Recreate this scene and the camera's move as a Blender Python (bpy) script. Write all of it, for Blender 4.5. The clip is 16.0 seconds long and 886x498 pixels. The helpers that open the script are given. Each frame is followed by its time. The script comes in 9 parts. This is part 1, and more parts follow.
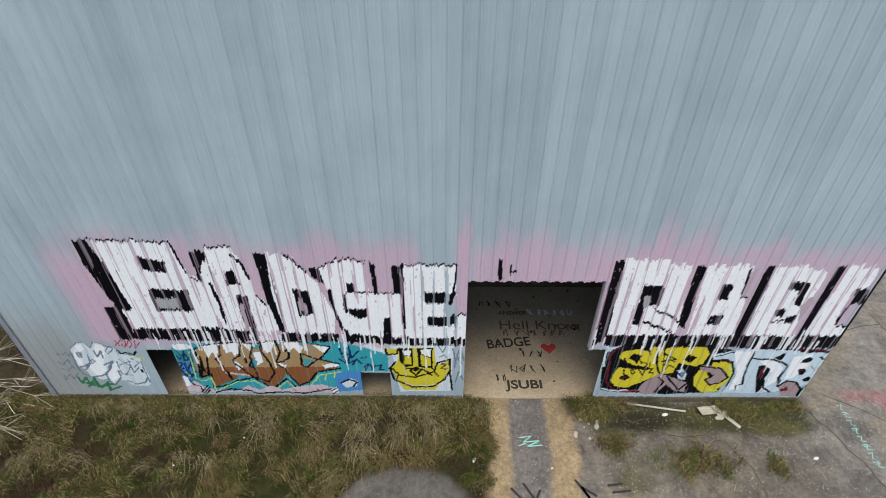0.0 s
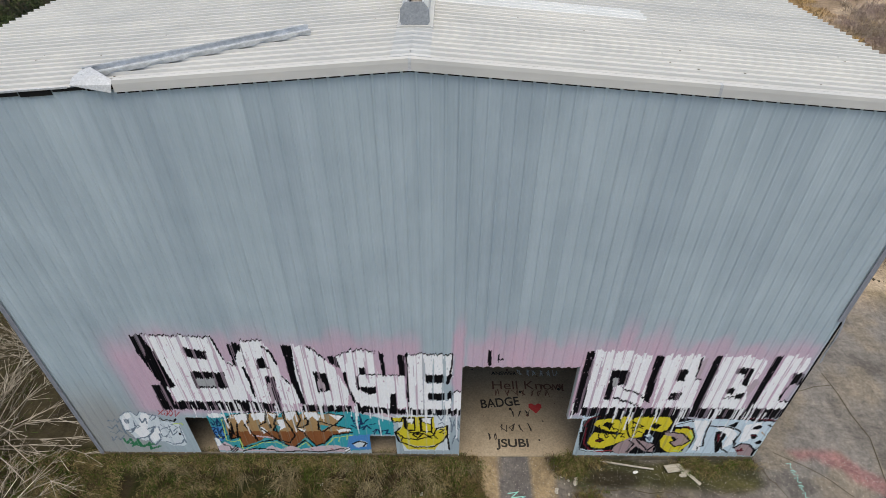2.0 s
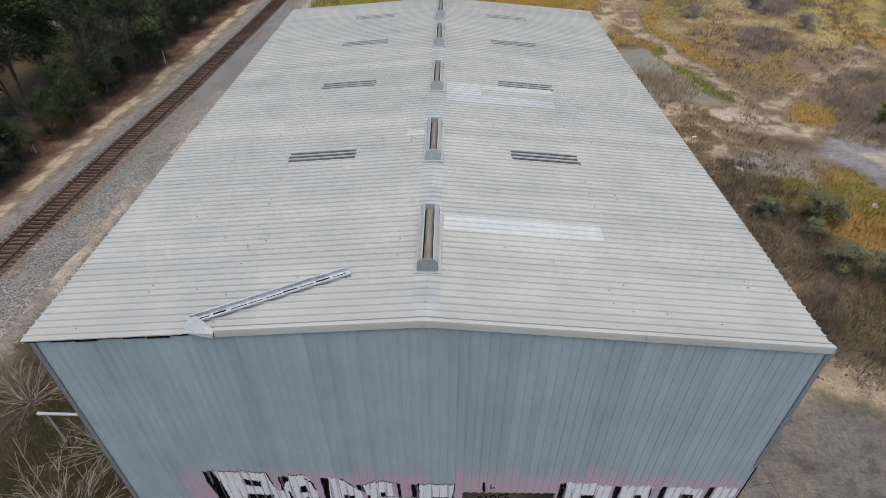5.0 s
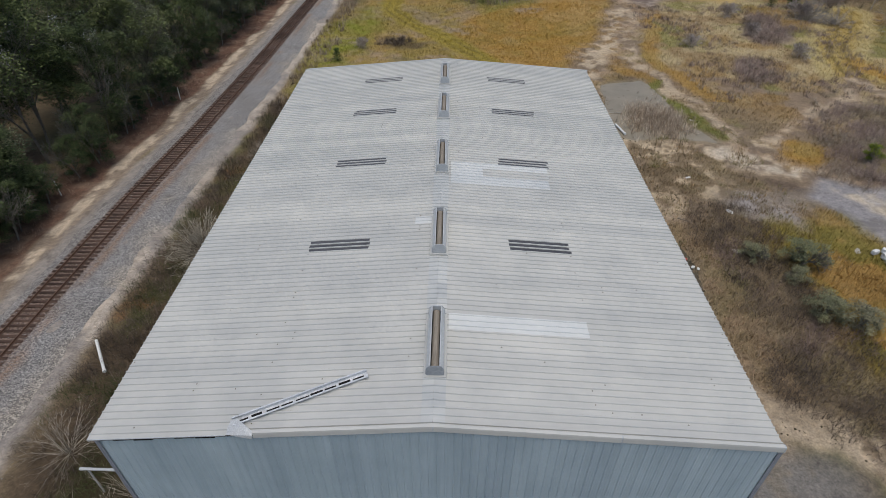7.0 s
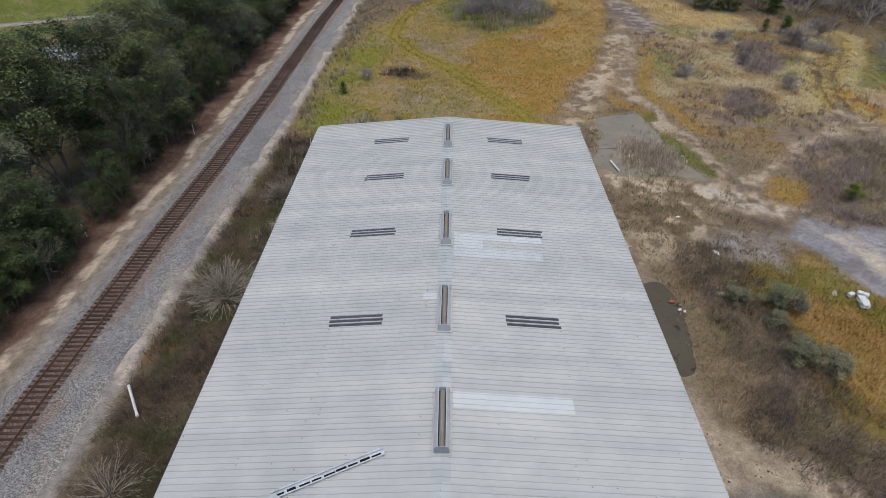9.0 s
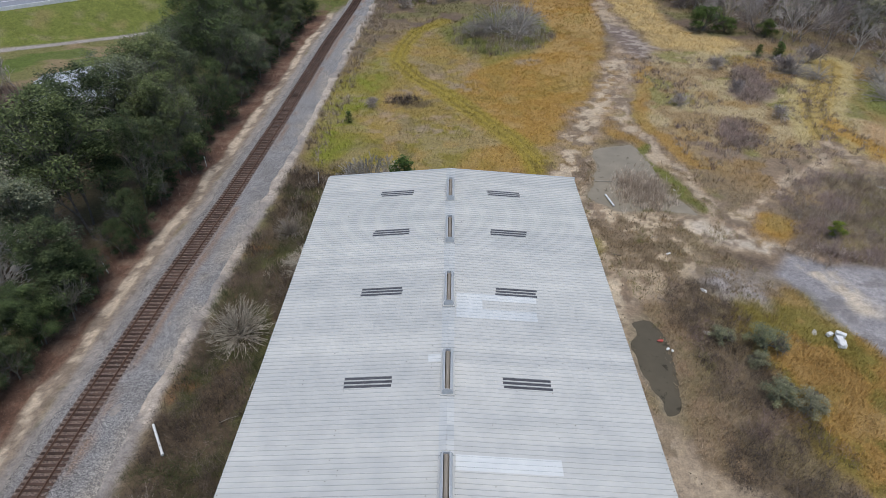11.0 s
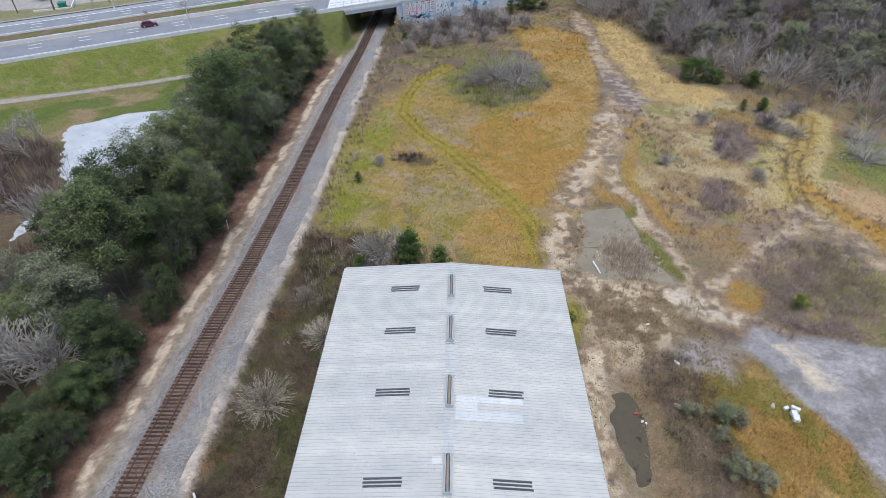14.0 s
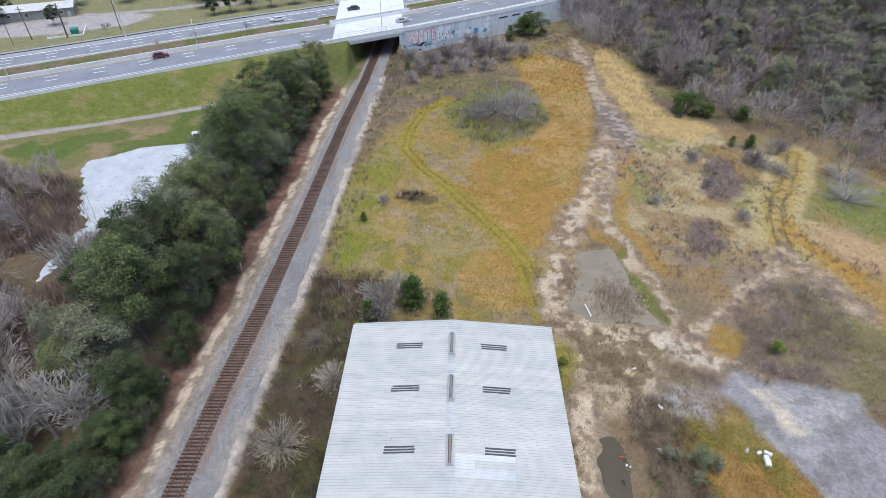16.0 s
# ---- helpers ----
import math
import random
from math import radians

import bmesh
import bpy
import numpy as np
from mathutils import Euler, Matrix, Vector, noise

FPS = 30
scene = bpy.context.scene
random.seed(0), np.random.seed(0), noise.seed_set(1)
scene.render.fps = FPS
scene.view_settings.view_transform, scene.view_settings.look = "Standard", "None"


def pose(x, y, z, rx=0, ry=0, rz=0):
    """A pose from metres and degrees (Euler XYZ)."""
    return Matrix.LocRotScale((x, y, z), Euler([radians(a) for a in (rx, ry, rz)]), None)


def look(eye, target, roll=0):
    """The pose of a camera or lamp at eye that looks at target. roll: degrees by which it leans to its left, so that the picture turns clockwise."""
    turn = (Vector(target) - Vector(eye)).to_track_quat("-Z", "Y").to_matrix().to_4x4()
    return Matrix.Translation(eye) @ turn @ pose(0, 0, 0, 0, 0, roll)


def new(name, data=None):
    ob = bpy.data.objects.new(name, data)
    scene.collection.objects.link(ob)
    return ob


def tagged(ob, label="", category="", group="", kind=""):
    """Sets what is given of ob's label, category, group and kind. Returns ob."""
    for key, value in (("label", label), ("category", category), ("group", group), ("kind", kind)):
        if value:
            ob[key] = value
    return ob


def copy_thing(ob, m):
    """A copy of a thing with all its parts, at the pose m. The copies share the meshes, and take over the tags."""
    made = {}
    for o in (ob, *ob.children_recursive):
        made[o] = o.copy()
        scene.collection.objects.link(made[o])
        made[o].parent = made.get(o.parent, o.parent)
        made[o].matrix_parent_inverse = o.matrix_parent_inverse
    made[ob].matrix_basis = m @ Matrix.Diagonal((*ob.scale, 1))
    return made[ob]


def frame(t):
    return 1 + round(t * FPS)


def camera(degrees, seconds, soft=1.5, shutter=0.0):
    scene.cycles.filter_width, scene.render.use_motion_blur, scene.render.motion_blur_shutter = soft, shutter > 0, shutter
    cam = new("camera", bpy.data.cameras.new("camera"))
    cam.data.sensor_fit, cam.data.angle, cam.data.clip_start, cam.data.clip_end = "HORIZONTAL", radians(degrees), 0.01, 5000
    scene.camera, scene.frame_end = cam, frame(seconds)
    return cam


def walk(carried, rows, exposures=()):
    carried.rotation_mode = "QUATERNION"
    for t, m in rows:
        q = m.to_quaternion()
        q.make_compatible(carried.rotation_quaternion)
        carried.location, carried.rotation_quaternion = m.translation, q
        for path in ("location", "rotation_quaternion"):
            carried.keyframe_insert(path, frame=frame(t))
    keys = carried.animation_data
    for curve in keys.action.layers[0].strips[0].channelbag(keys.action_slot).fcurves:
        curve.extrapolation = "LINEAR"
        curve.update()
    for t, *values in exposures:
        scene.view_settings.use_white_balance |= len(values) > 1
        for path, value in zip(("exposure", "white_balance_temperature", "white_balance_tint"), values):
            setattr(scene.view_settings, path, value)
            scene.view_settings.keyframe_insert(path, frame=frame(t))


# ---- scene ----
cam = camera(78.0, 16.0, soft=0.7)
PATH = [
    (0.0, 0.521, -10.656, 14.976, 50.863, -0.203, 0.164),
    (0.5, 0.525, -10.718, 15.616, 50.991, -0.214, 0.198),
    (1.0, 0.554, -10.846, 16.505, 51.120, -0.222, 0.237),
    (1.5, 0.584, -10.995, 17.541, 51.253, -0.225, 0.284),
    (2.0, 0.596, -10.990, 18.646, 51.390, -0.212, 0.337),
    (2.5, 0.563, -11.068, 19.940, 51.520, -0.193, 0.391),
    (3.0, 0.542, -11.106, 21.209, 51.633, -0.179, 0.437),
    (3.5, 0.548, -11.170, 22.447, 51.727, -0.177, 0.475),
    (4.0, 0.545, -11.185, 23.680, 51.804, -0.178, 0.511),
    (6.5, 0.388, -10.760, 29.453, 51.942, 0.000, 0.832),
    (7.0, 0.409, -10.766, 30.721, 51.943, 0.090, 0.896),
    (7.5, 0.433, -10.818, 32.093, 51.941, 0.172, 0.932),
    (8.0, 0.428, -10.890, 33.473, 51.939, 0.238, 0.948),
    (8.5, 0.353, -10.957, 34.791, 51.942, 0.282, 0.955),
    (9.0, 0.281, -10.960, 36.136, 51.950, 0.306, 0.972),
    (11.5, 0.142, -10.921, 43.105, 51.920, 0.272, 1.154),
    (12.0, 0.146, -10.946, 44.896, 51.948, 0.242, 1.227),
    (12.5, 0.157, -10.999, 46.859, 51.985, 0.210, 1.302),
    (13.0, 0.181, -11.038, 48.970, 52.021, 0.183, 1.363),
    (13.5, 0.191, -11.064, 51.153, 52.050, 0.162, 1.410),
    (14.0, 0.179, -11.091, 53.358, 52.074, 0.144, 1.448),
    (14.5, 0.173, -11.105, 55.589, 52.097, 0.124, 1.487),
    (15.0, 0.170, -11.116, 57.822, 52.122, 0.100, 1.525),
    (15.5, 0.149, -11.169, 60.027, 52.144, 0.071, 1.557),
    (16.0, 0.084, -11.211, 62.258, 52.170, 0.039, 1.584),
]
walk(cam, [(t, pose(x, y, z, rx, ry, rz)) for t, x, y, z, rx, ry, rz in PATH],
     exposures=[(0.0, 0.58, 7300, 8.5), (1.5, 0.40, 7480, 10), (3.5, 0.03, 7500, 10.3), (4.5, -0.1, 7300, 10), (7.0, -0.3, 7000, 10), (9.0, -0.24, 6700, 10), (12.5, 0.06, 6450, 10), (16.0, 0.3, 6300, 10)])

# ---- light: an overcast sky ----
world = bpy.data.worlds.new("overcast_sky")
scene.world = world
world.use_nodes = True
wn = world.node_tree
sky = wn.nodes.new("ShaderNodeTexSky")
sky.sky_type = "NISHITA"
sky.sun_disc = False
sky.sun_elevation = radians(70)
sky.sun_rotation = radians(200)
sky.air_density, sky.dust_density, sky.ozone_density = 1.0, 1.2, 1.0
wn.nodes["Background"].inputs["Strength"].default_value = 0.15
wn.links.new(sky.outputs["Color"], wn.nodes["Background"].inputs["Color"])
sun = new("sun", bpy.data.lights.new("sun", "SUN"))
sun.data.energy, sun.data.angle, sun.data.color = 2.3, radians(50), (1.0, 0.98, 0.95)
sun.matrix_world = look((8, -15, 80), (0, 0, 0))

# ---- materials ----
def node_mat(name):
    m = bpy.data.materials.new(name)
    m.use_nodes = True
    nt = m.node_tree
    return m, nt, nt.nodes["Principled BSDF"]


def noise_tex(nt, scale, detail=4.0, rough=0.6, stretch=None, coords="Object"):
    out = nt.nodes.new("ShaderNodeNewGeometry").outputs["Position"] if coords == "World" else nt.nodes.new("ShaderNodeTexCoord").outputs[coords]
    if stretch:
        mp = nt.nodes.new("ShaderNodeMapping")
        mp.inputs["Scale"].default_value = stretch
        nt.links.new(out, mp.inputs["Vector"])
        out = mp.outputs["Vector"]
    n = nt.nodes.new("ShaderNodeTexNoise")
    n.inputs["Scale"].default_value = scale
    n.inputs["Detail"].default_value = detail
    n.inputs["Roughness"].default_value = rough
    nt.links.new(out, n.inputs["Vector"])
    return n.outputs["Fac"]


def ramp(nt, fac, stops):
    r = nt.nodes.new("ShaderNodeValToRGB")
    while len(r.color_ramp.elements) < len(stops):
        r.color_ramp.elements.new(0.5)
    for e, (p, c) in zip(r.color_ramp.elements, stops):
        e.position, e.color = p, (*c, 1)
    nt.links.new(fac, r.inputs["Fac"])
    return r.outputs["Color"]


def mix(nt, fac, a, b, kind="MIX"):
    m = nt.nodes.new("ShaderNodeMix")
    m.data_type, m.blend_type = "RGBA", kind
    for sock, v in ((m.inputs[0], fac), (m.inputs[6], a), (m.inputs[7], b)):
        if hasattr(v, "links"):
            nt.links.new(v, sock)
        elif isinstance(v, tuple):
            sock.default_value = (*v, 1)
        else:
            sock.default_value = v
    return m.outputs[2]


def bump(nt, bsdf, height, strength=0.3, distance=0.02):
    b = nt.nodes.new("ShaderNodeBump")
    b.inputs["Strength"].default_value = strength
    b.inputs["Distance"].default_value = distance
    nt.links.new(height, b.inputs["Height"])
    nt.links.new(b.outputs["Normal"], bsdf.inputs["Normal"])


def surf(name, dark, light, scale=3.0, fine=40.0, rough=0.8, metal=0.0, relief=0.3, depth=0.02, stretch=None, vary=0.0):
    """A worn surface: two tones by a broad noise, a fine grain over it, and a fine relief."""
    m, nt, b = node_mat(name)
    broad = ramp(nt, noise_tex(nt, scale, 5, 0.6, stretch), [(0.3, dark), (0.7, light)])
    grain = noise_tex(nt, fine, 3, 0.7, stretch)
    g = ramp(nt, grain, [(0.25, (0.72, 0.72, 0.72)), (0.75, (1.25, 1.25, 1.25))])
    col = mix(nt, 1.0, broad, g, "MULTIPLY")
    if vary:
        oi = nt.nodes.new("ShaderNodeObjectInfo")
        col = mix(nt, 1.0, col, ramp(nt, oi.outputs["Random"], [(0, (1 - vary,) * 3), (1, (1 + vary,) * 3)]), "MULTIPLY")
    nt.links.new(col, b.inputs["Base Color"])
    b.inputs["Roughness"].default_value, b.inputs["Metallic"].default_value = rough, metal
    b.inputs["Specular IOR Level"].default_value = 0.5 if rough < 0.45 else 0.25
    if relief:
        bump(nt, b, grain, relief, depth)
    return m


def tinted(name, attribute="tint", fine=30.0, rough=0.9, relief=0.5, depth=0.05, low=0.75, high=1.25, sheen=0.0, island=0.0):
    """A surface that takes its colour from the tint stored in the mesh, with grain over it."""
    m, nt, b = node_mat(name)
    a = nt.nodes.new("ShaderNodeAttribute")
    a.attribute_name = attribute
    grain = noise_tex(nt, fine, 6, 0.75)
    col = mix(nt, 1.0, a.outputs["Color"], ramp(nt, grain, [(0.3, (low,) * 3), (0.7, (high,) * 3)]), "MULTIPLY")
    if relief:
        col = mix(nt, 1.0, col, ramp(nt, noise_tex(nt, fine * 9, 3, 0.8), [(0.3, (0.78,) * 3), (0.7, (1.22,) * 3)]), "MULTIPLY")
    if island:
        gm = nt.nodes.new("ShaderNodeNewGeometry")
        col = mix(nt, 1.0, col, ramp(nt, gm.outputs["Random Per Island"], [(0, (1 - island,) * 3), (1, (1 + island,) * 3)]), "MULTIPLY")
    nt.links.new(col, b.inputs["Base Color"])
    b.inputs["Roughness"].default_value = rough
    b.inputs["Specular IOR Level"].default_value = 0.15
    if relief:
        bump(nt, b, grain, relief, depth)
    return m


def ground_cover(name):
    """Soil under mixed cover: the stored tint, mottled at four sizes, with straw and brown litter in drifts."""
    m, nt, b = node_mat(name)
    a = nt.nodes.new("ShaderNodeAttribute")
    a.attribute_name = "tint"
    col = a.outputs["Color"]
    drift = noise_tex(nt, 0.55, 6, 0.7)
    tuft = noise_tex(nt, 1.9, 6, 0.75)
    grain = noise_tex(nt, 7.0, 6, 0.8)
    speck = noise_tex(nt, 42.0, 3, 0.8)
    col = mix(nt, 1.0, col, ramp(nt, drift, [(0.3, (0.80, 0.79, 0.78)), (0.5, (1.0, 1.0, 1.0)), (0.7, (1.2, 1.19, 1.18))]), "MULTIPLY")
    col = mix(nt, 1.0, col, ramp(nt, tuft, [(0.28, (0.62, 0.62, 0.64)), (0.5, (1.0, 1.0, 1.0)), (0.72, (1.32, 1.28, 1.22))]), "MULTIPLY")
    col = mix(nt, 1.0, col, ramp(nt, grain, [(0.3, (0.62, 0.62, 0.62)), (0.7, (1.36, 1.36, 1.36))]), "MULTIPLY")
    col = mix(nt, 1.0, col, ramp(nt, speck, [(0.3, (0.76, 0.76, 0.76)), (0.7, (1.24, 1.24, 1.24))]), "MULTIPLY")
    nt.links.new(col, b.inputs["Base Color"])
    b.inputs["Roughness"].default_value = 0.95
    b.inputs["Specular IOR Level"].default_value = 0.12
    bump(nt, b, grain, 0.8, 0.10)
    return m


# ---- numpy noise, for tints and shapes ----
def vnoise(x, y, seed=0):
    xi, yi = np.floor(x).astype(np.int64), np.floor(y).astype(np.int64)
    fx, fy = x - xi, y - yi
    fx, fy = fx * fx * (3 - 2 * fx), fy * fy * (3 - 2 * fy)

    def h(a, b):
        n = (a * 374761393 + b * 668265263 + seed * 974711) & 0x7FFFFFFF
        n = ((n ^ (n >> 13)) * 1274126177) & 0x7FFFFFFF
        return ((n ^ (n >> 16)) & 0xFFFF) / 65535.0

    top = h(xi, yi) * (1 - fx) + h(xi + 1, yi) * fx
    low = h(xi, yi + 1) * (1 - fx) + h(xi + 1, yi + 1) * fx
    return top * (1 - fy) + low * fy


def fbm(x, y, scale, octaves=4, seed=0):
    t, a, n = 0.0, 1.0, 0.0
    for k in range(octaves):
        t = t + a * vnoise(x / scale * 2 ** k + 17.3 * k, y / scale * 2 ** k - 9.1 * k, seed + k)
        n += a
        a *= 0.5
    return t / n


def smooth(d, a, b):
    k = np.clip((d - a) / (b - a), 0, 1)
    return k * k * (3 - 2 * k)


def line_dist(x, y, pts):
    """Distance to a broken line."""
    d = np.full(np.shape(x), 1e9)
    for (ax, ay), (bx, by) in zip(pts[:-1], pts[1:]):
        ux, uy = bx - ax, by - ay
        k = np.clip(((x - ax) * ux + (y - ay) * uy) / (ux * ux + uy * uy), 0, 1)
        d = np.minimum(d, np.hypot(x - ax - k * ux, y - ay - k * uy))
    return d


def poly_dist(x, y, pts):
    """Signed distance to a closed outline, below 0 inside; far points are not worked out."""
    x, y = np.asarray(x, float), np.asarray(y, float)
    out = np.full(x.shape, 50.0)
    xs, ys = [p[0] for p in pts], [p[1] for p in pts]
    k = (x > min(xs) - 8) & (x < max(xs) + 8) & (y > min(ys) - 8) & (y < max(ys) + 8)
    if not k.any():
        return out
    px, py = x[k], y[k]
    hit = np.zeros(px.shape, bool)
    for (ax, ay), (bx, by) in zip(pts, pts[1:] + pts[:1]):
        if ay != by:
            hit ^= ((ay > py) != (by > py)) & (px < (bx - ax) * (py - ay) / (by - ay) + ax)
    out[k] = line_dist(px, py, pts + pts[:1]) * np.where(hit, -1, 1)
    return out


def blob(x, y, cx, cy, rx, ry, turn=0.0):
    """Below 1 inside a turned oval."""
    c, s = math.cos(radians(turn)), math.sin(radians(turn))
    dx, dy = x - cx, y - cy
    return np.hypot((dx * c + dy * s) / rx, (-dx * s + dy * c) / ry)


# ---- building helpers ----
def mesh_from(name, verts, faces, mat, tints=None, smooth_shade=False, label=""):
    me = bpy.data.meshes.new(name)
    verts = np.asarray(verts, dtype=np.float32)
    faces = np.asarray(faces, dtype=np.int32)
    k = faces.shape[1]
    me.vertices.add(len(verts))
    me.vertices.foreach_set("co", verts.ravel())
    me.loops.add(faces.size)
    me.loops.foreach_set("vertex_index", faces.ravel())
    me.polygons.add(len(faces))
    me.polygons.foreach_set("loop_start", np.arange(0, faces.size, k, dtype=np.int32))
    me.update(calc_edges=True)
    me.polygons.foreach_set("use_smooth", np.full(len(faces), smooth_shade))
    if tints is not None:
        at = me.color_attributes.new("tint", "FLOAT_COLOR", "POINT")
        t = np.ones((len(verts), 4), dtype=np.float32)
        t[:, :tints.shape[1]] = tints
        at.data.foreach_set("color", t.ravel())
    me.materials.append(mat)
    return me


def child(name, data, parent, m=None, label=""):
    ob = new(name, data)
    ob.parent = parent
    if m is not None:
        ob.matrix_basis = m
    return tagged(ob, label) if label else ob


def part(name, bm, material, parent, label="", m=None):
    me = bpy.data.meshes.new(name)
    bm.normal_update()
    bm.to_mesh(me)
    bm.free()
    me.materials.append(material)
    if parent is None:
        ob = new(name, me)
        if m is not None:
            ob.matrix_basis = m
        return ob
    return child(name, me, parent, m, label)


def empty(name, m, label, category, group="", kind=""):
    ob = new(name)
    ob.matrix_basis = m
    return tagged(ob, label, category, group, kind)


def box(bm, x0, y0, z0, x1, y1, z1, bevel=0.0, m=None):
    r = bmesh.ops.create_cube(bm, size=1)
    vs = r["verts"]
    bmesh.ops.transform(bm, verts=vs, matrix=Matrix.Translation(((x0 + x1) / 2, (y0 + y1) / 2, (z0 + z1) / 2)) @ Matrix.Diagonal((x1 - x0, y1 - y0, z1 - z0, 1)))
    if m is not None:
        bmesh.ops.transform(bm, verts=vs, matrix=m)
    if bevel:
        es = list({e for v in vs for e in v.link_edges})
        bmesh.ops.bevel(bm, geom=es, offset=bevel, segments=1, affect="EDGES")
    return bm


def tube(bm, a, b, r0, r1, sides=6):
    a, b = Vector(a), Vector(b)
    q = (b - a).to_track_quat("Z", "Y").to_matrix()
    ring = []
    for p, r in ((a, r0), (b, r1)):
        ring.append([bm.verts.new(p + q @ Vector((math.cos(6.2832 * i / sides) * r, math.sin(6.2832 * i / sides) * r, 0))) for i in range(sides)])
    for i in range(sides):
        bm.faces.new((ring[0][i], ring[0][(i + 1) % sides], ring[1][(i + 1) % sides], ring[1][i]))
    bm.faces.new(ring[1])
    bm.faces.new(ring[0][::-1])
    return bm


def extrude_profile(profile, y0, y1, cap=True):
    """A closed profile of (x, z) pairs, drawn out along y."""
    bm = bmesh.new()
    a = [bm.verts.new((x, y0, z)) for x, z in profile]
    b = [bm.verts.new((x, y1, z)) for x, z in profile]
    n = len(profile)
    for i in range(n):
        bm.faces.new((a[i], a[(i + 1) % n], b[(i + 1) % n], b[i]))
    if cap:
        bm.faces.new(a[::-1])
        bm.faces.new(b)
    bmesh.ops.recalc_face_normals(bm, faces=bm.faces[:])
    return bm


# ---- the plan ----
HALF, LONG, EAVE, RIDGE = 12.05, 35.85, 13.75, 14.72
WALL, RIDGE_X = 11.98, -0.13
RAIL = [(-33.0, -60.0), (-32.5, 15.0), (-31.9, 36.0), (-31.0, 52.0), (-30.2, 78.0), (-29.6, 120.0), (-28.4, 150.0), (-27.8, 190.0), (-27.0, 330.0)]


def rail_x(y):
    return np.interp(y, [p[1] for p in RAIL], [p[0] for p in RAIL])


# the road on its bank: origin, way along it, way across it (away from the building), and how its near edge swings
ROAD_O, ROAD_U = np.array((-42.0, 167.0)), np.array((math.cos(radians(30.5)), math.sin(radians(30.5))))
ROAD_N = np.array((-ROAD_U[1], ROAD_U[0]))


def road_edge(u):
    return np.interp(u, [-400, -90, -76, -48, -32, 0, 25, 60, 100, 400], [0.5, -0.2, -0.7, -2.5, -4.0, -4.6, -3.6, -0.5, 3.7, 30.0])


def road_uv(x, y):
    u = (x - ROAD_O[0]) * ROAD_U[0] + (y - ROAD_O[1]) * ROAD_U[1]
    return u, (x - ROAD_O[0]) * ROAD_N[0] + (y - ROAD_O[1]) * ROAD_N[1] - road_edge(u)


def road_z(u):
    return 5.6 + 2.6 * smooth(u, -100, -5)


def road_pt(u, v, z=0.0):
    p = ROAD_O + u * ROAD_U + (v + float(road_edge(u))) * ROAD_N
    return (p[0], p[1], z)


# outlines of water and of the kinds of cover, in plan
POND = [(22.8, 67.6), (28.8, 69.9), (30.0, 63.6), (30.1, 55.9), (32.6, 49.9), (28.2, 50.7), (22.9, 50.5), (19.2, 53.9), (21.8, 61.4)]
PUDDLE = [(19.0, 29.4), (20.7, 29.9), (21.5, 27.7), (21.2, 23.5), (20.4, 19.0), (19.2, 18.5), (18.5, 21.9), (18.2, 25.6)]
LAGOON = [(-83.5, 93.9), (-85.0, 100.4), (-76.8, 107.1), (-65.5, 110.1), (-59.7, 102.4), (-61.5, 90.9), (-62.2, 79.7), (-68.6, 74.6), (-70.3, 67.3), (-71.8, 55.9), (-72.8, 56.9), (-71.9, 67.2), (-72.2, 74.5), (-78.3, 84.6)]
ORANGE = [(29.5, 177.6), (40.4, 168.5), (39.6, 142.9), (32.2, 106.8), (24.1, 83.9), (16.8, 70.3), (12.1, 70.2), (6.8, 80.1), (-0.1, 92.0), (4.9, 104.7), (19.1, 114.4), (25.3, 125.6), (20.2, 154.3), (17.3, 179.0)]
STRAW = [(46.1, 192.9), (53.9, 183.0), (57.1, 161.2), (55.2, 134.9), (66.2, 121.2), (60.6, 114.4), (46.0, 117.1), (43.9, 144.7)]
GREEN_STRIP = [(10.5, 69.4), (14.2, 60.0), (16.5, 51.9), (18.6, 43.1), (16.2, 39.5), (14.8, 47.0), (13.4, 51.8), (10.5, 60.0)]
GREEN_EDGE = [(-22.9, 65.2), (-22.8, 79.8), (-21.3, 100.8), (-14.7, 113.7), (-13.1, 94.9), (-17.3, 79.9), (-15.2, 68.8), (-20.3, 62.1)]
RIGHT_ORANGE = [(64.9, 80.2), (66.6, 72.9), (70.4, 66.0), (77.5, 60.7), (82.0, 50.0), (66.2, 46.3), (65.8, 53.2), (67.6, 60.5), (63.1, 65.9), (60.9, 70.8)]
RIGHT_STRAW = [(71.3, 79.3), (82.0, 70.6), (86.0, 58.0), (78.3, 61.2), (70.3, 66.5), (67.8, 73.7)]
RIGHT_GREEN = [(80.3, 98.2), (96.1, 90.4), (90.1, 73.1), (80.7, 76.4), (73.2, 83.3)]
ORANGE_PATCH = [(36.9, 47.0), (41.8, 51.0), (45.2, 48.0), (40.9, 42.7), (38.7, 42.6)]
ORANGE_LOW = [(31.1, 32.3), (36.9, 34.8), (38.7, 32.0), (41.6, 27.8), (43.6, 22.5), (42.5, 12.6), (33.0, 10.4), (29.9, 20.5)]
LOT = [(40.3, 41.3), (44.9, 39.4), (51.2, 38.6), (56.0, 37.1), (54.6, 33.9), (58.5, 29.5), (56.0, 18.0), (47.3, 16.7), (42.8, 25.3), (39.6, 33.3), (36.8, 37.2)]
GREY_PATCH = [(28.7, 37.7), (36.4, 37.9), (34.9, 33.5), (31.1, 32.3), (28.9, 35.2)]
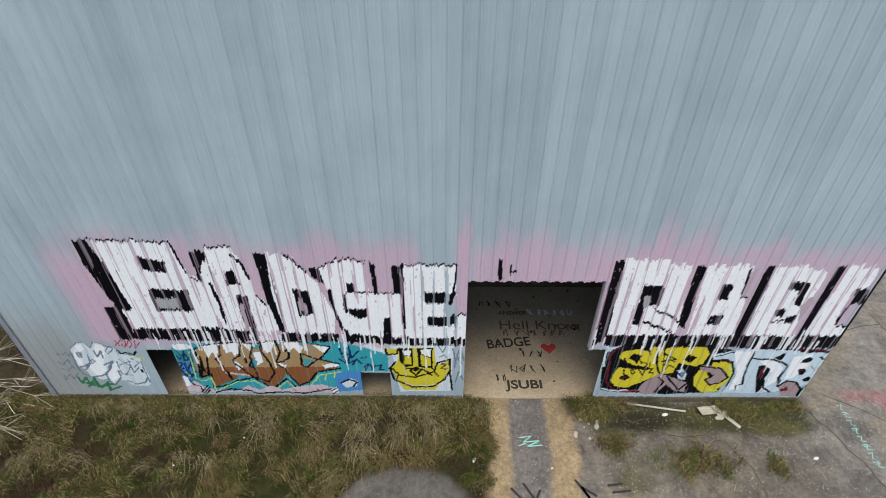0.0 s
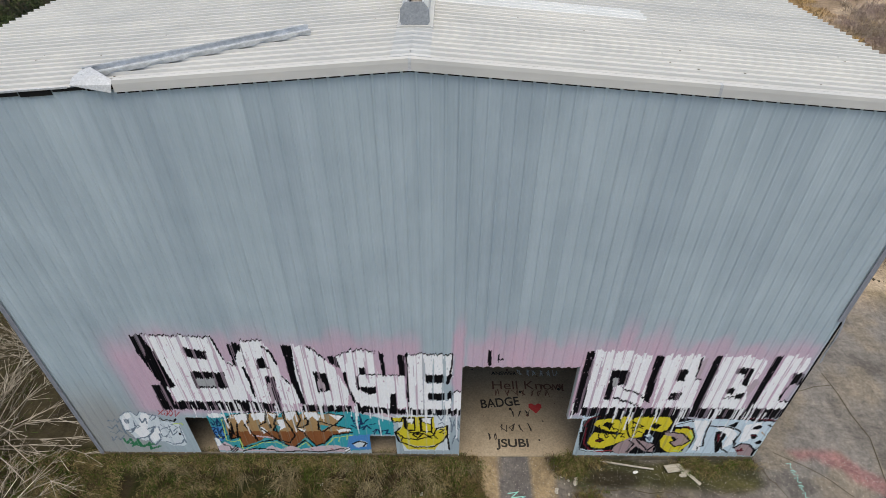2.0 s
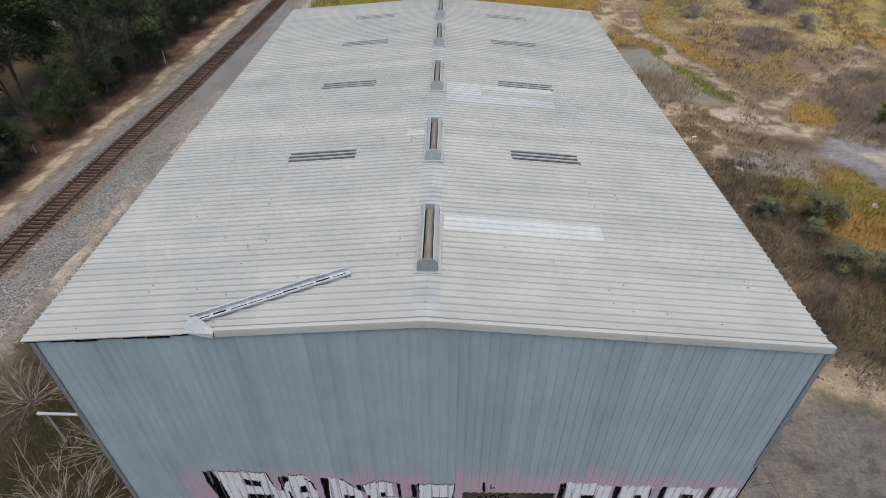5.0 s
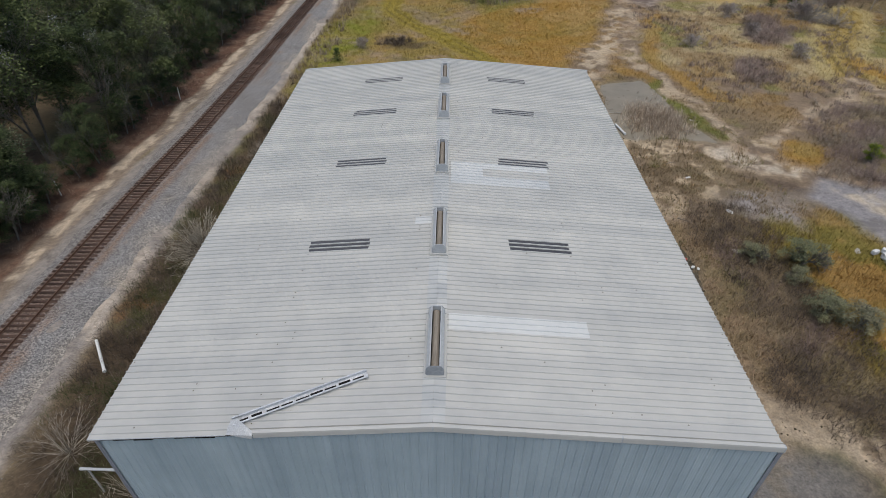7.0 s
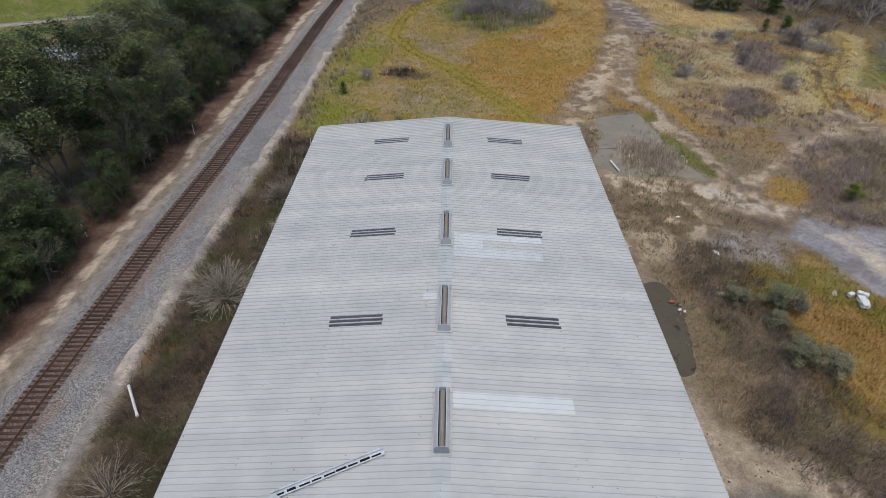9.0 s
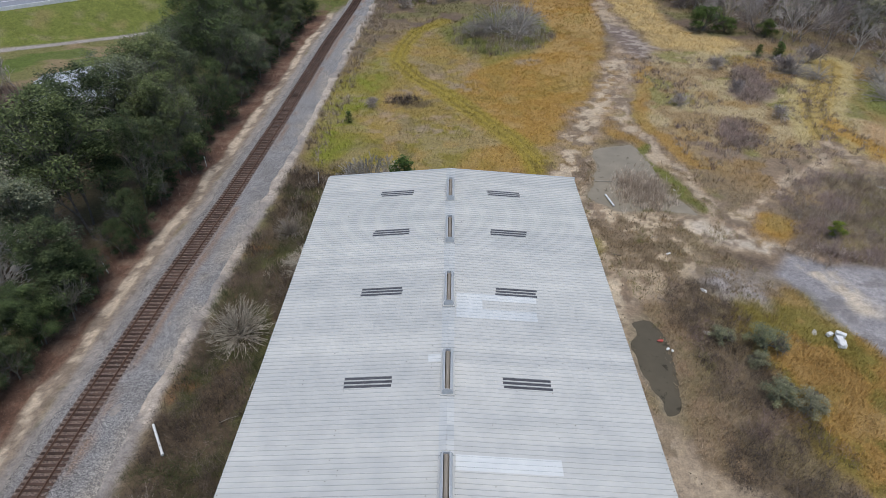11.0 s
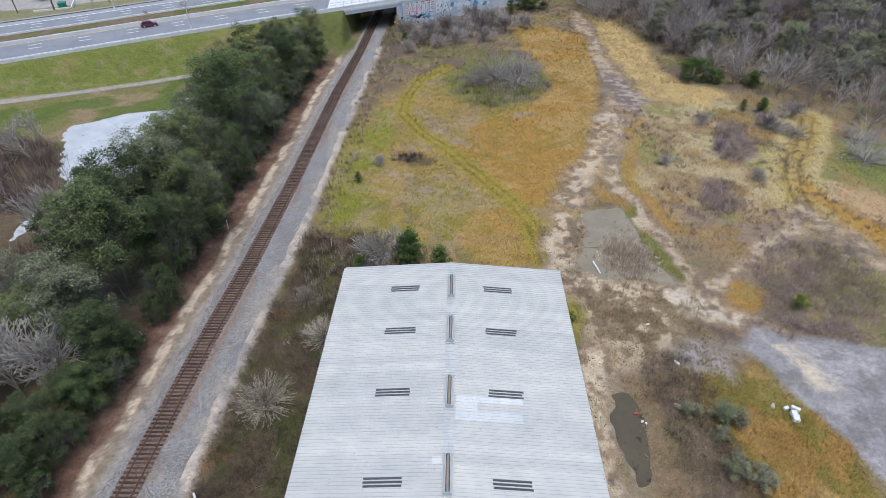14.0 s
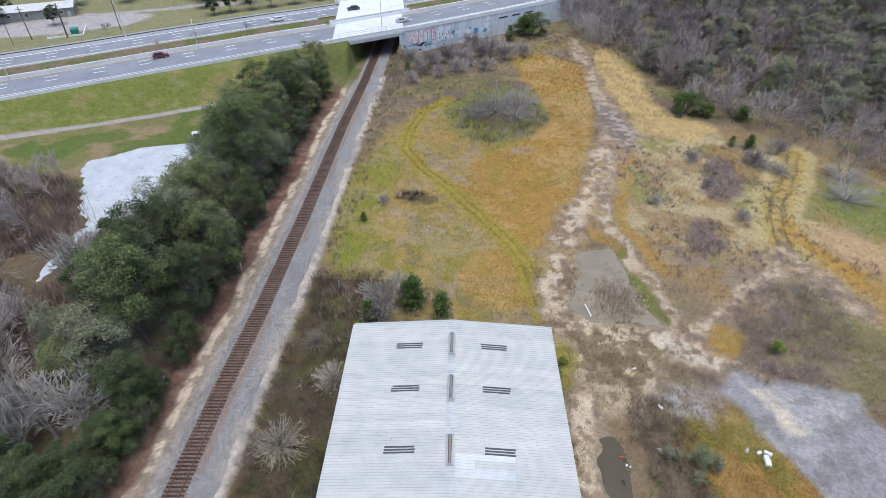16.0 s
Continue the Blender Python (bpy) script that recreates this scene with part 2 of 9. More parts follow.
MAUVE = [(47.5, 54.7), (58.8, 63.4), (65.7, 60.6), (60.8, 48.1), (52.1, 39.0), (44.9, 39.9), (41.6, 42.4), (45.5, 48.5)]
THICKET = [(23.9, 33.2), (29.1, 35.8), (31.1, 32.3), (29.7, 25.4), (32.6, 17.3), (32.0, 7.0), (25.3, 6.1), (23.6, 27.8)]
DARK_MUD = [(38.6, 138.4), (44.9, 130.8), (47.4, 117.2), (41.0, 107.3), (38.6, 116.9), (37.6, 125.2)]
MAIN_TRACK = [(43.0, 196.0), (42.0, 171.2), (41.5, 144.6), (41.4, 125.3), (36.9, 110.7), (31.5, 97.0), (27.9, 87.4), (23.2, 77.0), (18.6, 67.1), (17.2, 57.2), (18.1, 50.6), (20.2, 44.8), (22.8, 39.6), (23.0, 36.2), (19.0, 33.4), (15.6, 28.7), (15.6, 20.0), (16.8, 8.0), (18.0, -6.0)]
FORK = [(37.6, 107.8), (32.4, 92.1), (30.3, 77.2), (32.2, 70.0), (34.5, 60.7), (35.4, 53.4), (34.4, 49.0)]
TRAIL = [(36.3, 47.5), (45.8, 55.4), (54.0, 63.2), (60.4, 68.6)]
SAND = [(18.5, 50.0), (25.8, 47.2), (33.0, 46.9), (38.7, 42.6), (42.7, 38.1), (45.3, 33.1)]
RIGHT_TRACK = [(80.5, 108.0), (76.8, 101.7), (71.8, 93.3), (67.2, 87.3), (64.0, 80.8), (61.9, 74.2), (61.3, 69.5)]
GREEN_TRACK = [(-2.8, 139.2), (-8.8, 130.2), (-11.6, 119.2), (-12.4, 108.8), (-8.1, 99.8), (-1.4, 90.5), (4.9, 80.1), (9.9, 71.9), (13.2, 63.8), (14.5, 54.4), (15.8, 48.0)]
CROSS_TRACK = [(1.1, 89.4), (7.1, 87.1), (15.0, 89.1), (22.3, 93.8), (28.8, 100.7)]
TOP_TRACK = [(40.6, 192.0), (30.0, 188.5), (19.1, 165.3)]

# ---- ground: one sheet to the horizon ----
def spaced(cuts):
    out = []
    for a, b, step in cuts:
        out += list(np.arange(a, b - 1e-6, step))
    return np.array(out + [cuts[-1][1]])


def ponds(x, y):
    """Below 1 in standing water."""
    wx = x + 2.4 * (fbm(x, y, 4, 4, 5) - 0.5)
    wy = y + 2.4 * (fbm(x, y, 4, 4, 6) - 0.5)
    d = np.minimum(poly_dist(wx, wy, POND), poly_dist(wx, wy, PUDDLE))
    return 1 + np.minimum(d, poly_dist(wx, wy, LAGOON)) / 2.5


def ground_z(x, y):
    z = 0.16 * (fbm(x, y, 9, 4, 1) - 0.5) * smooth(np.hypot(np.maximum(np.abs(x) - 13, 0), np.maximum(np.abs(y - 18) - 24, 0)), 0, 10)
    z = z - 0.5 * (1 - smooth(ponds(x, y), 0.75, 1.25))
    # the track's bed and the ditch beside it
    dr = np.abs(x - rail_x(y))
    z = z + 0.32 * (1 - smooth(dr, 2.4, 5.2))
    # the road's bank
    u, v = road_uv(x, y)
    h = road_z(u)
    gap = 1 - smooth(np.abs(u - 15.0 - 0.59 * v), 7.5, 9.5)
    far = 1 - smooth(v, 46, 70) * 0.6
    bank = h * np.where(u > 22, smooth(v, 2.0, 3.4), smooth(v, -12, 0.0)) * far
    return z + (bank - 0.25 * smooth(v, -1, 1) * (1 - smooth(v, 45, 47))) * (1 - gap * (1 - smooth(v, 46, 60) * 0)) * (1 - smooth(u, 120, 200))


def ground_tint(x, y):
    """Albedo of the soil and its cover, with shade put in under the front grass."""
    n1, n2, n3 = fbm(x, y, 14, 4, 11), fbm(x, y, 5, 4, 21), fbm(x, y, 1.4, 3, 31)
    wx, wy = x + 5 * (n2 - 0.5) + 1.2 * (n3 - 0.5), y + 5 * (fbm(x, y, 5, 4, 41) - 0.5)
    col = np.empty(np.shape(x) + (3,))

    def lay(c, k):
        k = np.clip(k, 0, 1)[..., None]
        col[:] = col * (1 - k) + np.array(c) * k

    def area(pts, soft=1.6, rough=1.0):
        return 1 - smooth(poly_dist(wx * rough + x * (1 - rough), wy * rough + y * (1 - rough), pts), -soft, soft)

    n4, n5 = fbm(x, y, 3.0, 4, 61), fbm(x, y, 8, 4, 63)
    col[:] = (0.225, 0.18, 0.12)
    lay((0.155, 0.12, 0.09), smooth(n1, 0.44, 0.56))
    lay((0.27, 0.225, 0.125), smooth(n2, 0.53, 0.64) * 0.8)
    lay((0.17, 0.175, 0.07), smooth(n5, 0.56, 0.64) * 0.6)
    # olive and straw field behind the building
    field = 1 - smooth(blob(wx, wy, 2, 92, 27, 46, -8), 0.85, 1.1)
    lay((0.305, 0.24, 0.085), field)
    lay((0.25, 0.225, 0.06), field * smooth(n1, 0.48, 0.6) * 0.85)
    lay((0.36, 0.30, 0.19), field * smooth(n2, 0.55, 0.65) * 0.45)
    lay((0.22, 0.18, 0.12), field * smooth(n4, 0.57, 0.68) * 0.5)
    lay((0.40, 0.275, 0.10), field * smooth(fbm(x, y, 6, 4, 81), 0.53, 0.62) * 0.45)
    lay((0.37, 0.285, 0.215), field * smooth(fbm(x, y, 4, 4, 83), 0.58, 0.66) * 0.5)
    lay((0.22, 0.24, 0.045), np.maximum(area(GREEN_EDGE, 2.5), area(GREEN_STRIP, 1.0)) * (0.5 + 0.5 * smooth(n4, 0.4, 0.6)))
    # mixed cover past the fork of the track
    mixed = 1 - smooth(blob(wx, wy, 62, 86, 36, 34, -10), 0.85, 1.15)
    lay((0.345, 0.265, 0.15), mixed * 0.9)
    lay((0.25, 0.255, 0.095), mixed * smooth(n5, 0.52, 0.6) * 0.7)
    lay((0.23, 0.18, 0.145), mixed * smooth(fbm(x, y, 7, 4, 65), 0.56, 0.64) * 0.7)
    lay((0.46, 0.39, 0.24), mixed * smooth(fbm(x, y, 6, 4, 67), 0.53, 0.62) * 0.8)
    lay((0.315, 0.215, 0.09), mixed * smooth(fbm(x, y, 9, 4, 73), 0.55, 0.66) * 0.7)
    lay((0.20, 0.235, 0.075), area(RIGHT_GREEN, 3.0) * 0.85)
    lay((0.16, 0.18, 0.055), (1 - smooth(blob(wx, wy, 11, 130, 14, 19, -20), 0.8, 1.1)) * 0.8)
    lay((0.15, 0.12, 0.10), (1 - smooth(blob(wx, wy, -4, 172, 20, 16, 35), 0.8, 1.1)) * 0.6)
    # orange grass
    orange = np.maximum(area(ORANGE, 1.4, 0.6), np.maximum(area(ORANGE_PATCH, 0.8, 0.5), area(ORANGE_LOW, 1.3)))
    orange = np.maximum(orange, area(RIGHT_ORANGE, 1.6))
    orange = np.maximum(orange, (1 - smooth(blob(wx, wy, 8, 61, 7, 9, 10), 0.8, 1.1)) * 0.7)
    orange = np.maximum(orange, (1 - smooth(np.abs(line_dist(wx, wy, FORK) - 3.4), 0.8, 2.2)) * (y > 62) * 0.8)
    lay((0.365, 0.23, 0.066), orange * (0.75 + 0.2 * smooth(n2, 0.4, 0.58)))
    lay((0.43, 0.315, 0.145), orange * smooth(n5, 0.5, 0.6) * 0.55)
    lay((0.27, 0.215, 0.065), orange * smooth(n4, 0.54, 0.68) * 0.4)
    lay((0.19, 0.18, 0.05), area(ORANGE_LOW, 1.3) * smooth(n2, 0.48, 0.58) * 0.8)
    lay((0.50, 0.385, 0.18), area(STRAW, 2.0) * (0.7 + 0.25 * smooth(n4, 0.4, 0.6)))
    lay((0.47, 0.345, 0.20), area(RIGHT_STRAW, 2.0) * 0.9)
    lay((0.48, 0.41, 0.21), (1 - smooth(np.abs(line_dist(wx * 0.4 + x * 0.6, wy * 0.4 + y * 0.6, RIGHT_TRACK) - 3.4), 0.9, 2.2)) * 0.85)
    lay((0.43, 0.335, 0.125), (1 - smooth(line_dist(wx * 0.25 + x * 0.75, wy * 0.25 + y * 0.75, RIGHT_TRACK), 2.0, 3.2)) * 0.85)
    lay((0.42, 0.27, 0.075), (1 - smooth(line_dist(wx, wy, [(65.4, 78.8), (66.0, 70.5), (69.0, 62.6)]), 1.2, 2.6)) * 0.85)
    fork_scrub = np.minimum(blob(wx, wy, 58.7, 95.5, 4.4, 11, -21), blob(wx, wy, 48, 74, 3.8, 7.2, -26))
    lay((0.165, 0.125, 0.115), (1 - smooth(fork_scrub, 0.7, 1.15)) * 0.85)
    for cx, cy, r in ((1.1, 95, 3.6), (-19, 87.5, 2.6), (-2.3, 74.6, 3.4), (-8, 92, 2.2), (16, 108, 3.0)):
        lay((0.33, 0.27, 0.20), (1 - smooth(blob(wx, wy, cx, cy, r * 1.4, r), 0.4, 1.3)) * smooth(n3, 0.4, 0.56) * 0.75)
    lay((0.115, 0.09, 0.06), (1 - smooth(blob(wx, wy, -8.3, 86, 3.4, 2.2), 0.6, 1.2)) * 0.8)
    # wheel tracks pressed into the grass
    for pts, wide, green, deep in ((GREEN_TRACK, 1.3, 1.0, 0.6), (CROSS_TRACK, 0.8, 0.2, 0.4), (RIGHT_TRACK, 1.7, 0.0, 0.75), (TOP_TRACK, 1.1, 0.4, 0.5)):
        d = line_dist(wx * 0.25 + x * 0.75, wy * 0.25 + y * 0.75, pts)
        lay((0.325, 0.27, 0.055), (1 - smooth(d, wide, wide + 1.5)) * 0.85 * green)
        lay((0.15, 0.12, 0.045), (1 - smooth(np.abs(d - wide * 0.65), 0.12, 0.5)) * (0.6 + 0.4 * smooth(n4, 0.4, 0.55)) * deep)
    # bare soil: the farm track, its forks and the yard beside the building
    for pts, w, bright in ((MAIN_TRACK[:5], 2.5, 0.4), (MAIN_TRACK[4:11], 3.3, 0.75), (MAIN_TRACK[10:], 2.8, 0.9), (FORK, 1.7, 0.6), (SAND, 3.2, 1.0), (TRAIL, 1.5, 0.55), ([(18.5, 34.0), (15.6, 28.0), (15.4, 18.0), (17.0, 8.0), (19.0, -6.0)], 3.6, 1.0), ([(61.1, 69.1), (64, 60), (66, 52)], 2.0, 0.4)):
        d = line_dist(wx, wy, pts) + 1.8 * (n4 - 0.5)
        lay((0.35, 0.27, 0.19), (1 - smooth(d, w * 0.55, w * 1.5)) * (0.55 + 0.42 * smooth(n3, 0.42, 0.54)))
        lay((0.21, 0.165, 0.125), (1 - smooth(d, w * 0.5, w * 1.6)) * smooth(fbm(x, y, 2.0, 4, 69), 0.51, 0.57) * 0.8)
        lay((0.61, 0.52, 0.385), (1 - smooth(d, w * 0.25, w * 1.0)) * smooth(n2 * 0.4 + n3 * 0.6, 0.47, 0.53) * 0.9 * bright)
    yard = (1 - smooth(blob(wx, wy, 23.5, 43.0, 7.5, 8.0, 0), 0.7, 1.15))
    lay((0.255, 0.20, 0.135), yard * 0.75)
    lay((0.56, 0.465, 0.33), yard * smooth(n2 * 0.4 + n3 * 0.6, 0.46, 0.52) * 0.85)
    lay((0.17, 0.13, 0.08), yard * smooth(n4, 0.54, 0.60) * 0.65)
    lay((0.185, 0.15, 0.135), area(DARK_MUD, 2.2) * 0.9)
    lay((0.42, 0.37, 0.32), area(DARK_MUD, 2.2) * smooth(n3 * 0.6 + n2 * 0.4, 0.5, 0.6) * 0.8)
    lay((0.27, 0.245, 0.065), area([(12.4, 34.5), (14.2, 34.5), (16.6, 38.0), (18.4, 43.0), (17.0, 46.5), (14.5, 43.0)], 0.8, 0.5) * 0.9)
    # grey spoil spread flat at the side, with sand carried over it
    lot = area(LOT, 0.9, 0.55)
    lay((0.30, 0.297, 0.31), lot)
    lay((0.385, 0.378, 0.387), lot * smooth(n2, 0.46, 0.6) * 0.85)
    lay((0.21, 0.20, 0.20), lot * smooth(n4 * 0.6 + n3 * 0.4, 0.54, 0.62) * 0.6)
    lay((0.27, 0.265, 0.265), lot * (1 - smooth(np.abs(np.mod(x * 0.57 + y * 0.82 + 3.0 * n1, 3.4) - 1.7), 0.1, 0.4)) * 0.45)
    lay((0.36, 0.34, 0.33), area(GREY_PATCH, 1.5) * (0.4 + 0.6 * smooth(n2, 0.4, 0.55)))
    d = line_dist(wx, wy, SAND[2:])
    lay((0.55, 0.49, 0.40), (1 - smooth(d, 0.6, 2.6)) * smooth(n2 * 0.5 + n3 * 0.5, 0.4, 0.56))
    # mud round the water
    pd = ponds(x, y)
    lay((0.29, 0.25, 0.18), (1 - smooth(pd, 1.0, 1.5)) * 0.85 * (x > 0))
    lay((0.12, 0.10, 0.06), (1 - smooth(pd, 0.9, 1.1)))
    lay((0.17, 0.185, 0.05), (1 - smooth(line_dist(wx, wy, [(30.2, 69), (31.2, 62), (32, 57), (34, 51.5)]), 0.6, 1.4)) * 0.85)
    # beside the track
    dr = x - rail_x(y)
    lay((0.17, 0.105, 0.078), (1 - smooth(np.abs(dr + 8.4 + 2 * (n2 - 0.5)), 2.0, 4.0)) * (y < 185))
    lay((0.26, 0.185, 0.14), (1 - smooth(np.abs(dr + 7.6), 1.0, 3.2)) * (y < 185) * smooth(n3 * 0.6 + n4 * 0.4, 0.5, 0.58) * 0.7)
    lay((0.30, 0.25, 0.20), 1 - smooth(np.abs(dr + 4.6 + 2.0 * (n2 - 0.5)), 0.7, 1.6))
    lay((0.55, 0.47, 0.37), (1 - smooth(np.abs(dr + 5.0 + 2.6 * (n2 - 0.5)), 0.45, 0.95)) * smooth(n3 * 0.6 + 0.4 * n2, 0.455, 0.495))
    lay((0.105, 0.08, 0.055), (1 - smooth(np.abs(dr - 13.5), 5.5, 7.8)) * (y < 60) * 0.88)
    lay((0.085, 0.10, 0.034), (1 - smooth(np.abs(dr - 12.5), 3.5, 6.5)) * (y < 60) * smooth(n2, 0.54, 0.62) * 0.65)
    lay((0.24, 0.115, 0.06), (1 - smooth(np.abs(dr - 8.5), 1.5, 4.0)) * (y < 60) * smooth(n3 * 0.5 + n2 * 0.5, 0.6, 0.68) * 0.5)
    lay((0.33, 0.31, 0.29), 1 - smooth(np.abs(dr - 1.2 + 0.8 * (n3 - 0.5)), 4.2, 5.4))
    lay((0.50, 0.45, 0.39), (1 - smooth(np.abs(dr - 5.2 + 1.8 * (n2 - 0.5)), 0.4, 1.5)) * smooth(n2 + 0.3 * n3, 0.5, 0.68))
    # left of the trees
    lay((0.12, 0.093, 0.062), (1 - smooth(x, -54, -46)) * 0.8 * (y < 150))
    lay((0.20, 0.21, 0.06), (1 - smooth(blob(wx, wy, -100, 105, 40, 12, 20), 0.8, 1.1)) * 0.7)
    verge = (1 - smooth(x, -52, -46)) * smooth(y, 84, 96) * (y < 165)
    lay((0.20, 0.20, 0.085), verge * 0.8)
    lay((0.29, 0.225, 0.14), verge * smooth(n1 * 0.5 + n2 * 0.5, 0.49, 0.56) * 0.85)
    lay((0.10, 0.155, 0.035), verge * smooth(n5, 0.54, 0.62) * 0.8)
    u, v = road_uv(x, y)
    bank = smooth(v, -14, -12) * (1 - smooth(v, 45, 46) * 0.4) * (u < 30)
    lay((0.165, 0.195, 0.052), bank)
    lay((0.26, 0.225, 0.10), bank * smooth(n2, 0.52, 0.64) * 0.7)
    lay((0.30, 0.26, 0.16), bank * smooth(n3, 0.62, 0.72) * 0.4)
    lay((0.36, 0.34, 0.32), (1 - smooth(np.abs(v + 13.2 - 0.0016 * (u + 55) ** 2), 0.9, 1.6)) * (u < -18))
    lay((0.19, 0.165, 0.10), (1 - smooth(np.abs(u - 15.0 - 0.59 * v), 11, 15)) * smooth(v, -16, -12))
    lay((0.13, 0.15, 0.05), (1 - smooth(np.abs(u - 4.0 - 0.59 * v), 4, 9)) * smooth(v, -20, -14) * smooth(n2, 0.42, 0.55))
    lay((0.19, 0.155, 0.10), smooth(v, 18.5, 19) * (1 - smooth(v, 27.8, 28.2)))
    lay((0.13, 0.15, 0.05), smooth(v, 18.5, 19) * (1 - smooth(v, 27.8, 28.2)) * smooth(n2, 0.5, 0.6))
    lay((0.24, 0.215, 0.16), bank * (v < 0) * (1 - smooth(blob(wx, wy, -87, 146, 5, 3.5), 0.5, 1.2)) * smooth(n3, 0.4, 0.55))
    lay((0.24, 0.24, 0.13), smooth(v, 44, 46) * (u < 160))
    lay((0.40, 0.39, 0.385), smooth(v, 50, 51) * (1 - smooth(blob(wx, wy, -150, 200, 34, 13, 20), 0.85, 1.0)))
    lay((0.36, 0.35, 0.34), (1 - smooth(np.abs(wy - 0.32 * (x + 150) - 212), 2, 3)) * (v > 50) * (x > -150) * (x < -85))
    # the yard before the front wall
    apron = smooth(y, -60, -40) * (1 - smooth(y, 0.2, 0.6)) * (np.abs(x) < 60)
    # soil darkened to paint in the shade between grass blades
    lay((0.036, 0.029, 0.016), apron * (1 - smooth(x, 2.0, 4.0)))
    lay((0.028, 0.034, 0.010), apron * (1 - smooth(x, 1.0, 3.0)) * smooth(n3, 0.45, 0.6) * 0.8)
    lay((0.105, 0.085, 0.048), apron * (1 - smooth(x, 1.0, 3.0)) * smooth(n2, 0.54, 0.64) * 0.8)
    lay((0.130, 0.127, 0.122), apron * (1 - smooth(blob(x + 0.5 * (n3 - 0.5), y + 0.5 * (n2 - 0.5), -0.5, -3.6, 1.9, 1.35), 0.85, 1.05)))
    # darker ground between the wall and the brush
    lay((0.05, 0.045, 0.025), (1 - smooth(x, -13.2, -12.4)) * smooth(x, -24, -21) * (1 - smooth(y + 4 * (n2 - 0.5), 9, 13)) * (y > -30) * 0.85)
    pave = apron * smooth(wx * 0.12 + x * 0.88, 4.45, 4.75)
    pave = np.maximum(pave, smooth(x, 12.4, 12.8) * (1 - smooth(y + 3 * (n2 - 0.5), 6.0, 9.0)) * (1 - smooth(x, 22, 27)) * (y > -30))
    lay((0.142, 0.132, 0.118), pave)
    lay((0.217, 0.211, 0.200), pave * smooth(x + 2 * (n2 - 0.5), 10.5, 13.5))
    lay((0.183, 0.174, 0.159), pave * smooth(n2, 0.5, 0.62) * 0.7)
    lay((0.246, 0.217, 0.170), pave * smooth(fbm(x, y, 1.8, 4, 77), 0.54, 0.64) * 0.6)
    lay((0.093, 0.089, 0.085), pave * smooth(fbm(x, y, 0.9, 3, 79), 0.58, 0.7) * 0.6)
    # sand washed over the edge of the paving, and the brown bank beside the long puddle
    lay((0.27, 0.205, 0.135), (1 - smooth(np.abs(x - 22.6 - 1.6 * (n2 - 0.5)), 1.2, 2.6)) * smooth(y, 10, 14) * (1 - smooth(y, 30, 35)) * (0.6 + 0.4 * smooth(n3, 0.4, 0.6)))
    sandy = smooth(x, 12.4, 13.0) * (1 - smooth(x + 3 * (n2 - 0.5), 18.8, 22.0)) * smooth(y + 3 * (n4 - 0.5), 7.6, 9.6) * (1 - smooth(y + 3 * (n2 - 0.5), 15.5, 19.5))
    sandy = np.maximum(sandy, 1 - smooth(line_dist(wx, wy, [(18.5, 13.0), (22.5, 11.0), (25.5, 9.0), (28.0, 5.0)]), 1.0, 2.6))
    lay((0.50, 0.42, 0.315), sandy * (0.55 + 0.45 * smooth(n3 * 0.5 + n4 * 0.5, 0.42, 0.52)))
    lay((0.20, 0.155, 0.105), sandy * smooth(n3 * 0.6 + n2 * 0.4, 0.55, 0.60) * 0.8)
    ramp_x = 3.27 + 0.057 * y
    lay((0.344, 0.275, 0.173), apron * (1 - smooth(np.abs(x - ramp_x - 0.03 + 0.7 * (n3 - 0.5)), 1.15, 1.4)))
    lay((0.161, 0.156, 0.153), apron * (1 - smooth(np.abs(x - ramp_x + 0.02 + 0.1 * (n3 - 0.5)), 0.52, 0.62)))
    lay((0.043, 0.047, 0.017), apron * (1 - smooth(np.abs(y + 0.55 + 0.5 * (n3 - 0.5)), 0.35, 0.75)) * smooth(x, 4.9, 5.5) * (1 - smooth(x, 11.8, 12.4)) * 0.9)
    lay((0.035, 0.031, 0.020), apron * (1 - smooth(blob(x, y, 6.7, -0.78, 1.0, 0.35), 0.7, 1.1)))
    lay((0.099, 0.096, 0.038), apron * (1 - smooth(np.abs(wy - y * 0 + 2.2 - 0.15 * (x - 6)), 0.15, 0.5)) * (x > 5.5) * (x < 12) * smooth(n3, 0.45, 0.6) * 0.6)
    lay((0.321, 0.153, 0.161), apron * (1 - smooth(blob(wx, wy, 15.2, -0.2, 2.2, 0.6, -25), 0.6, 1.2)) * 0.7)
    return np.minimum(col * np.array((0.92, 0.88, 0.85)), 0.7)


gx = spaced([(-2600, -400, 220), (-400, -160, 12), (-160, -60, 1.6), (-60, -44, 0.7), (-44, -24, 0.28), (-24, -14, 0.4), (-14, 20, 0.17), (20, 60, 0.36), (60, 96, 0.45), (96, 130, 1.0), (130, 400, 14), (400, 2600, 220)])
gy = spaced([(-1500, -100, 140), (-100, -12, 5), (-12, -6, 0.5), (-6, 0.6, 0.1), (0.6, 75, 0.4), (75, 130, 0.5), (130, 260, 1.2), (260, 500, 12), (500, 3500, 250)])
GX, GY = np.meshgrid(gx, gy)
verts = np.stack([GX, GY, ground_z(GX, GY)], -1).reshape(-1, 3)
idx = np.arange(GX.size).reshape(GX.shape)
quads = np.stack([idx[:-1, :-1], idx[:-1, 1:], idx[1:, 1:], idx[1:, :-1]], -1).reshape(-1, 4)
ground_mat = ground_cover("soil_and_grass")
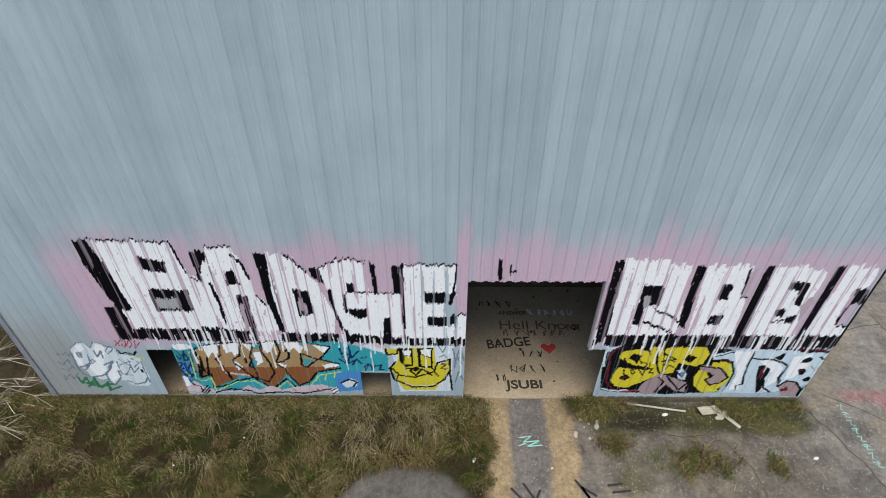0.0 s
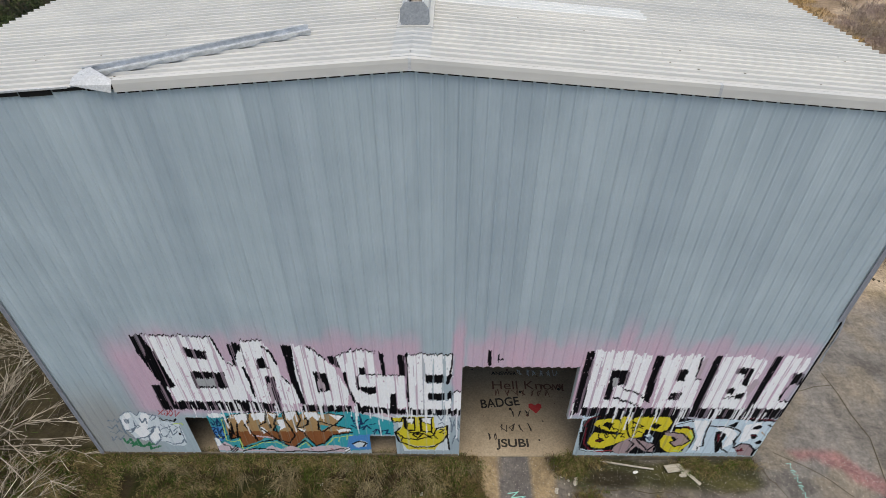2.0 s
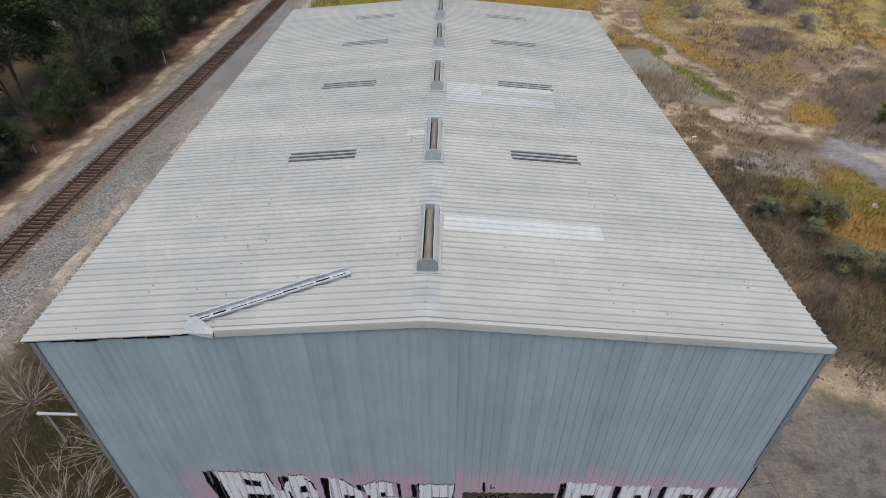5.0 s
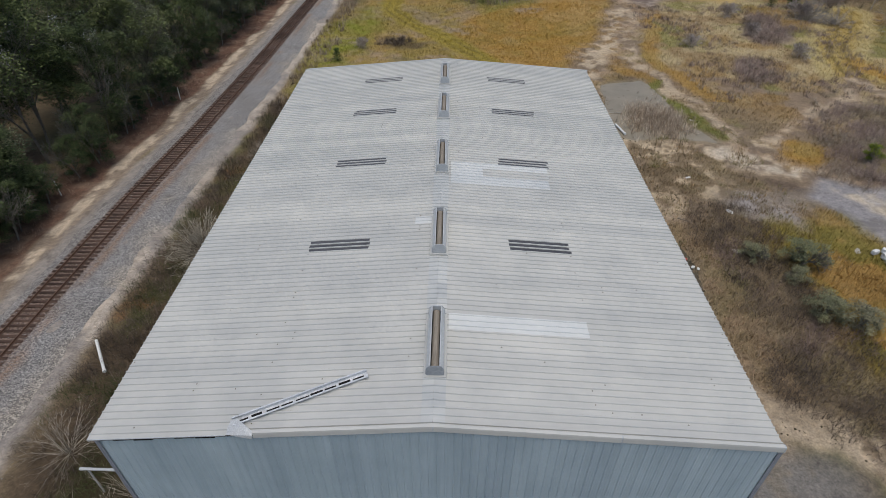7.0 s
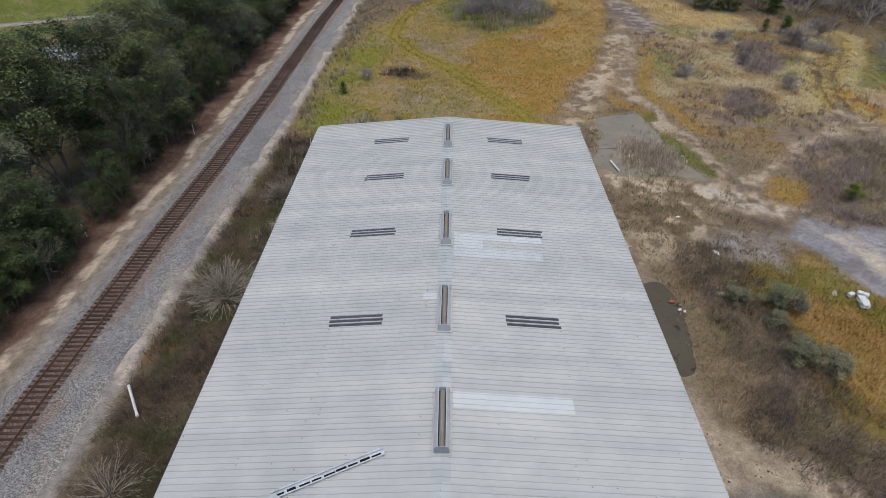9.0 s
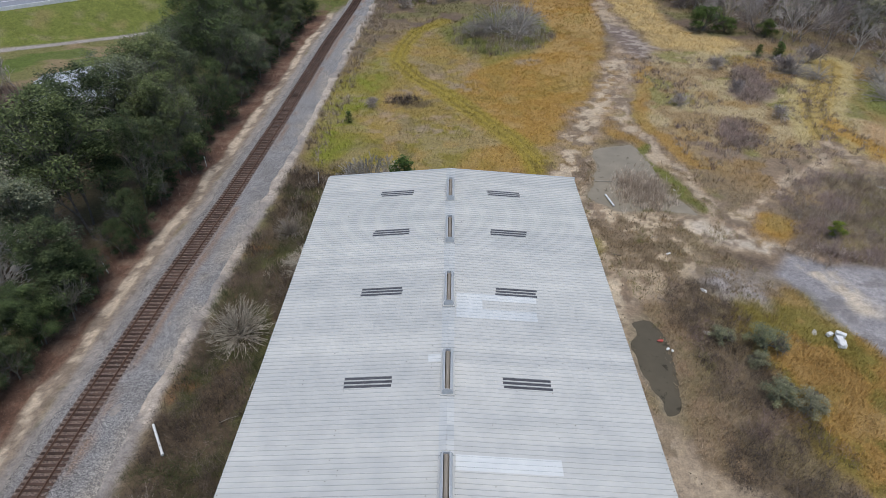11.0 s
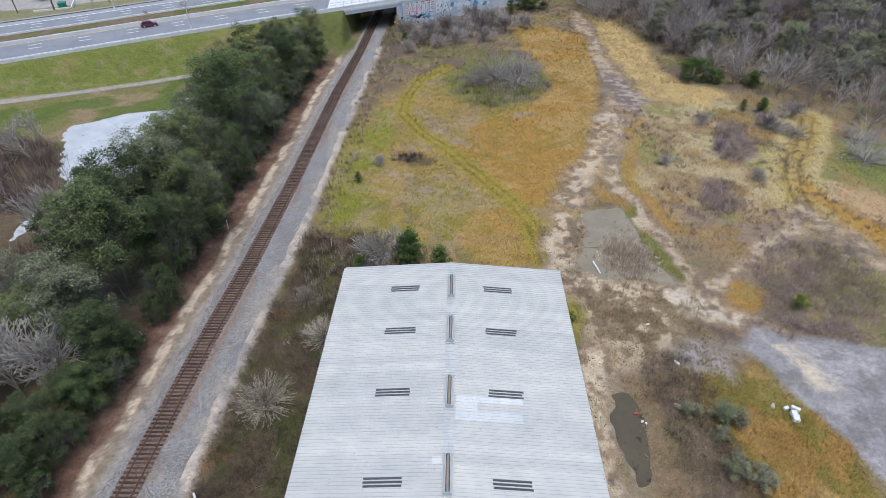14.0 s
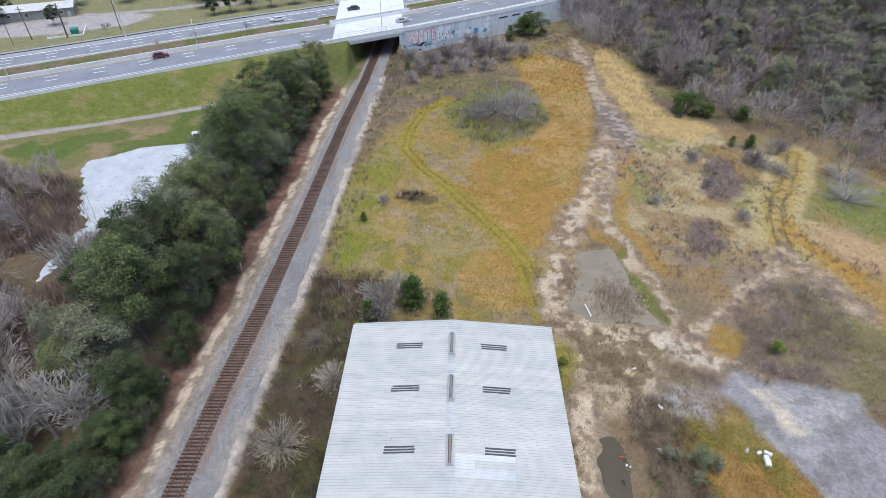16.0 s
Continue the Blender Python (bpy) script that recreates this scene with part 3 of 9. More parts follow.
ground = tagged(new("ground", mesh_from("ground", verts, quads, ground_mat, ground_tint(GX, GY).reshape(-1, 3), True)),
                "patchy ground of sandy soil, dry orange grass, scrub and cracked asphalt", "ground", kind="structure")

# ---- the warehouse ----
RIB = 0.3048
SLOPE = math.atan2(RIDGE - EAVE, HALF)


def cladding(name, dark, light, streak, rough, painted=False):
    """Coated steel sheet: rain streaks down it, dull chalky patches, and, where asked, the paint stored in its mesh."""
    m, nt, b = node_mat(name)
    st = (2.2, 2.2, 0.12) if streak == "z" else (0.12, 2.2, 2.2)
    wc = "Object" if painted else "World"
    broad = ramp(nt, noise_tex(nt, 1.0, 5, 0.6, st, wc), [(0.32, dark), (0.68, light)])
    patch = ramp(nt, noise_tex(nt, 0.45, 4, 0.6, None, wc), [(0.3, (0.90, 0.91, 0.92)), (0.7, (1.07, 1.065, 1.055))])
    col = mix(nt, 1.0, broad, patch, "MULTIPLY")
    fine = noise_tex(nt, 7.0, 4, 0.7, st, wc)
    col = mix(nt, 1.0, col, ramp(nt, fine, [(0.3, (0.975,) * 3), (0.7, (1.025,) * 3)]), "MULTIPLY")
    oi = nt.nodes.new("ShaderNodeObjectInfo")
    col = mix(nt, 1.0, col, ramp(nt, oi.outputs["Random"], [(0, (0.93, 0.935, 0.94)), (1, (1.06, 1.055, 1.04))]), "MULTIPLY")
    if painted:
        a = nt.nodes.new("ShaderNodeAttribute")
        a.attribute_name = "tint"
        wear = ramp(nt, noise_tex(nt, 26.0, 4, 0.75, (1, 1, 0.35)), [(0.2, (0.88,) * 3), (0.6, (1.04,) * 3)])
        col = mix(nt, a.outputs["Alpha"], col, mix(nt, 1.0, a.outputs["Color"], wear, "MULTIPLY"))
    nt.links.new(col, b.inputs["Base Color"])
    b.inputs["Roughness"].default_value = rough
    b.inputs["Specular IOR Level"].default_value = 0.08 if painted else 0.25
    bump(nt, b, noise_tex(nt, 1.6, 3, 0.5, st), 0.05, 0.03)
    return m


wall_mat = cladding("weathered_wall_sheet", (0.372, 0.455, 0.505), (0.432, 0.518, 0.572), "z", 0.5, True)
roof_mat = cladding("weathered_roof_sheet", (0.495, 0.494, 0.475), (0.53, 0.529, 0.51), "x", 0.42)
patch_mat = cladding("new_roof_sheet", (0.575, 0.59, 0.59), (0.62, 0.635, 0.635), "x", 0.4)
# flashing colour darkened to paint in its shaded side
corner_mat = surf("shaded_flashing", (0.22, 0.235, 0.27), (0.29, 0.305, 0.34), 1.2, 14, 0.5, 0, 0.06, 0.01, (2, 2, 0.2))
trim_mat = surf("trim_steel", (0.40, 0.42, 0.44), (0.50, 0.52, 0.53), 1.5, 20, 0.4, 0.0, 0.05)
bent_mat = surf("bent_galvanised_steel", (0.60, 0.62, 0.64), (0.76, 0.78, 0.80), 2, 9, 0.25, 0.2, 0.02)
# near-black that stands in for shade in gaps and openings
dark_mat = surf("shade_black", (0.008, 0.008, 0.008), (0.014, 0.013, 0.012), 3, 30, 0.9, 0, 0)
damper_mat = surf("rust_stained_damper", (0.20, 0.175, 0.145), (0.34, 0.305, 0.26), 3, 30, 0.6, 0, 0.1, 0.01, (6, 0.4, 1))
pane_mat = surf("smoked_skylight_sheet", (0.05, 0.05, 0.055), (0.12, 0.12, 0.125), 2.5, 12, 0.25, 0, 0.05, 0.01, (0.5, 5, 1), 0.15)
concrete = surf("old_concrete", (0.30, 0.24, 0.165), (0.42, 0.345, 0.245), 0.6, 14, 0.85, 0, 0.2, 0.01)
kerb_mat = surf("mossy_kerb", (0.06, 0.055, 0.035), (0.17, 0.14, 0.10), 1.5, 14, 0.9, 0, 0.2, 0.01)
frame_steel = surf("red_oxide_frame", (0.12, 0.07, 0.05), (0.2, 0.12, 0.09), 2, 20, 0.6)

warehouse = empty("warehouse", pose(0, 0, 0), "large grey metal-clad warehouse with low gabled roof and graffiti-covered front", "warehouse")


def gable(x):
    return EAVE + (RIDGE - EAVE) * (1 - np.abs(x - RIDGE_X) / HALF)


# paint on the front wall: colours, then shapes in metres along the wall and up it
PAINT = {"white": (0.90, 0.905, 0.92), "black": (0.004, 0.004, 0.006), "grey": (0.40, 0.41, 0.42), "greypink": (0.47, 0.38, 0.42),
         "palewhite": (0.68, 0.74, 0.78), "steel": (0.17, 0.22, 0.28), "green": (0.03, 0.19, 0.09), "red": (0.38, 0.06, 0.07),
         "darkred": (0.13, 0.015, 0.025), "cyan": (0.03, 0.36, 0.42), "teal": (0.03, 0.27, 0.32), "navy": (0.01, 0.03, 0.10),
         "tan": (0.43, 0.27, 0.13), "rust": (0.27, 0.10, 0.04), "lime": (0.55, 0.70, 0.18), "pinkwhite": (0.66, 0.52, 0.56),
         "blue": (0.07, 0.26, 0.58), "yellow": (0.68, 0.57, 0.045), "mauve": (0.38, 0.28, 0.29), "ice": (0.58, 0.70, 0.78)}
LETTERS = [
    ("black", 0, [(-8.71, 6.49), (-8.39, 6.60), (-8.28, 6.09), (-8.08, 5.86), (-7.95, 5.55), (-8.04, 4.10), (-8.32, 4.05), (-8.35, 2.89), (-8.85, 2.81), (-8.80, 4.14), (-8.47, 4.27), (-8.75, 5.70)]),
    ("white", 0, [(-8.25, 6.52), (-6.29, 6.48), (-6.27, 5.72), (-5.97, 5.33), (-5.92, 5.09), (-5.73, 4.18), (-5.87, 3.29), (-8.26, 3.30), (-8.36, 4.07), (-8.04, 4.10), (-8.21, 5.86)]),
    ("black", 0, [(-8.30, 3.34), (-5.80, 3.31), (-5.93, 2.78), (-8.43, 2.89)]),
    ("black", 0, [(-7.28, 6.00), (-6.63, 5.85), (-6.65, 5.46), (-7.26, 5.54)]),
    ("black", 0, [(-7.39, 4.89), (-6.32, 4.84), (-6.33, 4.04), (-7.40, 4.04)]),
    ("grey", 0, [(-7.28, 4.49), (-6.67, 4.52), (-6.71, 4.11), (-7.28, 4.10)]),
    ("black", 0.042, [(-8.39, 6.58), (-7.67, 6.56), (-6.32, 6.48)]),
    ("black", 0.042, [(-6.30, 6.45), (-6.25, 5.87), (-6.17, 5.45), (-5.95, 5.19)]),
    ("black", 0, [(-5.90, 6.14), (-5.66, 6.23), (-5.45, 6.18), (-5.52, 5.13), (-5.94, 5.13)]),
    ("white", 0, [(-5.44, 6.29), (-4.83, 6.35), (-4.70, 6.00), (-4.56, 5.34), (-4.51, 4.72), (-4.25, 4.28), (-4.12, 3.23), (-4.75, 3.22), (-4.77, 4.66), (-5.07, 4.64), (-5.11, 3.20), (-5.72, 3.10), (-5.86, 5.29)]),
    ("black", 0.060, [(-5.65, 5.09), (-5.60, 4.46), (-5.60, 3.57)]),
    ("black", 0, [(-5.19, 5.43), (-4.97, 5.59), (-4.84, 5.07), (-5.20, 5.03)]),
    ("black", 0, [(-5.06, 4.66), (-4.77, 4.66), (-4.82, 2.86), (-5.07, 2.86), (-5.09, 3.74)]),
    ("greypink", 0, [(-5.05, 4.29), (-4.94, 4.29), (-5.01, 2.91), (-5.11, 2.91)]),
    ("black", 0, [(-6.41, 3.43), (-5.00, 3.25), (-5.10, 2.81), (-6.58, 2.83)]),
    ("black", 0.057, [(-4.88, 6.11), (-4.68, 5.83), (-4.58, 5.30)]),
    ("black", 0.043, [(-5.46, 6.34), (-4.83, 6.36)]),
    ("black", 0, [(-4.31, 6.15), (-3.97, 6.13), (-3.92, 4.73), (-3.97, 3.21), (-4.14, 3.20), (-4.28, 4.60), (-4.27, 5.64)]),
    ("white", 0, [(-3.98, 6.15), (-3.43, 6.12), (-3.05, 5.55), (-2.81, 5.05), (-2.47, 3.87), (-2.59, 3.12), (-3.99, 3.11), (-4.07, 4.73)]),
    ("black", 0, [(-3.50, 4.96), (-3.10, 4.80), (-3.02, 3.95), (-3.48, 3.88)]),
    ("greypink", 0, [(-3.43, 4.52), (-3.23, 4.48), (-3.20, 4.04), (-3.44, 4.02)]),
    ("black", 0.057, [(-3.53, 6.17), (-3.05, 5.53)]),
    ("black", 0, [(-2.98, 5.66), (-2.58, 5.59), (-2.63, 5.05), (-2.92, 5.31)]),
    ("black", 0.046, [(-4.53, 4.72), (-4.34, 4.30)]),
    ("black", 0, [(-4.07, 3.21), (-2.46, 3.12), (-2.50, 2.78), (-4.14, 2.82)]),
    ("white", 0, [(-2.70, 5.63), (-2.28, 5.92), (-1.56, 5.92), (-1.46, 4.83), (-0.64, 4.79), (-0.62, 3.13), (-0.97, 3.01), (-2.06, 3.03), (-2.41, 3.59)]),
    ("black", 0, [(-2.05, 5.11), (-1.81, 5.11), (-1.81, 4.80), (-2.05, 4.80)]),
    ("black", 0.076, [(-2.15, 4.74), (-2.16, 4.11)]),
    ("black", 0, [(-2.11, 4.14), (-1.56, 4.18), (-1.57, 3.85), (-1.85, 3.78), (-2.05, 3.91)]),
    ("black", 0, [(-1.39, 5.88), (-1.22, 5.85), (-1.22, 4.79), (-1.35, 4.83)]),
    ("black", 0.044, [(-2.68, 5.63), (-2.28, 5.92), (-1.84, 5.99), (-1.49, 5.86)]),
    ("black", 0.046, [(-2.08, 4.80), (-0.66, 4.79)]),
    ("black", 0.091, [(-2.53, 4.84), (-2.47, 4.13), (-2.36, 3.45), (-2.12, 3.00)]),
    ("black", 0, [(-1.11, 3.85), (-0.94, 3.85), (-0.97, 2.79), (-1.21, 2.79)]),
    ("black", 0, [(-2.36, 3.17), (-0.61, 2.99), (-0.62, 2.72), (-2.40, 2.78)]),
    ("black", 0, [(-0.83, 5.77), (-0.58, 5.77), (-0.60, 4.77), (-0.80, 4.77)]),
    ("white", 0, [(-0.51, 5.79), (0.84, 5.80), (0.91, 4.80), (0.07, 4.82), (0.06, 4.41), (0.60, 4.42), (0.64, 3.89), (0.09, 3.88), (0.11, 3.52), (0.93, 3.52), (0.95, 3.98), (1.20, 3.98), (1.24, 2.93), (-0.52, 2.92)]),
    ("black", 0.058, [(-0.54, 5.79), (-0.56, 4.32), (-0.55, 2.89)]),
    ("black", 0, [(0.04, 4.82), (0.60, 4.82), (0.60, 4.42), (0.03, 4.41)]),
    ("black", 0, [(0.10, 3.88), (0.64, 3.89), (0.64, 3.52), (0.11, 3.52)]),
    ("black", 0, [(0.72, 4.80), (0.90, 4.84), (0.78, 4.35), (0.68, 4.39)]),
    ("black", 0, [(0.73, 3.89), (0.92, 4.00), (0.90, 3.52), (0.75, 3.52)]),
    ("black", 0.044, [(-0.51, 5.79), (0.87, 5.80)]),
    ("black", 0.044, [(0.87, 5.80), (0.85, 5.17), (0.77, 4.37)]),
    ("black", 0.047, [(0.95, 3.98), (1.20, 4.00)]),
    ("black", 0, [(-0.58, 3.01), (1.25, 3.00), (1.26, 2.68), (-0.59, 2.69)]),
    ("black", 0, [(1.92, 5.98), (2.05, 5.98), (2.09, 5.26), (1.97, 5.26)]),
    ("black", 0, [(2.23, 5.73), (2.28, 5.73), (2.30, 5.34), (2.26, 5.34)]),
    ("black", 0, [(2.27, 5.58), (2.43, 5.58), (2.44, 5.50), (2.27, 5.50)]),
    ("black", 0, [(4.95, 5.94), (5.16, 5.96), (5.33, 3.22), (5.17, 2.83), (4.87, 2.68)]),
    ("white", 0, [(5.19, 6.02), (6.16, 5.97), (6.94, 5.80), (7.19, 3.70), (7.16, 3.14), (5.23, 3.12)]),
    ("black", 0, [(5.86, 5.10), (6.45, 5.06), (6.44, 4.34), (6.05, 4.34), (6.08, 3.53), (5.87, 3.62)]),
    ("grey", 0, [(5.95, 4.69), (6.14, 4.69), (6.18, 4.26), (6.01, 4.25)]),
    ("black", 0.062, [(6.38, 4.19), (6.83, 3.97), (7.38, 3.52)]),
    ("black", 0.063, [(6.19, 3.69), (6.72, 3.47), (7.15, 3.18)]),
    ("black", 0, [(7.06, 5.80), (7.30, 5.80), (7.38, 3.52), (7.17, 3.52)]),
    ("white", 0, [(7.35, 5.84), (8.55, 5.81), (8.56, 4.68), (8.74, 4.53), (8.87, 3.15), (7.52, 3.14)]),
    ("black", 0, [(7.94, 5.15), (8.22, 5.11), (8.22, 4.57), (7.94, 4.57)]),
    ("black", 0, [(7.97, 3.96), (8.34, 3.96), (8.33, 3.57), (7.92, 3.59)]),
    ("greypink", 0, [(8.46, 5.61), (8.69, 5.62), (8.68, 4.55), (8.52, 4.68)]),
    ("black", 0.044, [(8.49, 5.69), (8.55, 4.68), (8.75, 4.64)]),
    ("black", 0, [(8.86, 5.75), (9.08, 5.81), (9.18, 2.96), (8.88, 2.95)]),
    ("white", 0, [(9.13, 5.85), (10.51, 5.69), (10.50, 3.09), (9.11, 3.15)]),
    ("black", 0, [(9.71, 5.21), (10.23, 5.25), (10.29, 4.37), (10.09, 4.46), (10.02, 4.92), (9.71, 4.94)]),
    ("black", 0, [(9.69, 4.17), (9.99, 4.24), (9.99, 3.92), (9.72, 3.92)]),
    ("black", 0, [(10.11, 3.95), (10.35, 4.04), (10.33, 3.70), (10.11, 3.74)]),
    ("black", 0.048, [(9.74, 3.67), (10.05, 3.81)]),
    ("greypink", 0, [(10.29, 4.37), (10.47, 4.82), (10.65, 4.50), (10.49, 3.81)]),
    ("black", 0, [(10.67, 5.76), (10.90, 5.86), (10.90, 3.21), (10.68, 2.77)]),
    ("white", 0, [(10.98, 5.82), (11.75, 5.79), (11.87, 5.24), (11.76, 4.97), (11.46, 4.99), (11.56, 3.61), (12.11, 3.48), (12.08, 2.98), (10.88, 2.97)]),
    ("black", 0, [(11.51, 5.01), (11.87, 5.01), (11.97, 4.42), (11.60, 4.49)]),
    ("black", 0.061, [(11.61, 4.49), (11.59, 3.64), (12.10, 3.50)]),
    ("black", 0, [(5.26, 3.15), (12.03, 3.17), (12.06, 2.60), (5.24, 2.66)]),
]
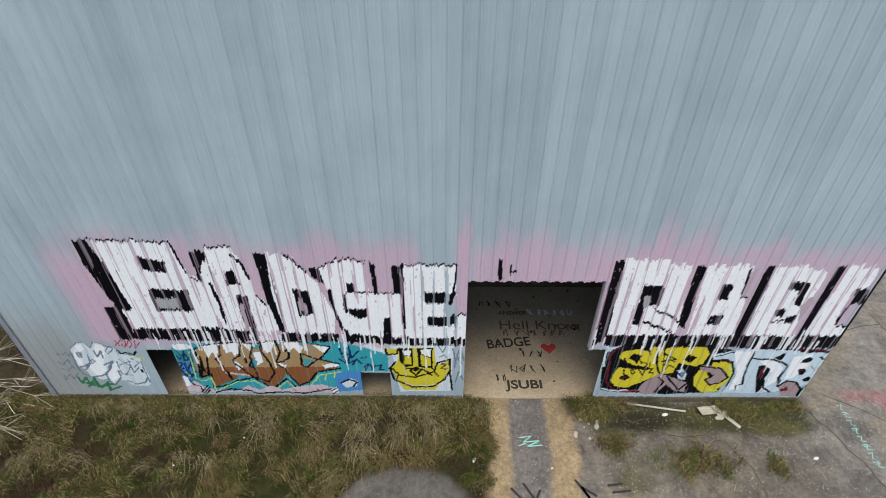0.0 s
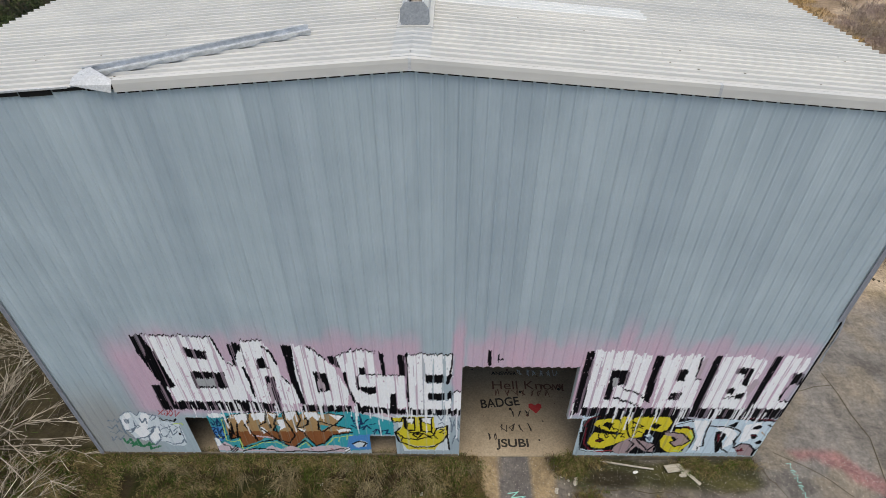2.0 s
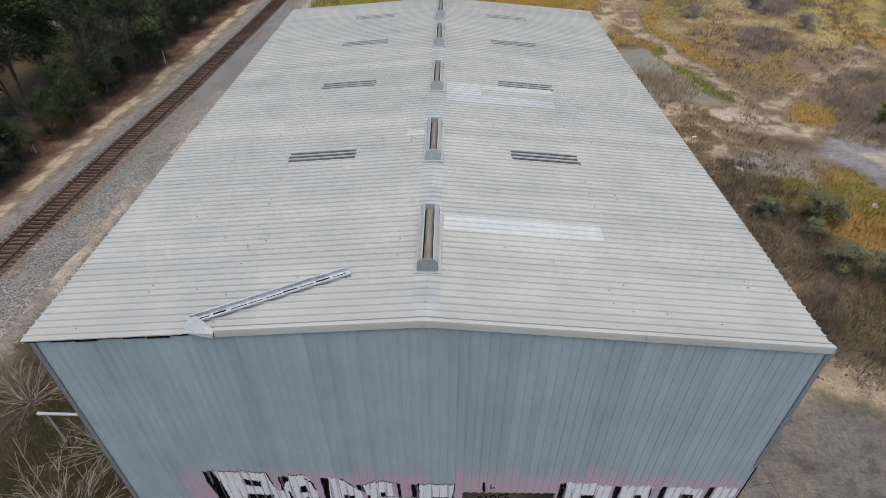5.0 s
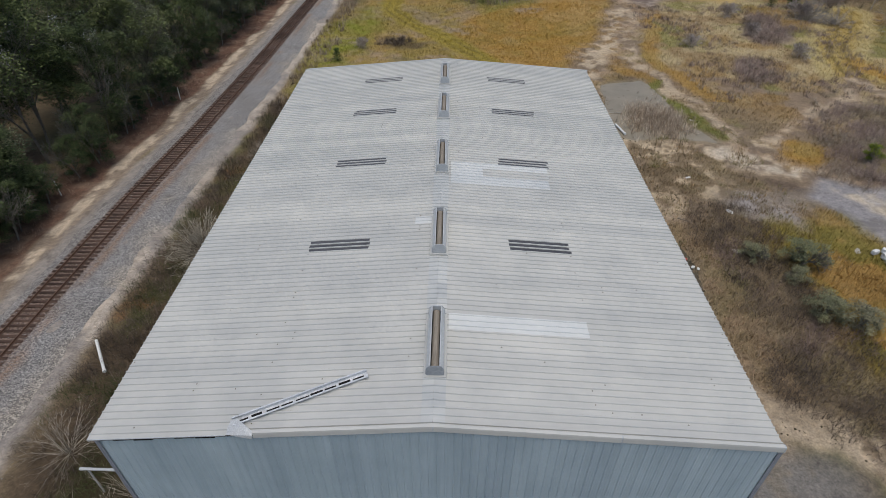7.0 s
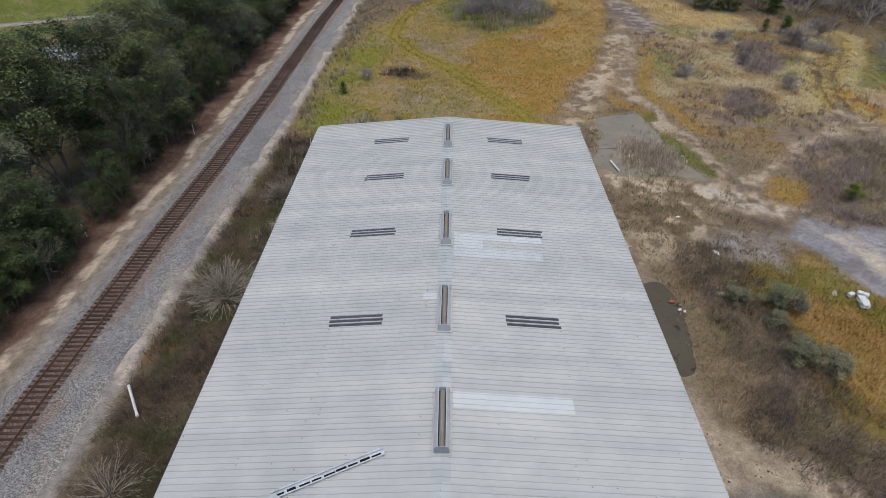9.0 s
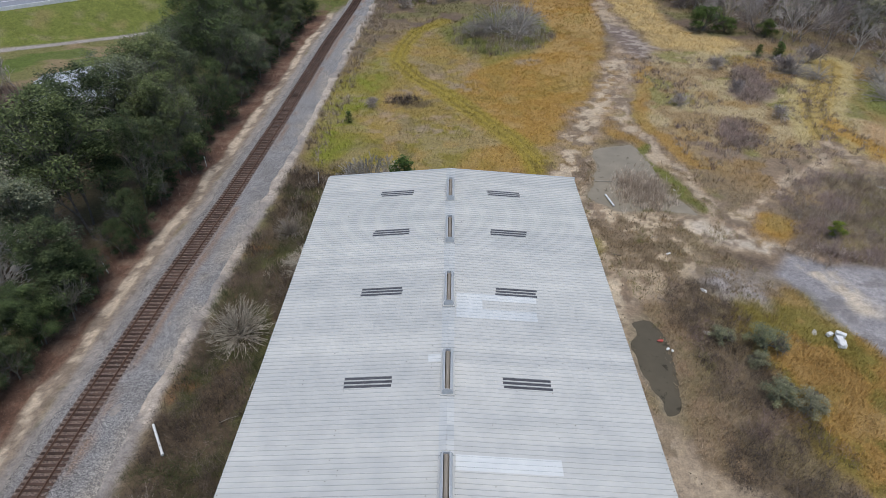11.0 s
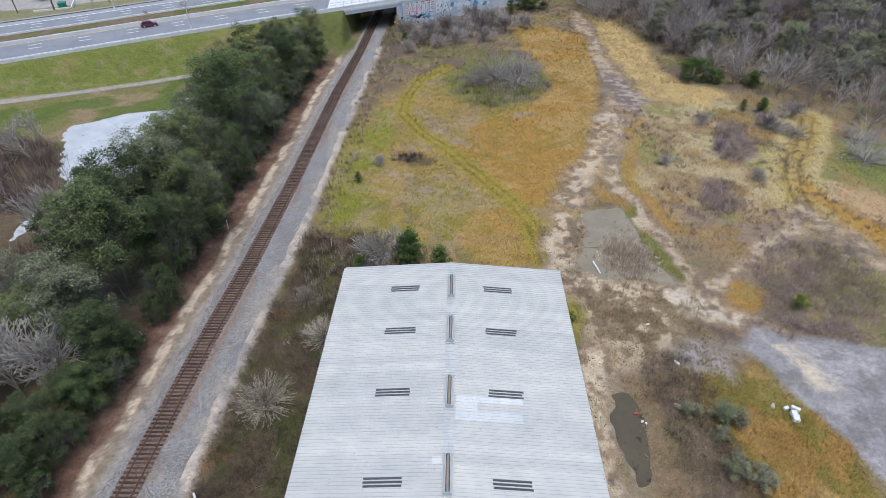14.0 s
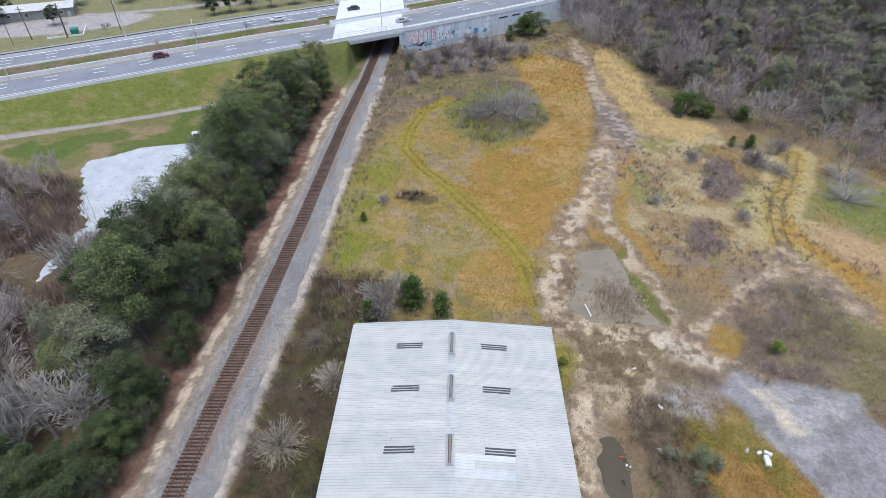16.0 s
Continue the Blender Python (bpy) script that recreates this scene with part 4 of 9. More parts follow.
PIECES = [
    ("palewhite", 0, [(-10.45, 2.48), (-10.22, 2.70), (-10.01, 2.73), (-9.88, 2.48), (-9.71, 2.73), (-9.53, 2.68), (-9.36, 2.53), (-9.11, 2.48), (-9.17, 2.23), (-8.73, 2.13), (-8.53, 2.03), (-8.57, 1.60), (-8.57, 1.11), (-8.65, 0.77), (-8.79, 0.65), (-9.24, 0.70), (-9.40, 0.93), (-9.56, 0.99), (-9.79, 0.76), (-9.91, 0.98), (-10.13, 0.98), (-10.39, 1.20), (-10.47, 1.53), (-10.62, 1.59), (-10.61, 2.01), (-10.54, 2.32)]),
    ("white", 0, [(-10.28, 2.63), (-10.07, 2.65), (-10.06, 2.43), (-10.24, 2.32), (-10.39, 1.64), (-10.54, 1.69), (-10.51, 2.17)]),
    ("white", 0, [(-9.67, 2.66), (-9.42, 2.53), (-9.72, 1.86), (-9.79, 1.32), (-10.15, 1.09), (-10.30, 1.59), (-10.02, 1.86)]),
    ("white", 0, [(-9.44, 1.86), (-9.32, 1.54), (-9.52, 1.10), (-9.82, 0.87), (-9.83, 1.21)]),
    ("steel", 0.033, [(-10.45, 2.48), (-10.22, 2.70), (-10.01, 2.73), (-9.88, 2.48), (-9.71, 2.73), (-9.53, 2.68), (-9.36, 2.53), (-9.11, 2.48)]),
    ("steel", 0, [(-10.41, 2.32), (-10.23, 2.27), (-10.30, 2.01), (-10.42, 2.07)]),
    ("steel", 0.051, [(-10.54, 2.32), (-10.62, 1.59), (-10.48, 1.59), (-10.20, 1.75), (-10.36, 1.53), (-10.42, 1.48)]),
    ("steel", 0.052, [(-10.62, 1.59), (-10.58, 1.26), (-10.37, 1.09), (-9.93, 1.21), (-9.63, 1.54), (-9.46, 1.91)]),
    ("steel", 0.034, [(-10.08, 2.22), (-10.17, 1.75), (-10.11, 2.07)]),
    ("steel", 0.050, [(-9.84, 2.33), (-9.84, 2.07), (-9.64, 2.33), (-9.69, 2.02)]),
    ("steel", 0.034, [(-10.05, 1.96), (-9.99, 1.86), (-10.10, 1.75), (-10.11, 1.91)]),
    ("steel", 0.034, [(-9.50, 2.33), (-9.30, 2.58), (-9.23, 2.43), (-9.44, 2.23), (-9.50, 2.33)]),
    ("steel", 0.052, [(-9.78, 1.70), (-9.44, 1.86), (-9.70, 1.54)]),
    ("steel", 0.052, [(-9.86, 1.32), (-9.91, 0.98), (-9.81, 0.70), (-9.48, 1.10), (-9.43, 1.43)]),
    ("steel", 0.034, [(-9.23, 1.97), (-8.97, 1.65), (-9.27, 1.21)]),
    ("steel", 0.034, [(-9.30, 1.70), (-8.93, 1.87)]),
    ("steel", 0.034, [(-9.34, 1.86), (-9.39, 1.27), (-9.06, 1.21)]),
    ("steel", 0.034, [(-8.96, 1.97), (-8.98, 1.33), (-8.75, 1.60)]),
    ("steel", 0.034, [(-8.84, 2.02), (-8.67, 1.81), (-8.89, 1.60)]),
    ("steel", 0.034, [(-8.59, 1.87), (-8.63, 1.33), (-8.64, 0.88)]),
    ("steel", 0.053, [(-9.33, 0.93), (-9.07, 0.76), (-8.78, 0.88), (-8.64, 1.11)]),
    ("black", 0.050, [(-9.11, 2.38), (-9.07, 2.23), (-8.88, 2.28), (-8.71, 2.18), (-8.56, 2.34)]),
    ("black", 0.070, [(-8.71, 1.46), (-8.72, 1.38)]),
    ("lime", 0.051, [(-8.77, 2.02), (-8.48, 2.08), (-8.45, 1.97)]),
    ("green", 0.071, [(-10.82, 1.09), (-10.80, 0.81), (-10.58, 1.09), (-10.57, 0.75), (-10.32, 1.04), (-10.37, 0.64)]),
    ("green", 0.072, [(-10.66, 0.64), (-10.31, 0.87), (-10.28, 0.58), (-9.96, 0.87), (-10.04, 0.46), (-9.65, 0.64)]),
    ("green", 0.089, [(-10.74, 0.86), (-10.33, 0.64), (-9.86, 0.76)]),
    ("steel", 0.034, [(-10.99, 2.22), (-10.81, 2.17), (-10.68, 2.32), (-10.67, 2.12), (-10.52, 2.22)]),
    ("steel", 0.034, [(-11.12, 1.85), (-11.02, 1.69), (-10.77, 1.96), (-10.80, 1.64)]),
    ("steel", 0.035, [(-11.13, 1.53), (-10.96, 1.42), (-10.77, 1.64), (-10.73, 1.48)]),
    ("steel", 0.035, [(-11.20, 1.20), (-11.23, 0.97), (-11.00, 1.26), (-10.95, 1.03), (-10.73, 1.31)]),
    ("red", 0.033, [(-9.04, 2.83), (-8.97, 2.59)]),
    ("red", 0.033, [(-9.10, 2.58), (-8.83, 2.88)]),
    ("red", 0.033, [(-8.83, 2.79), (-8.73, 2.79), (-8.82, 2.54), (-8.90, 2.59), (-8.83, 2.69)]),
    ("red", 0.033, [(-8.61, 2.84), (-8.57, 2.69), (-8.71, 2.49), (-8.75, 2.64), (-8.61, 2.84)]),
    ("red", 0.033, [(-8.45, 2.84), (-8.54, 2.49), (-8.32, 2.74)]),
    ("cyan", 0, [(-7.50, 2.50), (-7.18, 2.70), (-2.50, 2.83), (-1.86, 2.58), (-1.11, 2.29), (-1.13, 1.46), (-1.96, 1.46), (-2.01, 0.52), (-2.96, 0.40), (-7.48, 0.37), (-7.49, 1.17)]),
    ("teal", 0, [(-7.47, 2.45), (-6.65, 2.58), (-6.79, 1.17), (-7.36, 0.77), (-7.48, 1.23)]),
    ("blue", 0, [(-7.46, 1.88), (-7.05, 1.88), (-7.16, 1.12), (-7.51, 0.89)]),
    ("white", 0, [(-7.44, 2.65), (-6.98, 2.70), (-6.87, 2.50), (-7.23, 2.40), (-7.44, 2.47)]),
    ("navy", 0.050, [(-7.35, 2.34), (-7.28, 2.14), (-7.39, 1.98), (-7.44, 2.14)]),
    ("navy", 0.050, [(-7.18, 2.35), (-7.12, 1.98), (-7.27, 1.93), (-7.21, 2.24)]),
    ("navy", 0.051, [(-6.99, 2.30), (-7.03, 1.93)]),
    ("navy", 0.051, [(-7.47, 1.82), (-7.33, 1.82), (-7.50, 1.61), (-7.38, 1.56), (-7.59, 1.45)]),
    ("navy", 0.051, [(-7.27, 1.82), (-7.31, 1.45), (-7.09, 1.83), (-7.12, 1.50)]),
    ("navy", 0.052, [(-7.47, 1.50), (-7.44, 1.11), (-7.24, 1.45), (-7.26, 1.12), (-7.03, 1.45)]),
    ("navy", 0.053, [(-7.46, 1.28), (-7.15, 1.28)]),
    ("lime", 0.035, [(-7.36, 1.39), (-7.30, 1.23)]),
    ("tan", 0, [(-6.93, 2.30), (-6.81, 2.35), (-6.64, 2.60), (-6.21, 2.70), (-6.04, 2.61), (-5.95, 2.71), (-5.40, 2.81), (-5.05, 2.71), (-5.08, 2.51), (-4.79, 2.86), (-4.37, 2.82), (-4.31, 2.62), (-4.08, 2.82), (-3.68, 2.82), (-3.58, 2.62), (-3.30, 2.72), (-2.79, 2.58), (-3.16, 2.06), (-2.62, 1.75), (-2.74, 1.59), (-3.35, 1.48), (-3.64, 0.92), (-3.98, 0.80), (-4.28, 1.30), (-4.82, 0.68), (-5.29, 1.13), (-5.72, 1.40), (-5.87, 1.07), (-6.43, 0.78), (-6.66, 0.72), (-6.62, 1.29), (-6.98, 1.12), (-7.00, 1.67)]),
    ("rust", 0, [(-6.91, 1.61), (-2.63, 1.67), (-2.74, 1.59), (-3.35, 1.42), (-3.65, 0.86), (-3.99, 0.74), (-4.10, 1.14), (-4.27, 1.36), (-4.47, 1.02), (-4.83, 0.62), (-5.17, 1.02), (-5.76, 1.24), (-5.87, 1.07), (-6.61, 0.66), (-6.64, 1.23), (-7.00, 1.06)]),
    ("white", 0, [(-6.91, 2.35), (-6.79, 2.42), (-6.77, 2.14), (-6.86, 2.04)]),
    ("white", 0, [(-6.53, 2.65), (-6.05, 2.71), (-6.02, 2.56), (-6.27, 2.09), (-6.31, 2.35), (-6.52, 2.04), (-6.53, 2.40)]),
    ("white", 0, [(-5.96, 2.66), (-5.41, 2.76), (-5.50, 2.36), (-5.70, 2.10), (-5.74, 2.36), (-5.93, 2.25)]),
    ("white", 0, [(-5.35, 2.71), (-5.05, 2.66), (-5.16, 2.36), (-5.26, 2.51)]),
    ("white", 0, [(-4.77, 2.81), (-4.38, 2.77), (-4.55, 2.41), (-4.72, 2.26), (-4.76, 2.51)]),
    ("white", 0, [(-4.15, 2.77), (-3.72, 2.77), (-3.59, 2.57), (-3.71, 2.22), (-3.86, 2.52), (-4.06, 2.37)]),
    ("white", 0, [(-3.31, 2.67), (-2.79, 2.55), (-2.96, 2.27), (-3.11, 2.42)]),
    ("white", 0, [(-5.80, 1.94), (-5.66, 1.84), (-5.57, 1.62), (-5.74, 1.46)]),
    ("white", 0, [(-5.11, 2.31), (-4.86, 2.36), (-4.89, 1.89), (-5.11, 1.68)]),
    ("white", 0, [(-4.46, 1.84), (-4.20, 1.74), (-4.31, 1.52)]),
    ("white", 0, [(-3.14, 1.75), (-2.61, 1.86), (-2.63, 1.70), (-3.05, 1.59)]),
    ("pinkwhite", 0.070, [(-6.15, 1.35), (-5.48, 1.24)]),
    ("cyan", 0, [(-5.20, 2.05), (-5.06, 1.89), (-5.20, 1.57), (-5.31, 1.68)]),
    ("cyan", 0, [(-5.04, 2.61), (-4.85, 2.76), (-4.91, 2.46), (-5.04, 2.46)]),
    ("cyan", 0, [(-3.70, 2.06), (-3.35, 1.96), (-3.66, 1.69)]),
    ("cyan", 0, [(-3.15, 2.12), (-2.93, 2.27), (-2.52, 2.58), (-2.57, 1.91)]),
    ("black", 0.050, [(-6.93, 2.40), (-6.81, 2.35), (-6.97, 1.17)]),
    ("black", 0.051, [(-6.77, 1.88), (-6.95, 1.12), (-6.62, 1.29), (-6.69, 0.61), (-6.27, 0.73)]),
    ("black", 0.051, [(-6.73, 2.14), (-6.79, 1.45), (-6.69, 1.29), (-6.54, 2.09)]),
    ("black", 0.050, [(-6.07, 2.61), (-6.11, 2.20), (-6.30, 1.99), (-6.18, 1.67), (-6.08, 1.35), (-6.02, 1.01)]),
    ("black", 0.050, [(-5.74, 2.76), (-5.94, 2.76)]),
    ("black", 0.050, [(-5.41, 2.76), (-5.55, 2.15), (-5.79, 1.99), (-5.79, 1.83), (-5.51, 1.41), (-5.33, 1.13)]),
    ("black", 0.068, [(-5.41, 2.00), (-5.42, 1.84)]),
    ("black", 0.050, [(-5.05, 2.66), (-5.25, 2.10), (-5.21, 1.52), (-5.19, 1.13)]),
    ("black", 0.051, [(-5.20, 2.05), (-5.35, 1.68), (-5.20, 1.57)]),
    ("black", 0.049, [(-4.80, 2.81), (-4.86, 2.36), (-4.72, 1.90), (-4.65, 1.36), (-4.91, 0.91), (-5.29, 1.13)]),
    ("black", 0.049, [(-4.37, 2.82), (-4.29, 2.37), (-4.52, 1.84), (-4.31, 1.90), (-4.08, 2.06), (-4.07, 2.47)]),
    ("black", 0.050, [(-4.16, 2.37), (-4.05, 2.42), (-4.05, 2.21)]),
    ("black", 0.052, [(-4.48, 1.74), (-4.30, 1.58), (-4.22, 1.25), (-3.99, 0.74)]),
    ("black", 0.051, [(-3.70, 2.27), (-3.75, 1.74), (-3.60, 1.64), (-3.24, 2.01), (-3.67, 2.27)]),
    ("black", 0.050, [(-2.79, 2.55), (-3.17, 2.01), (-2.61, 1.80)]),
    ("black", 0.054, [(-6.28, 0.67), (-5.89, 0.96), (-5.33, 1.13), (-4.84, 0.56), (-4.32, 1.08), (-4.11, 0.63)]),
    ("black", 0.054, [(-3.99, 0.74), (-3.64, 0.92), (-3.32, 1.42), (-2.60, 1.59)]),
    ("black", 0.034, [(-6.90, 2.40), (-6.64, 2.60), (-6.02, 2.71), (-5.40, 2.78), (-5.05, 2.71), (-4.37, 2.84), (-3.65, 2.82), (-2.79, 2.58)]),
    ("lime", 0.034, [(-7.01, 2.35), (-7.14, 1.06), (-6.89, 0.95), (-6.66, 1.12), (-6.67, 0.43)]),
    ("lime", 0.036, [(-6.58, 0.49), (-5.91, 0.90), (-5.36, 0.96), (-4.86, 0.44), (-4.30, 0.97), (-4.10, 0.45), (-3.63, 0.74), (-3.27, 1.26), (-2.59, 1.43)]),
    ("pinkwhite", 0, [(-7.59, 0.37), (-7.56, 0.72), (-7.24, 0.95), (-7.06, 0.72), (-6.72, 0.49), (-6.02, 0.44), (-5.59, 0.73), (-5.28, 0.50), (-4.88, 0.74), (-4.56, 0.51), (-3.81, 0.74), (-3.26, 0.80), (-2.89, 0.63), (-2.93, 0.34)]),
    ("white", 0, [(-7.53, 1.28), (-7.40, 1.11), (-7.41, 0.72), (-7.57, 0.66)]),
    ("black", 0.035, [(-7.37, 1.00), (-7.27, 0.72), (-7.11, 0.66), (-7.12, 0.49)]),
    ("black", 0.036, [(-7.15, 0.37), (-6.88, 0.72)]),
    ("black", 0.036, [(-7.10, 0.31), (-6.85, 0.61)]),
    ("black", 0.036, [(-7.04, 0.25), (-6.87, 0.49)]),
    ("black", 0.054, [(-6.68, 0.37), (-6.17, 0.55), (-5.55, 0.44), (-5.39, 0.32), (-4.58, 0.39), (-3.87, 0.33), (-3.01, 0.58)]),
    ("red", 0.036, [(-6.36, 0.49), (-6.31, 0.43)]),
    ("red", 0.036, [(-4.20, 0.51), (-4.14, 0.45)]),
    ("red", 0.036, [(-3.47, 0.57), (-3.41, 0.51)]),
    ("blue", 0, [(-2.73, 1.37), (-1.96, 1.49), (-2.01, 0.52), (-2.91, 0.52)]),
    ("palewhite", 0, [(-2.65, 0.87), (-2.35, 1.10), (-2.11, 0.98), (-2.17, 0.70), (-2.54, 0.64)]),
    ("black", 0.053, [(-2.65, 0.87), (-2.42, 1.04), (-2.15, 0.93), (-2.28, 0.70)]),
    ("white", 0, [(-2.98, 0.52), (-2.81, 0.69), (-2.74, 0.40), (-2.97, 0.28)]),
    ("black", 0.036, [(-2.99, 0.46), (-2.79, 0.64)]),
    ("black", 0.036, [(-2.97, 0.31), (-2.77, 0.49)]),
    ("lime", 0.035, [(-3.42, 0.97), (-3.34, 1.26)]),
    ("lime", 0.035, [(-3.13, 1.03), (-3.07, 1.31)]),
    ("lime", 0.035, [(-2.83, 1.15), (-2.78, 1.42)]),
    ("navy", 0.050, [(-2.53, 2.53), (-2.50, 2.22), (-2.34, 2.48)]),
    ("navy", 0.051, [(-2.48, 2.12), (-2.22, 2.28), (-2.33, 1.86), (-2.41, 2.07)]),
    ("navy", 0.050, [(-2.25, 2.63), (-2.21, 2.07), (-1.98, 2.38)]),
    ("navy", 0.051, [(-2.59, 2.02), (-2.34, 1.81), (-2.12, 1.97)]),
    ("navy", 0.052, [(-2.21, 1.75), (-2.05, 2.02), (-1.93, 1.81)]),
    ("navy", 0.052, [(-1.87, 1.65), (-1.72, 1.81), (-1.81, 1.54)]),
    ("navy", 0.051, [(-1.66, 1.76), (-1.61, 1.54), (-1.52, 1.76)]),
    ("navy", 0.052, [(-1.46, 1.71), (-1.32, 1.76), (-1.40, 1.54), (-1.26, 1.54)]),
    ("navy", 0.034, [(-1.94, 2.07), (-1.73, 2.13)]),
    ("palewhite", 0, [(-1.85, 2.63), (-1.44, 2.79), (-1.03, 2.49), (-1.01, 2.23), (-1.54, 2.44)]),
    ("pinkwhite", 0, [(-1.67, 2.83), (-1.24, 2.84), (-1.13, 2.49), (-1.40, 2.54)]),
    ("palewhite", 0, [(-1.02, 2.64), (-0.92, 1.52), (-0.83, 0.42), (0.79, 0.49), (0.87, 2.65)]),
    ("yellow", 0, [(-1.17, 2.49), (-0.87, 2.49), (-0.76, 2.54), (0.27, 2.57), (0.33, 1.72), (0.74, 2.04), (0.76, 1.51), (0.54, 1.00), (0.11, 0.77), (-0.42, 0.77), (-0.87, 1.05), (-1.05, 1.60), (-0.83, 1.92), (-0.78, 2.24), (-1.05, 2.23)]),
    ("yellow", 0, [(-0.94, 1.11), (-0.39, 0.71), (0.15, 0.74), (0.50, 1.00), (0.29, 0.54), (-0.68, 0.53)]),
    ("black", 0, [(-0.76, 2.54), (-0.37, 2.52), (-0.36, 1.71), (-0.60, 1.66), (-0.76, 1.92)]),
    ("black", 0, [(-0.23, 2.52), (0.23, 2.57), (0.23, 1.61), (-0.22, 1.66)]),
    ("yellow", 0, [(-0.61, 2.19), (-0.41, 2.14), (-0.42, 1.77), (-0.63, 1.82)]),
    ("yellow", 0, [(-0.12, 2.24), (0.16, 2.09), (0.18, 1.72), (-0.12, 1.72)]),
    ("white", 0, [(-0.67, 2.44), (-0.42, 2.44), (-0.43, 2.19), (-0.64, 2.24)]),
    ("white", 0, [(-0.12, 2.47), (0.18, 2.50), (0.16, 2.14), (-0.10, 2.29)]),
    ("black", 0.050, [(-1.17, 2.49), (-1.12, 2.23), (-0.84, 2.29), (-0.80, 2.49)]),
    ("black", 0.052, [(-1.05, 1.65), (-0.79, 1.27), (-0.34, 1.17), (0.26, 1.45), (0.37, 1.88), (0.74, 2.04)]),
    ("black", 0.052, [(-1.08, 1.60), (-0.98, 1.05), (-0.42, 0.68), (0.22, 0.72), (0.57, 1.06), (0.76, 1.51), (0.74, 2.04)]),
    ("black", 0.051, [(-0.90, 1.92), (-1.05, 1.65)]),
    ("black", 0.052, [(-0.47, 1.50), (-0.29, 1.66), (-0.12, 1.53), (-0.30, 1.28), (-0.47, 1.50)]),
    ("black", 0.035, [(-0.36, 1.50), (-0.19, 1.50)]),
    ("black", 0.052, [(-0.57, 1.60), (-0.05, 1.55), (0.19, 1.28)]),
    ("black", 0.034, [(0.50, 1.83), (0.64, 1.83), (0.47, 1.61), (0.68, 1.61)]),
    ("black", 0.035, [(-0.82, 1.33), (-0.91, 1.05)]),
    ("black", 0.034, [(0.19, 1.66), (0.40, 1.23)]),
    ("black", 0.052, [(0.75, 1.40), (0.83, 0.55)]),
    ("steel", 0.033, [(0.40, 2.65), (0.53, 2.35), (0.63, 2.65)]),
    ("steel", 0.034, [(0.43, 2.14), (0.57, 2.25), (0.67, 2.09)]),
    ("steel", 0.033, [(0.83, 2.55), (0.91, 1.94), (1.00, 2.45)]),
    ("steel", 0.034, [(0.88, 1.67), (0.97, 2.14), (1.12, 1.78)]),
    ("steel", 0.035, [(0.93, 0.95), (1.02, 1.45), (1.17, 1.06)]),
    ("steel", 0.033, [(1.03, 2.65), (1.18, 1.94)]),
    ("black", 0, [(5.34, 1.97), (5.40, 2.53), (5.80, 2.84), (7.37, 2.85), (8.44, 2.71), (9.32, 2.46), (9.31, 1.99), (9.28, 0.49), (7.69, 0.39), (6.05, 0.47), (5.52, 0.58)]),
    ("darkred", 0.068, [(5.48, 2.12), (5.63, 2.54), (5.93, 2.69), (6.55, 2.84)]),
    ("ice", 0.069, [(5.41, 1.75), (5.36, 2.38), (5.57, 2.64), (5.81, 2.79), (6.70, 2.92)]),
    ("darkred", 0.051, [(5.57, 1.97), (5.63, 0.98), (5.95, 0.58), (6.68, 0.53)]),
    ("red", 0.054, [(5.88, 0.58), (6.30, 0.47), (6.70, 0.59)]),
    ("ice", 0.054, [(5.58, 0.64), (5.96, 0.53), (6.38, 0.59)]),
    ("yellow", 0, [(5.78, 2.28), (5.92, 2.44), (6.26, 2.54), (6.62, 2.44), (6.76, 2.13), (6.79, 1.71), (6.29, 1.81), (6.05, 1.97), (5.81, 2.13)]),
    ("yellow", 0, [(5.76, 1.38), (5.90, 1.70), (6.76, 1.55), (7.02, 1.77), (7.16, 1.33), (6.66, 0.93), (6.32, 0.70), (5.95, 0.76), (5.76, 1.04)]),
    ("yellow", 0, [(6.63, 2.64), (6.91, 2.74), (7.08, 2.44), (7.27, 1.33), (6.92, 1.33)]),
    ("yellow", 0, [(7.09, 2.55), (7.35, 2.70), (7.78, 2.70), (8.26, 2.65), (8.45, 2.35), (8.39, 1.88), (8.18, 1.77), (7.63, 1.93), (7.59, 1.44), (7.29, 1.39)]),
    ("black", 0, [(6.08, 2.13), (6.21, 2.34), (6.50, 2.24), (6.35, 1.97)]),
    ("black", 0, [(6.00, 1.21), (6.14, 1.38), (6.35, 1.21), (6.18, 1.04)]),
    ("darkred", 0.070, [(6.05, 1.16), (6.18, 1.21)]),
    ("black", 0, [(7.72, 2.09), (7.86, 2.30), (8.13, 2.19), (8.00, 1.93)]),
    ("black", 0.034, [(5.98, 2.13), (6.08, 1.81), (6.21, 1.87)]),
    ("black", 0.034, [(6.22, 2.13), (6.37, 1.92), (6.39, 2.13), (6.55, 1.87)]),
    ("black", 0.034, [(6.49, 1.97), (6.72, 1.87), (6.66, 1.71)]),
    ("black", 0.034, [(6.06, 1.60), (6.12, 1.32), (6.26, 1.32)]),
    ("black", 0.034, [(6.29, 1.65), (6.44, 1.44), (6.35, 1.38), (6.27, 1.60)]),
    ("black", 0.034, [(6.51, 1.60), (6.68, 1.33), (6.72, 1.60)]),
    ("black", 0.034, [(6.78, 1.60), (6.94, 1.66), (6.86, 1.44), (7.00, 1.44)]),
    ("black", 0.050, [(6.86, 2.54), (7.01, 1.82), (7.23, 1.33)]),
    ("black", 0.034, [(7.25, 1.82), (7.26, 2.14), (7.51, 1.98)]),
    ("black", 0.035, [(7.28, 1.55), (7.38, 1.82), (7.55, 1.72)]),
